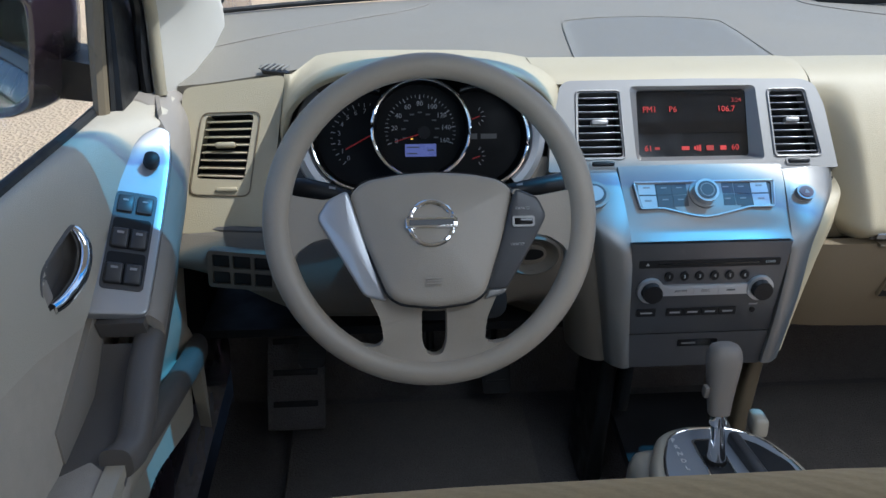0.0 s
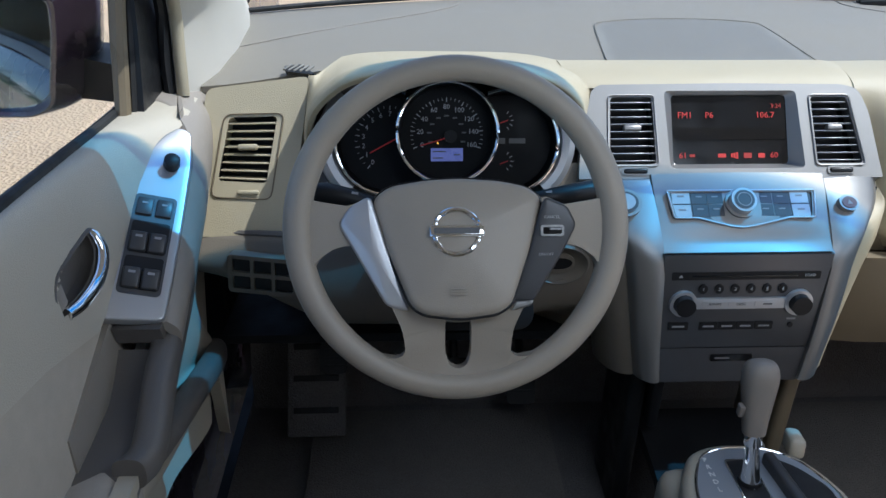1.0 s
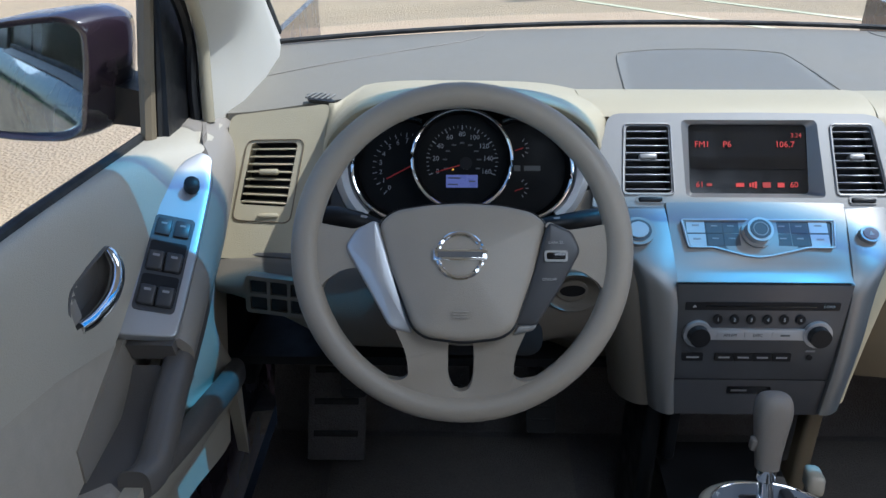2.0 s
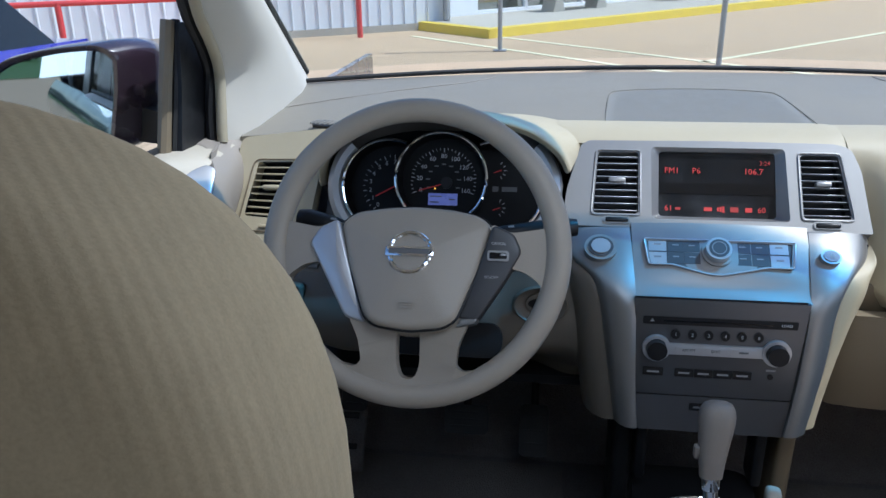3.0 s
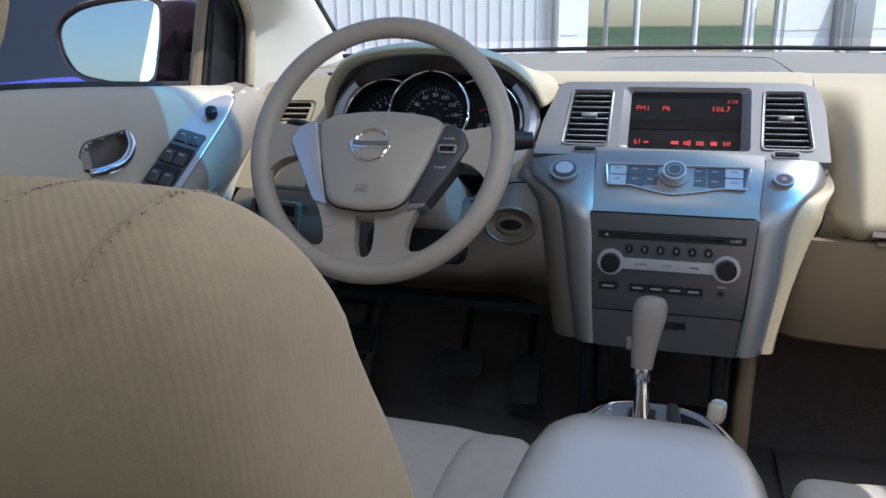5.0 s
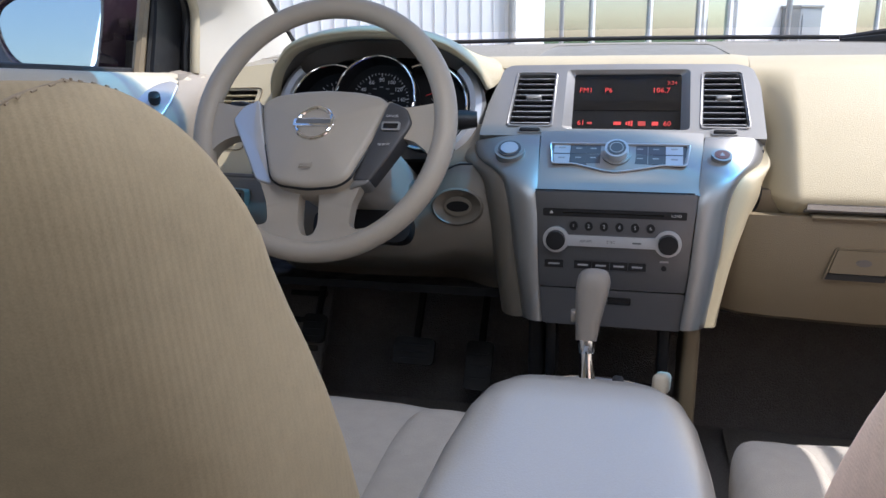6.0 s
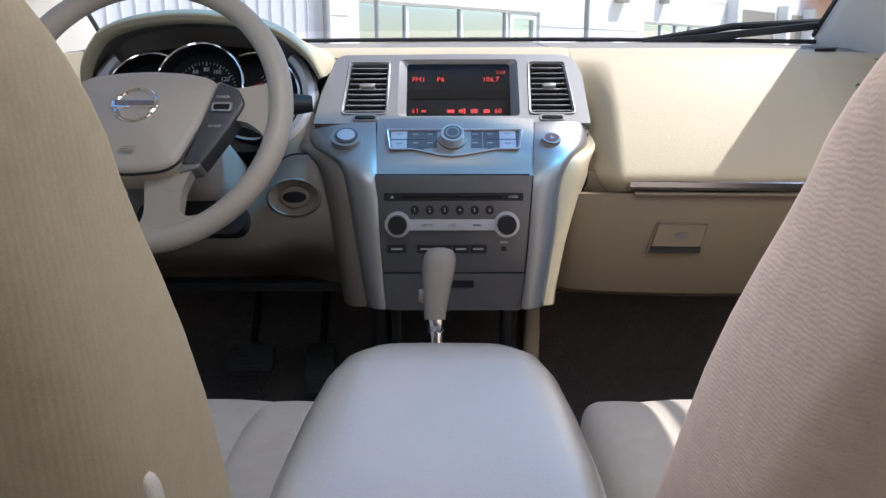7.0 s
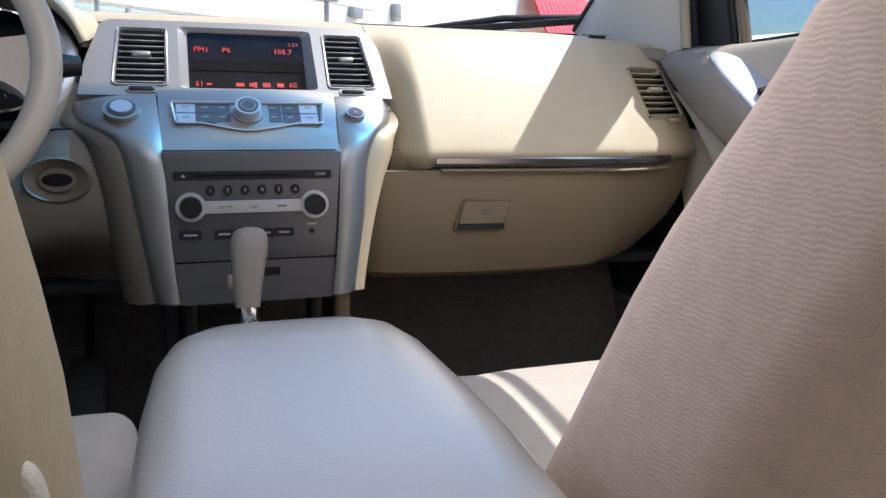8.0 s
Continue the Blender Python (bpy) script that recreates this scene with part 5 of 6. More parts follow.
# ---- seats ----
def seat(x0, name_label, lean=0.0):
    s = thing("front_seat", name_label, "car seat", group="front seats")
    sections = []
    spine = smooth_line([(0, 0.215, 0.60), (0, 0.195, 0.70), (0, 0.150, 0.83), (0, 0.100, 0.97), (0, 0.055, 1.06), (0, 0.038, 1.112), (0, 0.034, 1.142), (0, 0.036, 1.155), (0, 0.040, 1.162)], 3)
    n = len(spine)
    for i, p in enumerate(spine):
        t = i / (n - 1)
        zz = p.z
        w = 0.274 - 0.012 * step((zz - 0.9) / 0.2)
        d = lerp(0.105, 0.088, step((zz - 0.7) / 0.3))
        k = max(0.0, (zz - 1.085) / (1.162 - 1.085))
        f = math.sqrt(max(0.0, 1 - k ** 2.6))
        w = w * lerp(0.86, 1.0, math.sqrt(max(0.0, 1 - k ** 3.2)))
        d = d * lerp(0.12, 1.0, f)
        ring = []
        for j in range(44):
            a = 2 * math.pi * j / 44
            c, q = math.cos(a), math.sin(a)
            xx = w * math.copysign(abs(c) ** 0.55, c)
            front = 0.045 * (abs(xx) / w) ** 2.5 if q > 0 else 0.0
            ring.append(Vector((x0 + xx, p.y + lean * 8 * (1.10 - zz) * 0.5 + d * math.copysign(abs(q) ** 0.6, q) + front * (1 - k) , zz)))
        sections.append(ring)
    # driver's seat takes the shaded fabric copy, passenger's the lit one
    bk = part("backrest", loft(sections), FABRIC_SHADED if x0 < 0 else FABRIC_LIT, s, angle=80)
    def on_ring(i, off, front):
        """The point of a section at a given distance from the middle."""
        half = sorted((v for k, v in enumerate(sections[i]) if (k in range(0, 23)) == front or k in (0, 22)), key=lambda v: v.x)
        x = min(max(x0 + off, half[0].x), half[-1].x)
        return Vector((x, float(np.interp(x, [v.x for v in half], [v.y for v in half])), half[0].z))
    for off in (-0.225, -0.165, 0.165, 0.225):
        pts = [on_ring(i, off, True) for i in range(n - 9, n, 2)] + [on_ring(i, off, False) for i in range(n - 1, n - 9, -2)]
        line = smooth_line([q + Vector((0, 0, 0.0002)) for q in pts], 6)
        part("seam", tube(line, 0.0007, 6), SEAM, bk, "stitched backrest seam")
        stitches = bmesh.new()
        for a, b in zip(line[::2], line[1::2]):
            tube([a.lerp(b, 0.1) + Vector((0.003, 0, 0.0003)), a.lerp(b, 0.8) + Vector((0.0035, 0, 0.0003))], 0.0005, 5, stitches)
        tagged(part("stitching", stitches, SEAM, bk), kind="stuff")
    cu = pillow((x0, 0.44, 0.630), (0.53, 0.60, 0.155), 0.42, 0.34)
    cush = part("cushion", cu, FABRIC_FLAT, s, "plain woven seat cushion", angle=80)
    for sx in (-1, 1):
        part("bolster", pillow((x0 + sx * 0.215, 0.45, 0.655), (0.115, 0.54, 0.115), 0.7, 0.45, m=pose(0, 0, 0, 2, 0, 0)), FABRIC_FLAT, s, angle=80)
        part("seam", tube([(x0 + sx * 0.155, y, 0.7050 - 0.35 * max(0, y - 0.62) ** 1.2) for y in np.linspace(0.25, 0.70, 8)], 0.0010, 6), SEAM, cush)
    hr = part("headrest", pillow((x0 - math.copysign(0.015, -x0), 0.057, 1.284), (0.28, 0.102, 0.232), 0.72, 0.49, 48, 28), FABRIC_SHADED if x0 < 0 else FABRIC_LIT, s, "soft ribbed fabric headrest", angle=80)
    for sx in (-1, 1):
        seam = []
        for k in range(15):
            a = radians(-78 + 156 * k / 14)
            seam.append((x0 - math.copysign(0.015, -x0) + sx * 0.095 * abs(math.cos(a)) ** 0.35, 0.057 - 0.0500 * abs(math.cos(a)) ** 0.72, 1.284 + 0.1155 * math.copysign(abs(math.sin(a)) ** 0.72, math.sin(a))))
        part("seam", tube(smooth_line(seam, 2), 0.0010, 6), SEAM, hr)
        part("post", tube([(x0 + sx * 0.06, 0.05, 1.12), (x0 + sx * 0.06, 0.075, 1.26)], 0.006, 10), CHROME, hr, "chrome headrest post")
    part("base", box((0.44, 0.52, 0.15), (x0, 0.42, 0.49), 0.02), BLACK, s)
    return s


seat(-0.424, "beige ribbed fabric driver's seat with headrest")
seat(0.413, "beige ribbed fabric passenger's seat with headrest", 0.055)
# recline lever by the driver's seat
lv = thing("seat_lever", "beige plastic folded armrest bracket on the seat side", "lever")
part("lever_arm", pillow((-0.1545, 0.100, 0.9035), (0.018, 0.016, 0.056), 0.7, 0.6), BEIGE, lv)

# ---- doors ----
def door(side, front):
    d = thing("door", "beige car door with silver switch plate and window", "car door", group="front doors")
    def X(x):
        return side * x
    HM = basis((X(0.833), 0.760, 1.044), (0.03, -side, -side * 0.12), (side * 0.06, -0.12, 1)) @ Matrix.Scale(0.93, 4)
    edge_y = (-0.12, 0.40, 0.52, 0.645, 0.765, 0.79, 0.94, 1.0, 1.045, 1.09, 1.13)
    edge_x = (0.838, 0.836, 0.833, 0.831, 0.830, 0.829, 0.818, 0.804, 0.790, 0.788, 0.790)
    edge_z = (1.035, 1.034, 1.028, 1.004, 0.966, 0.974, 1.060, 1.093, 1.104, 1.108, 1.110)
    def skin(u, v):
        y = lerp(-0.12, 1.15, u)
        top = 1.150 - 0.030 * step((y - 0.55) / 0.65)
        xb, zb = np.interp(y, edge_y, edge_x), np.interp(y, edge_y, edge_z)
        return Vector((X(0.866 - (0.869 - xb) * v ** 0.42), y, lerp(top, zb, v ** 1.6)))
    bowl_pts = rounded([(-0.062, -0.026), (0.020, -0.032), (0.052, -0.022), (0.066, 0.006), (0.058, 0.026), (-0.044, 0.030), (-0.064, 0.012)], 0.022, 5)
    def in_bowl(p):
        q = HM.inverted() @ p
        return (q.x / 0.057) ** 4 + (q.y / 0.0265) ** 4 < 1
    part("upper_panel", sheet(skin, 140, 30, (side * 0.03, 0, -0.01), gap=in_bowl), BEIGE, d, "beige grained upper door panel")
    def lower(u, v):
        y = lerp(-0.12, 0.785, u)
        z = lerp(np.interp(min(y, 0.765), edge_y, edge_z) + 0.002, 0.60, v)
        x = 0.834 - 0.004 * math.sin(math.pi * v) + 0.015 * v
        return Vector((X(x), y, z))
    part("lower_panel", sheet(lower, 30, 22, (side * 0.03, 0, 0)), DOORCLOTH if side < 0 else BEIGE, d, "beige waved fabric lower door panel")
    part("pull_wall", sheet(lambda u, v: Vector((X(0.838 - 0.03 * step((u - 0.4) / 0.6)), lerp(0.78, lerp(1.165, 1.03, v), u), lerp(0.97, 0.60, v))), 12, 10, (side * 0.02, 0, 0)), BEIGE, d, "beige wall inside the door pull")
    part("panel_crease", tube([Vector((X(np.interp(y, edge_y, edge_x) + 0.001), y, np.interp(y, edge_y, edge_z))) for y in np.linspace(-0.1, 0.765, 24)], 0.0022, 8), BEIGE, d)
    # belt line seal
    part("window_seal", tube([Vector((X(0.868), y, 1.151 - 0.030 * step((y - 0.55) / 0.65))) for y in np.linspace(-0.12, 1.17, 16)], 0.007, 8), RUBBER, d, "black rubber window seal")
    part("window_frame", tube([door_edge(s, side) + Vector((side * 0.013, 0.008, 0)) for s in np.linspace(-0.04, 1, 20)] + [Vector((X(0.735), 0.2, 1.515)), Vector((X(0.73), -0.16, 1.515))], 0.009, 8), BLACK, d, "black window frame")
    part("door_seal", tube([door_edge(s, side) + Vector((-side * 0.007, 0.006, 0)) for s in np.linspace(-0.02, 1, 20)], 0.009, 10), SEALBEIGE, d, "beige rubber door seal along the pillar")
    QM = basis((X(0.842), 0, 0), (0, -side, 0), (0, 0, 1))
    qp = [(1.052, 1.120), (1.20, 1.120), (1.198, 1.215), (1.176, 1.26), (1.125, 1.315), (1.10, 1.315), (1.082, 1.22)]
    part("sail_panel", plate([(-side * y, z) for y, z in qp][::-side], QM, -0.004, 0.008, 0.003), BLACK, d, "black trim at the mirror corner")
    part("sail_edge", tube([Vector((X(0.858), 1.040, 1.120)), Vector((X(0.856), 1.070, 1.22)), Vector((X(0.850), 1.096, 1.32))], 0.011, 8), SHADED_TAN, d)
    part("sail_channel", tube([Vector((X(0.848), 1.056, 1.120)), Vector((X(0.846), 1.086, 1.22)), Vector((X(0.842), 1.108, 1.32))], 0.007, 8), RUBBER, d)
    pane = part("pane", sheet(lambda u, v: Vector((X(lerp(0.872, 0.75, v)), lerp(-0.14, lerp(1.14, 0.60, v), u), lerp(1.14, 1.50, v))), 6, 6, (side * 0.004, 0, 0)), SIDEGLASS if side < 0 else TINTED, d, "clear side window glass" if side < 0 else "faintly tinted side window glass")
    pane.visible_shadow = False
    # switch plate on top of the pull
    AM = basis((X(0.797), 0.905, 1.033), (0.061, -side * 0.010, side * 0.018), (0, 0.84, 0.545))
    def al(x, y, z=0.0):
        return AM @ Vector((-side * x, y, z))
    pl = [(-0.0315, -0.137), (0.0305, -0.130), (0.0315, 0.0), (0.0300, 0.090), (0.0240, 0.140), (0.010, 0.146), (-0.006, 0.128), (-0.021, 0.090), (-0.029, 0.040), (-0.031, 0.0)]
    sp = part("switch_plate", soft_plate(rounded([(-side * a, b) for a, b in [(p * 1.13, q) for p, q in pl]], 0.010), -0.012, 0.004, 0.003, 0.0, AM), BRIGHTSILVER, d, "silver window switch plate")
    if side < 0:
        part("switch_well", plate(rrect(0, -0.034, 0.050, 0.136, 0.006), AM, 0.003, 0.0054), GUNMETAL, sp)
        for x in (-0.0115, 0.0115):
            b = part("lock_switch", box((0.019, 0.024, 0.006), at(AM, x, 0.016, 0.0062), 0.002), PODGREY, sp)
            part("switch_mark", box((0.007, 0.0025, 0.0006), at(AM, x, 0.020, 0.0095)), PRINT, b)
        for y in (-0.026, -0.074):
            part("switch_recess", plate(rrect(0, y, 0.044, 0.043, 0.004), AM, 0.004, 0.0060), BLACK, sp)
            for x in (-0.0108, 0.0108):
                b = part("window_switch", box((0.0200, 0.025, 0.016), at(AM, x, y - 0.008, 0.006) @ pose(0, 0, 0, 14), 0.003, 3), PODGREY, sp)
                part("switch_mark", box((0.008, 0.003, 0.0006), at(AM, x, y - 0.004, 0.0156) @ pose(0, 0, 0, 14)), PRINT, b)
        part("mirror_knob", tube([al(0.010, 0.082, h) for h in (0.003, 0.008, 0.009, 0.020, 0.022)], [0.009, 0.009, 0.0105, 0.0098, 0.006], 20), BLACK, sp, "black mirror adjuster knob")
    else:
        part("window_switch", box((0.02, 0.03, 0.014), at(AM, 0, 0.0, 0.007), 0.003), BLACK, sp)
    # corner cap that runs from the pillar along the plate into the grab rail
    la = smooth_line([Vector((0.868, 1.124, 1.127)), Vector((0.845, 1.113, 1.1245)), Vector((0.811, 1.090, 1.119)), Vector((0.780, 1.045, 1.103))] + [Vector((side * p.x, p.y, p.z)) for p in (al(0.0345, 0.10, 0.002), al(0.037, 0.02, 0.002), al(0.037, -0.06, 0.002), al(0.036, -0.128, -0.001))], 5)
    lb = smooth_line([(0.838, 1.235, 1.128), (0.795, 1.215, 1.112), (0.772, 1.165, 1.085), (0.764, 1.098, 1.040), (0.762, 1.020, 0.990), (0.761, 0.945, 0.955), (0.759, 0.870, 0.928), (0.758, 0.812, 0.905)], 5)
    def cap(u, v):
        k = v * (len(la) - 1)
        i = min(int(k), len(la) - 2)
        a, b = la[i].lerp(la[i + 1], k - i), lb[i].lerp(lb[i + 1], k - i)
        if u <= 0.7:
            t = u / 0.7
            p = a.lerp(b, t)
            h = math.sin(math.pi * t) * min(1, 0.15 + 2.5 * v)
            p += Vector((-0.010 * h, -0.002 * h, 0.006 * h))
        else:
            p = b + Vector((0.045, 0.0, -0.035)) * ((u - 0.7) / 0.3) * min(1, 0.2 + v * 2)
        return Vector((X(p.x), p.y, p.z))
    part("corner_cap", sheet(cap, 20, 42, (side * 0.012, 0, -0.006)), TAUPE, d, "grey corner cap running into the door pull", angle=60)
    # forked grab rail and the pocket behind it
    def flat_bar(pts, wide, tall):
        """A soft bar along a path; wide across the door, tall at its start and its end."""
        line = [Vector((X(x), y, z)) for x, y, z in smooth_line(pts, 5)]
        rings = []
        for i, p in enumerate(line):
            t = (line[min(i + 1, len(line) - 1)] - line[max(i - 1, 0)]).normalized()
            n = t.cross(Vector((1, 0, 0))).normalized()
            h = lerp(tall[0], tall[1], i / (len(line) - 1))
            rings.append([p + Vector((wide * math.copysign(abs(math.cos(a)) ** 0.7, math.cos(a)), 0, 0)) + n * h * math.copysign(abs(math.sin(a)) ** 0.7, math.sin(a)) for a in np.linspace(0, 2 * math.pi, 20, endpoint=False)])
        return loft(rings)
    # rail, arm, floor and skirt: the cap's taupe, coloured darker for shade
    part("grab_rail", flat_bar([(0.776, 1.00, 1.020), (0.774, 0.94, 0.980), (0.771, 0.88, 0.948), (0.772, 0.83, 0.922), (0.770, 0.76, 0.898), (0.767, 0.71, 0.876), (0.768, 0.675, 0.862), (0.778, 0.650, 0.862)], 0.018, (0.020, 0.020)), DARKTAUPE, d, "grey door grab rail, coloured darker for shade", angle=60)
    part("lower_arm", flat_bar([(0.778, 0.652, 0.862), (0.768, 0.685, 0.855), (0.768, 0.735, 0.838), (0.769, 0.80, 0.817), (0.771, 0.863, 0.797), (0.775, 0.96, 0.764), (0.780, 1.022, 0.744), (0.786, 1.036, 0.740)], 0.016, (0.012, 0.021)), DARKTAUPE, d, "grey lower arm of the door pull, coloured darker for shade", angle=60)
    part("pull_floor", sheet(lambda u, v: Vector((X(lerp(0.838, 0.770, u)), lerp(0.64, 0.80, v), lerp(0.858, 0.885, v) + 0.03 * step((v - 0.7) / 0.3))), 4, 6, (0, 0, -0.02)), DARKTAUPE, d, "grey floor of the door pull, coloured darker for shade")
    part("pull_back", sheet(lambda u, v: Vector((X(0.833 - 0.006 * math.sin(math.pi * u)), lerp(0.655, 0.95, u), lerp(0.84, lerp(0.905, 1.02, u), v))), 10, 6, (side * 0.01, 0, 0)), TAUPE, d, "dark grey back of the door pull")
    part("plate_skirt", sheet(lambda u, v: Vector((X(lerp(0.826, 0.770, u)), 0.790 + 0.010 * v, lerp(0.951, 0.925, v))), 4, 3, (0, 0.02, 0)), DARKTAUPE, d)
    part("pull_front", sheet(lambda u, v: Vector((X(lerp(0.838, 0.778, u)), 0.825 + 0.02 * v, lerp(0.985, 0.855, v))), 4, 4, (0, 0.015, 0)), TAUPE, d, "grey front wall of the door pull")
    part("armrest_pad", loft([[Vector((X(0.84 + (0.775 - 0.84) * a), y, z0 + b)) for a, b in ((0, 0), (0.5, 0.006), (0.9, 0.0), (1.08, -0.02), (1.0, -0.07), (0, -0.10))] for y, z0 in ((-0.1, 0.895), (0.3, 0.882), (0.55, 0.868), (0.655, 0.855))]), FABRIC_FLAT, d, "padded fabric door armrest", angle=60)
    arm_y, arm_z = (-0.1, 0.60, 0.645, 0.703, 0.76, 0.88, 1.02), (0.87, 0.862, 0.858, 0.836, 0.813, 0.773, 0.725)
    part("pocket_band", sheet(lambda u, v: Vector((X(lerp(0.766, 0.782, u) + 0.016 * v * v), lerp(0.56, 1.018, u), np.interp(lerp(0.56, 1.018, u), arm_y, arm_z) + 0.004 - (0.072 - 0.02 * u) * v)), 16, 6, (side * 0.02, 0, 0)), BEIGE, d, "beige band below the door pull")
    ta = smooth_line([(0.770, 1.120, 1.040), (0.778, 1.072, 0.995), (0.784, 1.012, 0.925), (0.786, 0.985, 0.870), (0.786, 0.998, 0.814), (0.787, 1.030, 0.766), (0.788, 1.046, 0.730)], 5)
    tb = smooth_line([(0.800, 0.960, 1.010), (0.803, 0.885, 0.945), (0.804, 0.810, 0.895), (0.804, 0.760, 0.868), (0.804, 0.770, 0.840), (0.802, 0.860, 0.795), (0.798, 0.985, 0.750)], 5)
    def trim_fn(u, v):
        k = v * (len(ta) - 1)
        i = min(int(k), len(ta) - 2)
        a, b = ta[i].lerp(ta[i + 1], k - i), tb[i].lerp(tb[i + 1], k - i)
        if u < 0.25:
            t = radians(90) * (1 - u / 0.25)
            p = a + Vector((0.022 * (1 - math.cos(t)), 0.012 * math.sin(t), 0))
        else:
            p = a.lerp(b, (u - 0.25) / 0.75)
            p.x += 0.008 * math.sin(math.pi * (u - 0.25) / 0.75)
        return Vector((X(p.x), p.y, p.z))
    part("front_trim", sheet(trim_fn, 16, 30, (side * 0.012, 0, 0)), BEIGE, d, "beige front trim of the door", angle=60)
    part("front_tail", sheet(lambda u, v: Vector((X(lerp(0.780, 0.788, v)), lerp(1.012 + 0.040 * v, 1.044 + 0.010 * v, u), lerp(0.726, 0.555, v))), 3, 8, (side * 0.02, 0.006, 0)), BEIGE, d)
    # inner handle
    ring_pts = [[HM @ Vector((x * k, y * k + oy, z)) for x, y in bowl_pts] for k, oy, z in ((1.04, 0, -0.001), (1.02, 0, 0.0035), (0.95, 0, 0.0035), (0.88, 0.001, -0.004), (0.80, 0.002, -0.016), (0.5, 0.004, -0.020), (0.02, 0.004, -0.021))]
    # the bowl's taupe is darkened for the shadow inside it
    hd = part("handle_bowl", loft(ring_pts, True, False), DARKTAUPE, d, "recessed taupe door handle bowl, darkened for shade", angle=50)
    lever_line = smooth_line([(-0.050, -0.018, 0.001), (-0.024, -0.022, 0.007), (0.016, -0.020, 0.011), (0.044, -0.004, 0.011), (0.053, 0.014, 0.006), (0.054, 0.022, 0.001)], 4)
    part("lever", tube([HM @ p for p in lever_line], [0.005 + 0.0038 * math.sin(math.pi * min(1, 0.15 + 0.85 * i / 20)) for i in range(21)], 12), CHROME, hd, "chrome door lever")
    part("lock_tab", box((0.020, 0.028, 0.010), at(HM, -0.046, 0.002, -0.004), 0.003), TAUPE, hd)
    return d


door(-1, 1.175)
door(1, 1.175)

# ---- footwell ----
mat_ob = thing("floor_mat", "dark grey carpet mat in the driver's footwell", "floor mat")
part("mat", box((0.46, 0.60, 0.012), pose(-0.44, 0.95, 0.424), 0.004), MATCARPET, mat_ob)
mat_ob = thing("floor_mat", "dark carpet mat in the passenger's footwell", "floor mat")
part("mat", box((0.46, 0.60, 0.012), pose(0.44, 0.95, 0.424), 0.004), MATCARPET, mat_ob)
for label, x, y, z, w, h in (("black rubber brake pedal", -0.40, 1.20, 0.56, 0.085, 0.055), ("black rubber accelerator pedal", -0.27, 1.22, 0.53, 0.055, 0.10), ("dark rubber parking brake pedal", -0.625, 1.22, 0.585, 0.05, 0.06)):
    pd = thing("pedal", label, "pedal", group="pedals")
    m = basis((x, y, z), (1, 0, 0), (0, 0.5, 0.85))
    foot = part("pad", plate(rrect(0, 0, w, h, 0.010), m, -0.006, 0.006, 0.003), RUBBER, pd)
    for k in range(3):
        part("grip", box((w * 0.7, 0.004, 0.002), at(m, 0, (k - 1) * h * 0.25, 0.007)), BLACK, foot)
    part("arm", tube([(x, y + 0.01, z), (x, y + 0.10, z + 0.12), (x, y + 0.16, z + 0.24)], 0.008, 8), BLACK, pd)
rest = thing("foot_rest", "dark carpeted foot rest in the driver's footwell", "foot rest")
part("pad", box((0.11, 0.02, 0.28), pose(-0.66, 1.24, 0.56, -35), 0.006), CARPET, rest)
for k in range(4):
    part("grip", box((0.085, 0.006, 0.012), pose(-0.66, 1.24, 0.56, -35) @ pose(0, -0.012, -0.09 + 0.06 * k), 0.002), RUBBER, rest)

# ---- outside the car ----
mirror = thing("door_mirror", "dark purple door mirror with dark glass", "door mirror")
RIM = [(-1.141, 1.222), (-1.129, 1.247), (-1.093, 1.270), (-1.027, 1.284), (-0.952, 1.289), (-0.924, 1.275), (-0.930, 1.22), (-0.952, 1.128), (-0.978, 1.113), (-1.044, 1.118), (-1.113, 1.135), (-1.135, 1.178)]


def mring(y, k, dx=0.0, slant=0.20, wide=1.0):
    """A section of the mirror's housing, k times its rim."""
    c = Vector((-1.03, 1.20))
    return [Vector((c.x + dx + (x - c.x) * k * wide, y + slant * (x - c.x) * k, c.y + (z - c.y) * k)) for x, z in rounded(RIM, 0.03, 3)]


part("housing", loft([mring(1.085, 0.86), mring(1.052, 0.88), mring(1.046, 0.93), mring(1.046, 0.98), mring(1.052, 1.0), mring(1.08, 1.03, 0.012, 0.18), mring(1.12, 1.03, 0.022, 0.10, 1.03), mring(1.16, 0.99, 0.026, 0.0, 1.02), mring(1.195, 0.86, 0.022, 0.0), mring(1.22, 0.62, 0.016, 0.0), mring(1.228, 0.30, 0.016, 0.0)]), CARPAINT, mirror, "glossy dark purple mirror housing", angle=60)
mg = [Vector((p.x, 1.066 + 0.34 * (p.x + 1.03) + 0.055 * (p.z - 1.2), p.z)) for p in mring(1.06, 0.87)]
gb = bmesh.new()
gv = [gb.verts.new(p + Vector((0, -0.006, 0))) for p in mg]
gv2 = [gb.verts.new(p + Vector((0, 0.002, 0))) for p in mg]
gb.faces.new(gv)
for i in range(len(gv)):
    gb.faces.new((gv[i], gv[(i + 1) % len(gv)], gv2[(i + 1) % len(gv)], gv2[i]))
part("mirror_glass", gb, MIRROR, mirror, "reflecting mirror glass")
part("arm", loft([[Vector((-0.945, y, z)) for y, z in ((1.11, 1.125), (1.19, 1.125), (1.19, 1.185), (1.11, 1.185))], [Vector((-0.86, y, z)) for y, z in ((1.10, 1.118), (1.21, 1.118), (1.21, 1.170), (1.10, 1.170))]]), BLACK, mirror)

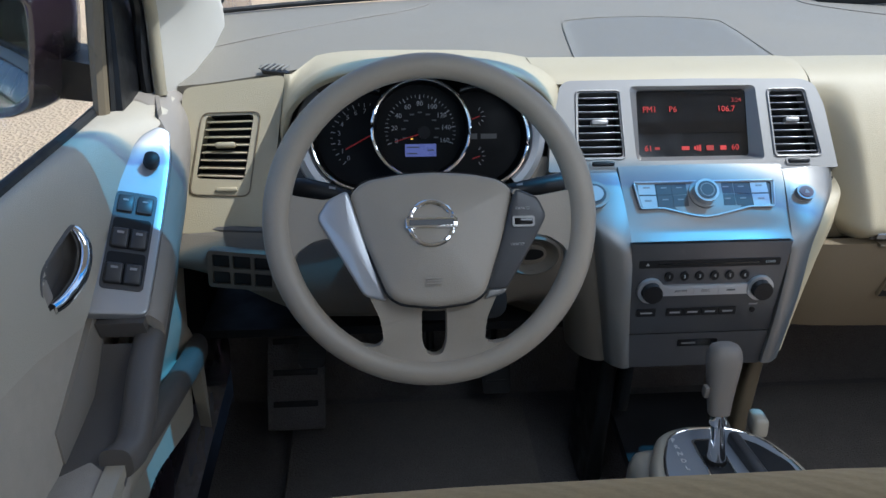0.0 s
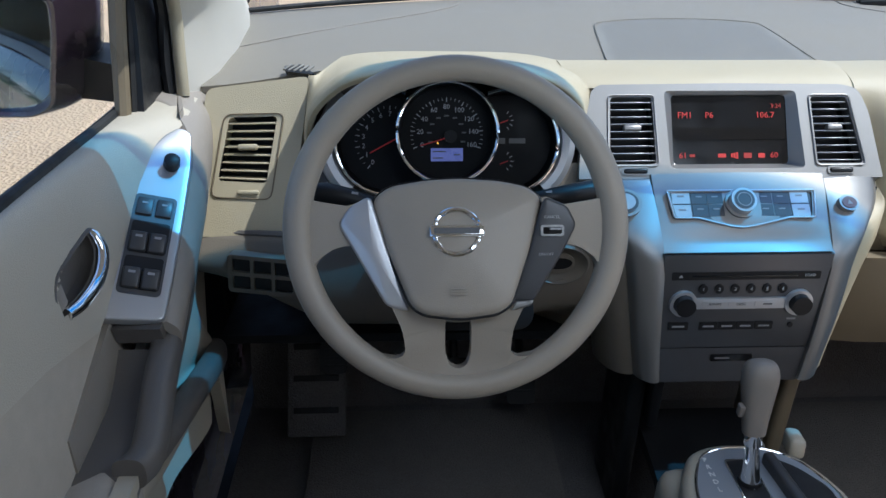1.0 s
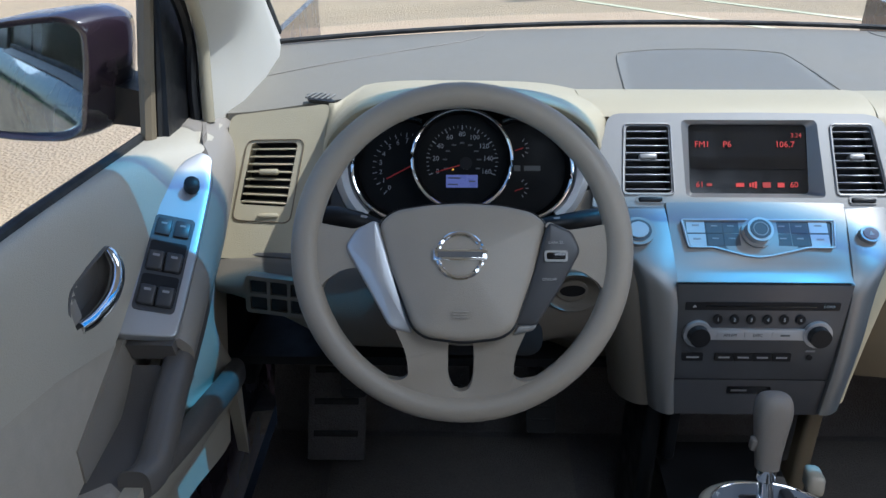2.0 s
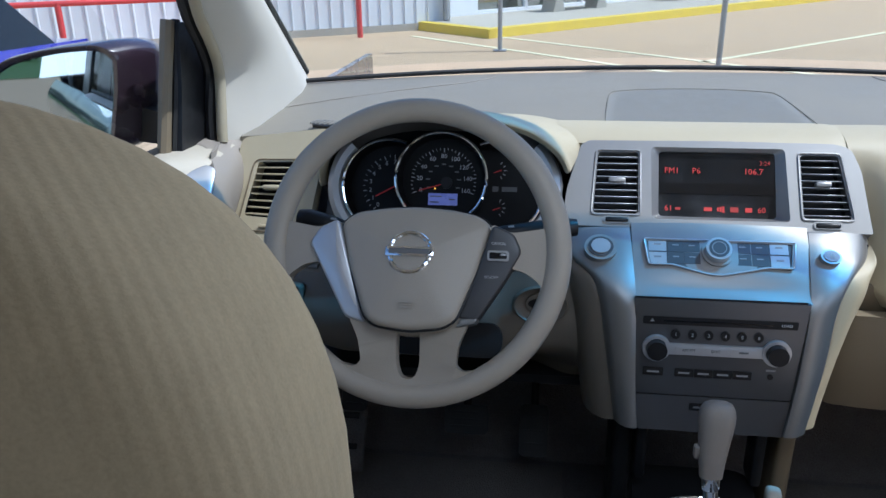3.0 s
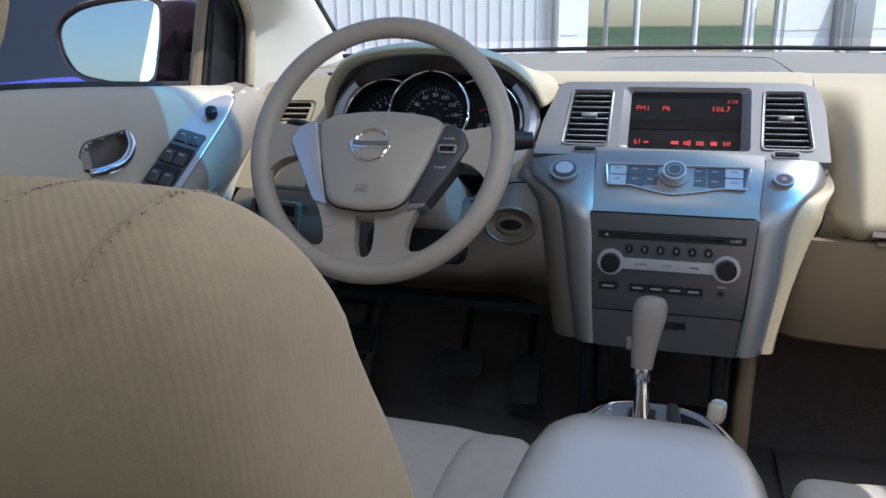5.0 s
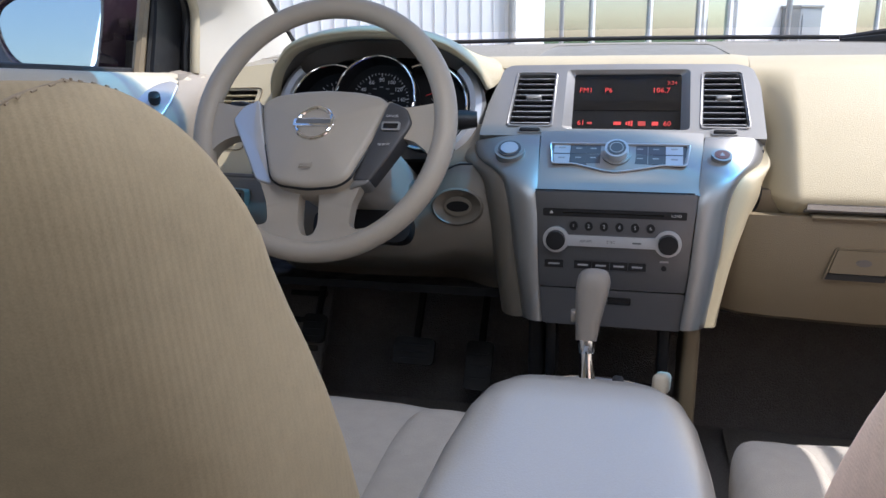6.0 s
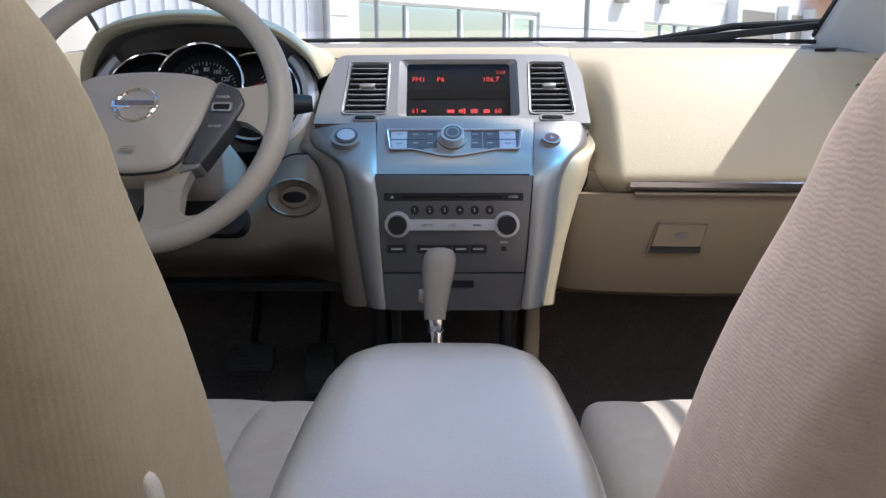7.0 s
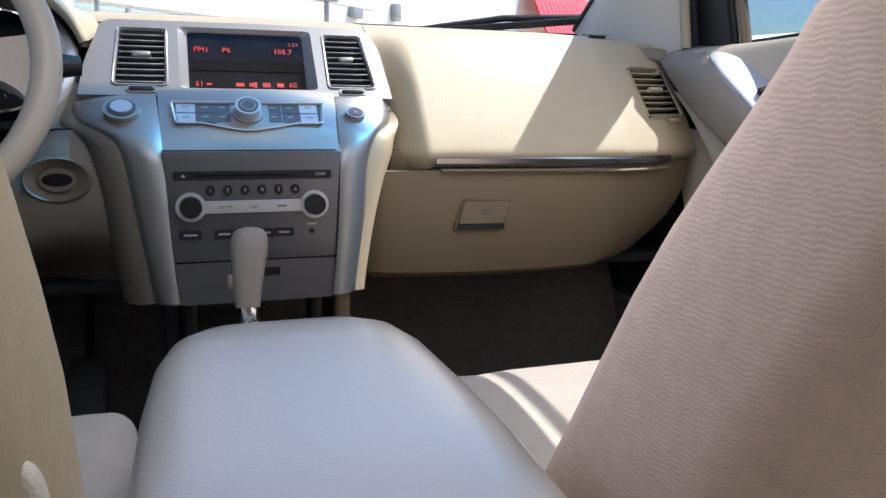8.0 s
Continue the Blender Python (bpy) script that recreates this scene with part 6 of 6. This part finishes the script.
cowl = thing("cowl", "black plastic cowl under the windscreen", "cowl")
part("panel", sheet(lambda u, v: Vector((lerp(-0.78, 0.78, u), far_edge(lerp(-0.78, 0.78, u)) + 0.012 + 0.16 * v, 1.128 + 0.006 * math.sin(math.pi * u) - 0.05 * v)), 20, 4, (0, 0, -0.02)), COWL, cowl)
for a, b in (((0.42, 1.60, 1.162), (0.80, 1.52, 1.200)),):
    wiper = thing("wiper", "black windscreen wiper lying on the glass", "wiper", group="wipers")
    part("arm", tube([a, Vector(a).lerp(Vector(b), 0.5) + Vector((0, 0.01, 0.012)), b], 0.008, 8), BLACK, wiper)
    part("blade", box(((Vector(b) - Vector(a)).length, 0.012, 0.016), basis((Vector(a) + Vector(b)) / 2 + Vector((0, -0.012, -0.006)), Vector(b) - Vector(a), (0, 0, 1)) @ pose(0, 0, 0, 90), 0.003), RUBBER, wiper)
bonnet = thing("bonnet", "dark purple car bonnet", "bonnet")
part("panel", sheet(lambda u, v: Vector((lerp(-0.78, 0.78, u), lerp(1.80, 2.75, v), 1.085 - 0.16 * v * v - 0.04 * (2 * u - 1) ** 2 - 0.02 * v)), 14, 10, (0, 0, -0.02)), CARPAINT, bonnet)
side_b = thing("car_body", "dark purple car body sides and sills", "car body")
for side in (-1, 1):
    part("flank", sheet(lambda u, v, side=side: Vector((side * (0.925 - 0.03 * v * v), lerp(-1.6, 2.7, u), lerp(1.06, 0.25, v))), 10, 5, (side * -0.02, 0, 0)), CARPAINT, side_b)
def skin_fn(u, v):
    p = roof_fn(u, v)
    return Vector((p.x * 1.03, p.y - 0.012, p.z + 0.060))


for side in (-1, 1):
    part("door_shoulder", sheet(lambda u, v, side=side: Vector((side * lerp(0.925, 0.880, v * v), lerp(-1.55, 1.22, u), lerp(1.055, 1.138 - 0.030 * step((lerp(-1.55, 1.22, u) - 0.55) / 0.65), v))), 12, 5, (side * -0.006, 0, 0)), CARPAINT, side_b)
    part("door_post", sheet(lambda u, v, side=side: Vector((side * lerp(0.885, 0.775, v), lerp(-0.32, -0.16, u), lerp(1.12, 1.57, v))), 2, 6, (side * -0.01, 0, 0)), BLACK, side_b)


part("roof_skin", sheet(skin_fn, 32, 48, (0, 0, -0.006), gap=lambda p: -0.33 < p.x < 0.29 and (0.11 < p.y < 0.61 or -0.75 < p.y < -0.31)), CARPAINT, side_b, "glossy dark purple roof skin")
part("tailgate", holed(rrect(0, 0, 1.72, 1.28, 0.06), [rrect(0, 0.2, 1.34, 0.64, 0.08)], basis((0, -1.56, 0.98), (1, 0, 0), (0, 0, 1)), -0.02, 0.02), CARPAINT, side_b, "dark purple tailgate")
part("floor_pan", box((1.7, 4.2, 0.03), (0, 0.5, 0.33)), BLACK, side_b)
for side in (-1, 1):
    for y in (2.0, -1.0):
        part("tyre", plate(ellipse(0, 0, 0.34, 0.34, 28), basis((side * 0.80, y, 0.34), (0, side, 0), (0, 0, 1)), -0.1, 0.1, 0.03), RUBBER, side_b)

# ---- car park and building ----
def ground_fn(u, v):
    return Vector((lerp(-300, 300, u), lerp(-300, 300, v), 0))


tagged(part("ground", sheet(ground_fn, 4, 4, (0, 0, -0.1)), ASPHALT), "pale sunlit asphalt of the car park", "ground", kind="structure")


def painted_line(a, b, w, mat, label):
    a, b = Vector((*a, 0.004)), Vector((*b, 0.004))
    m = basis((a + b) / 2, b - a, (-(b - a).y, (b - a).x, 0))
    tagged(part("road_marking", box(((b - a).length, w, 0.006), m), mat), label, "road marking", group="parking lines", kind="structure")


painted_line((-2.6, 12.9), (2.6, 7.6), 0.10, LINEPAINT, "faded yellow parking line on the asphalt")
painted_line((-1.6, 13.2), (5.0, 6.7), 0.10, LINEPAINT, "faded yellow parking line on the asphalt")
painted_line((1.5, 10.0), (4.9, 13.4), 0.10, LINEPAINT, "faded pale parking line on the asphalt")
painted_line((6.5, 15.0), (11, 11), 0.10, LINEPAINT, "faded pale parking line on the asphalt")

U = Vector((0.69, 0.72, 0)).normalized()
V = Vector((-U.y, U.x, 0))


def along(a, b=0.0, z=0.0):
    """Along the shop front from its near corner, and b behind it."""
    p = Vector((-2.05, 15.1, 0)) + U * a + V * b
    return Vector((p.x, p.y, z))


kerb = thing("kerb", "yellow painted concrete kerb of the walkway", "kerb", kind="structure")
kb = loft([[Vector((-1.32, 12.55, z)) + U * a + V * b for b, z in ((0, 0), (0.02, 0.14), (0.15, 0.15), (0.15, 0))] for a in (0.0, 6.0, 12.0, 24.0)])
part("kerb_stone", kb, YELLOW, kerb)
part("end_stone", loft([[Vector((-1.32, 12.55, z)) + V * a + U * b for b, z in ((0, 0), (0.02, 0.14), (0.15, 0.15), (0.15, 0))] for a in (0.0, 1.0, 2.3)]), YELLOW, kerb)
walkm = basis(Vector((-1.32, 12.55, 0.07)) + U * 12.1 + V * 1.35, U, V)
tagged(part("pavement", box((23.8, 2.4, 0.13), walkm), CONCRETE), "pale concrete walkway along the shop front", "pavement", kind="structure")

# ribbed metal wing of the building
shed = thing("metal_shed", "white ribbed metal wall of the building", "building")
S0, S1 = Vector((-9.5, 9.6, 0)), Vector((-2.25, 14.15, 0))
sd = (S1 - S0).normalized()
sn = Vector((sd.y, -sd.x, 0))
length = (S1 - S0).length
pitch = 0.22
for i in range(int(length / pitch)):
    pts = [(0, 0), (pitch * 0.42, 0), (pitch * 0.46, 0.022), (pitch * 0.54, 0.022), (pitch * 0.58, 0), (pitch, 0), (pitch, -0.03), (0, -0.03)]
    if i == 0:
        b = bmesh.new()
        lo = [b.verts.new((x, y, 0.12)) for x, y in pts]
        hi = [b.verts.new((x, y, 5.2)) for x, y in pts]
        b.faces.new(lo[::-1])
        b.faces.new(hi)
        for k in range(8):
            b.faces.new((lo[k], lo[(k + 1) % 8], hi[(k + 1) % 8], hi[k]))
        first = part("siding_panel", b, SIDING, shed, angle=20)
        ob = first
    else:
        ob = new("siding_panel", first.data)
        ob.parent = shed
    ob.matrix_basis = Matrix(((sd.x, sn.x, 0, (S0 + sd * pitch * i).x), (sd.y, sn.y, 0, (S0 + sd * pitch * i).y), (0, 0, 1, 0), (0, 0, 0, 1)))
part("wall_core", box((length, 0.25, 5.1), basis((S0 + S1) / 2 - sn * 0.17 + Vector((0, 0, 2.6)), sd, (0, 0, 1)) @ pose(0, 0, 0, 90), 0), SIDING, shed)
part("downpipe", tube([S1 + sn * 0.08 + Vector((0, 0, 5.1)), S1 + sn * 0.08 + Vector((0, 0, 0.16)), S1 + sn * 0.25 + Vector((0.05, 0, 0.08))], 0.055, 10), STEEL, shed, "grey rain downpipe")
part("base_strip", box((length, 0.06, 0.12), basis((S0 + S1) / 2 + Vector((0, 0, 0.06)), sd, (0, 0, 1)) @ pose(0, 0, 0, 90), 0), CONCRETE, shed)

# red pipe rail before the metal wall
rail = thing("pipe_rail", "red painted steel pipe rail", "pipe rail")
r1 = Vector((-3.45, 12.75, 0))
part("top_bar", tube([r1 + sd * -6.0 + Vector((0, 0, 0.72)), r1 + Vector((0, 0, 0.72))], 0.04, 10), REDPIPE, rail)
for k in (0, -2.2, -4.4):
    part("post", tube([r1 + sd * k, r1 + sd * k + Vector((0, 0, 0.74))], 0.045, 10), REDPIPE, rail)

# shop building
shop = thing("shop_building", "white painted shop building with large windows", "building")
HEIGHT = 7.5
openings = [(0.40, 6.10, 0.15, 2.36, (1.73, 3.37, 4.92)), (10.97, 15.3, 0.5, 2.32, (12.1, 13.0, 13.9))]
FM = basis(along(0), U, (0, 0, 1))
outer = [(-0.4, 0.0), (30, 0.0), (30, HEIGHT), (-0.4, HEIGHT)]
part("wall", holed(outer, [[(a, z0), (b, z0), (b, z1), (a, z1)] for a, b, z0, z1, _ in openings], FM, -0.25, 0.0), WHITEWALL, shop, "white painted block wall")
corner = [S1 + sn * 0.02, along(-0.4)]
cm = corner[1] - corner[0]
part("return_wall", box((cm.length, 0.2, HEIGHT), basis((corner[0] + corner[1]) / 2 + Vector((0, 0, HEIGHT / 2)), cm, (0, 0, 1)) @ pose(0, 0, 0, 90), 0), WHITEWALL, shop)
for z in (1.02, 2.04, 3.06):
    part("wall_joint", box((0.5, 0.012, 0.012), at(FM, -0.1, z, 0.003)), CONCRETE, shop)
    part("wall_joint", box((5.0, 0.012, 0.012), at(FM, 8.2, z, 0.003)), CONCRETE, shop)
    part("wall_joint", box((1.6, 0.012, 0.012), at(FM, 15.6, z, 0.003)), CONCRETE, shop)
for a, b, z0, z1, n in openings:
    # a dark sheet behind the panes stands in for the unlit room
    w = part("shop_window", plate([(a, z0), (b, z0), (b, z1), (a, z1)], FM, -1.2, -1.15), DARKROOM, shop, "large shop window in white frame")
    posts = (a, *n, b)
    for x0, x1 in zip(posts, posts[1:]):
        part("pane", plate([(x0 + 0.03, z0 + 0.05), (x1 - 0.03, z0 + 0.05), (x1 - 0.03, z1 - 0.05), (x0 + 0.03, z1 - 0.05)], FM, -0.12, -0.11), SHOPGLASS, w)
    for x in posts:
        part("mullion", box((0.07, z1 - z0, 0.10), at(FM, x, (z0 + z1) / 2, -0.10), 0.005), WHITEWALL, w)
    for z in (z0 + 0.025, z1 - 0.025):
        part("frame_rail", box((b - a, 0.05, 0.10), at(FM, (a + b) / 2, z, -0.10), 0.005), WHITEWALL, w)
d = part("shop_door", holed([(5.02, 0.16), (6.02, 0.16), (6.02, 2.28), (5.02, 2.28)], [[(5.14, 0.40), (5.90, 0.40), (5.90, 2.18), (5.14, 2.18)]], FM, -0.11, -0.04), WHITEWALL, shop, "white framed glass shop door")
part("pull_bar", tube([FM @ Vector((5.09, 0.9, 0.0)), FM @ Vector((5.09, 1.5, 0.0))], 0.015, 8), STEEL, d)
part("parapet", box((30.6, 0.22, 0.5), at(FM, 14.8, HEIGHT + 0.1, -0.05), 0.02), WHITEWALL, shop)
# flat taupe plates coloured as shaded open bays, red awning farther along
bay = thing("far_building", "white far building with dark bays and red metal roof", "building")
for a, w in ((16.6, 3.5), (21.0, 1.9)):
    part("bay", plate([(a, 0.2), (a + w, 0.2), (a + w, 2.95), (a, 2.95)], FM, 0.01, 0.03), TAUPE, bay, "flat taupe plate coloured as a shaded open bay")
for a in (16.35, 20.55, 23.0):
    part("column", box((0.35, 3.2, 0.4), at(FM, a, 1.6, 0.2), 0.02), WHITEWALL, bay)
for k in range(26):
    part("roof_panel", box((0.62, 2.6, 0.10), at(FM, 23.4 + 0.66 * k, 4.35, 0.7) @ pose(0, 0, 0, -25), 0.03), REDAWN, bay)
for x, z, w, h in ((9.6, 2.9, 0.5, 0.28), (11.9, 3.1, 0.30, 0.5)):
    part("wall_box", box((w, h, 0.2), at(FM, x, z, 0.1), 0.02), STEEL, bay, "small grey box on the wall")
cabinet = thing("utility_cabinet", "grey metal utility cabinet against the white wall", "cabinet")
part("body", box((0.85, 1.62, 0.5), at(FM, 8.15, 0.94, 0.27), 0.02), STEEL, cabinet)
part("cap", box((0.92, 0.06, 0.56), at(FM, 8.15, 1.78, 0.27), 0.01), STEEL, cabinet)
part("panel_door", box((0.70, 1.3, 0.02), at(FM, 8.15, 0.95, 0.53), 0.006), STEEL, cabinet)
# benches
def bench(a, b):
    s = thing("bench", "grey concrete bench on the walkway", "bench", group="benches")
    m = basis(along(a, b, 0.13), U, V)
    part("seat", box((1.75, 0.42, 0.09), at(m, 0, 0, 0.40), 0.015), CONCRETE, s)
    for x in (-0.62, 0.62):
        part("leg", loft([[m @ Vector((x + sx * w, y, z)) for sx, y in ((-1, -0.17), (1, -0.17), (1, 0.17), (-1, 0.17))] for w, z in ((0.16, 0), (0.10, 0.2), (0.20, 0.36))]), CONCRETE, s)


bench(2.5, -0.55)
bench(6.4, -0.55)
# sign poles standing in the car park
for x, y, plate_z in ((-1.04, 11.07, 2.15), (1.63, 9.55, 1.98)):
    p = thing("sign_pole", "grey steel pole carrying the back of a small sign", "sign pole", group="sign poles")
    part("post", tube([(x, y, 0), (x, y, 2.5)], 0.032, 12), STEEL, p)
    part("foot", box((0.18, 0.18, 0.02), (x, y, 0.012), 0.004), STEEL, p)
    part("sign", box((0.30, 0.012, 0.46), pose(x, y - 0.045, plate_z + 0.22, 0, 0, 20), 0.004), STEEL, p, "grey back of a sign")

# neighbouring cars
def parked_car(x, y, turn, mat, label):
    c = thing("parked_car", label, "car", group="parked cars")
    m = pose(x, y, 0, 0, 0, turn)
    def body(y, z0, z1, w):
        return [m @ Vector((sx * w, y, z)) for sx, z in ((-1, z0), (1, z0), (1.03, (z0 + z1) / 2), (1, z1), (-1, z1), (-1.03, (z0 + z1) / 2))]
    part("body", loft([body(-2.2, 0.45, 0.75, 0.70), body(-2.1, 0.28, 0.92, 0.84), body(-0.9, 0.25, 1.00, 0.9), body(0.8, 0.25, 1.02, 0.9), body(2.0, 0.30, 0.98, 0.86), body(2.2, 0.45, 0.80, 0.74)]), mat, c, angle=50)
    part("cabin", loft([[m @ Vector((sx * w, y, z)) for sx, y in ((-1, y0), (1, y0), (1, y1), (-1, y1))] for w, y0, y1, z in ((0.84, -1.25, 1.75, 0.98), (0.72, -0.55, 1.35, 1.38), (0.66, -0.40, 1.20, 1.46))]), GLOSSBLACK, c, "dark glazed cabin", angle=30)
    part("roof", loft([[m @ Vector((sx * w, y, z)) for sx, y in ((-1, y0), (1, y0), (1, y1), (-1, y1))] for w, y0, y1, z in ((0.70, -0.52, 1.30, 1.42), (0.62, -0.40, 1.15, 1.50))]), mat, c)
    for sx in (-1, 1):
        for yy in (-1.35, 1.35):
            t = part("wheel", plate(ellipse(0, 0, 0.32, 0.32, 24), m @ basis((sx * 0.82, yy, 0.32), (0, sx, 0), (0, 0, 1)), -0.08, 0.09, 0.02), RUBBER, c)
            part("rim", plate(ellipse(0, 0, 0.20, 0.20, 20), m @ basis((sx * 0.82, yy, 0.32), (0, sx, 0), (0, 0, 1)), 0.08, 0.10, 0.01), STEEL, t)
    for yy in (-0.35, 0.75):
        part("door_handle", box((0.02, 0.18, 0.03), m @ pose(0.935, yy, 0.86), 0.008), CHROME, c)
    return c


field = tagged(part("field", box((400, 200, 0.02), (0, -135, 0.02)), FIELD), "green grass field behind the car park", "field", kind="structure")
tagged(part("field", box((260, 260, 0.02), (160, 60, 0.02)), FIELD), "green grass field beside the car park", "field", kind="structure")
# hedgerow of far trees behind the car park
random.seed(7)
clumps = bmesh.new()
for k in range(150):
    x, y = -110 + 1.5 * k + random.uniform(-1, 1), -78 + random.uniform(-6, 6)
    h = random.uniform(1.5, 4.5) * (1.6 if 30 < k < 60 else 1.0)
    for _ in range(5):
        c = Vector((x + random.uniform(-1.2, 1.2), y + random.uniform(-1, 1), h * random.uniform(0.3, 1.0)))
        b = bmesh.new()
        bmesh.ops.create_icosphere(b, subdivisions=1, radius=random.uniform(0.7, 1.5))
        for v in b.verts:
            v.co = c + v.co * random.uniform(0.7, 1.2)
        join(clumps, b)
tagged(part("far_trees", clumps, TREES, angle=10), "far dark green row of trees", "trees", kind="stuff")
for x, y in ((-16, -22), (-30, -30), (-9, -34)):
    lp = thing("lamp_post", "tall dark steel lamp post in the car park", "lamp post", group="lamp posts")
    part("post", tube([(x, y, 0), (x, y, 9)], [0.10, 0.07], 10), STEEL, lp)
    part("head", box((1.0, 0.3, 0.14), (x, y, 9.0), 0.03), STEEL, lp)

parked_car(-3.6, 1.9, 0, BLUEPAINT, "bright blue car parked alongside")
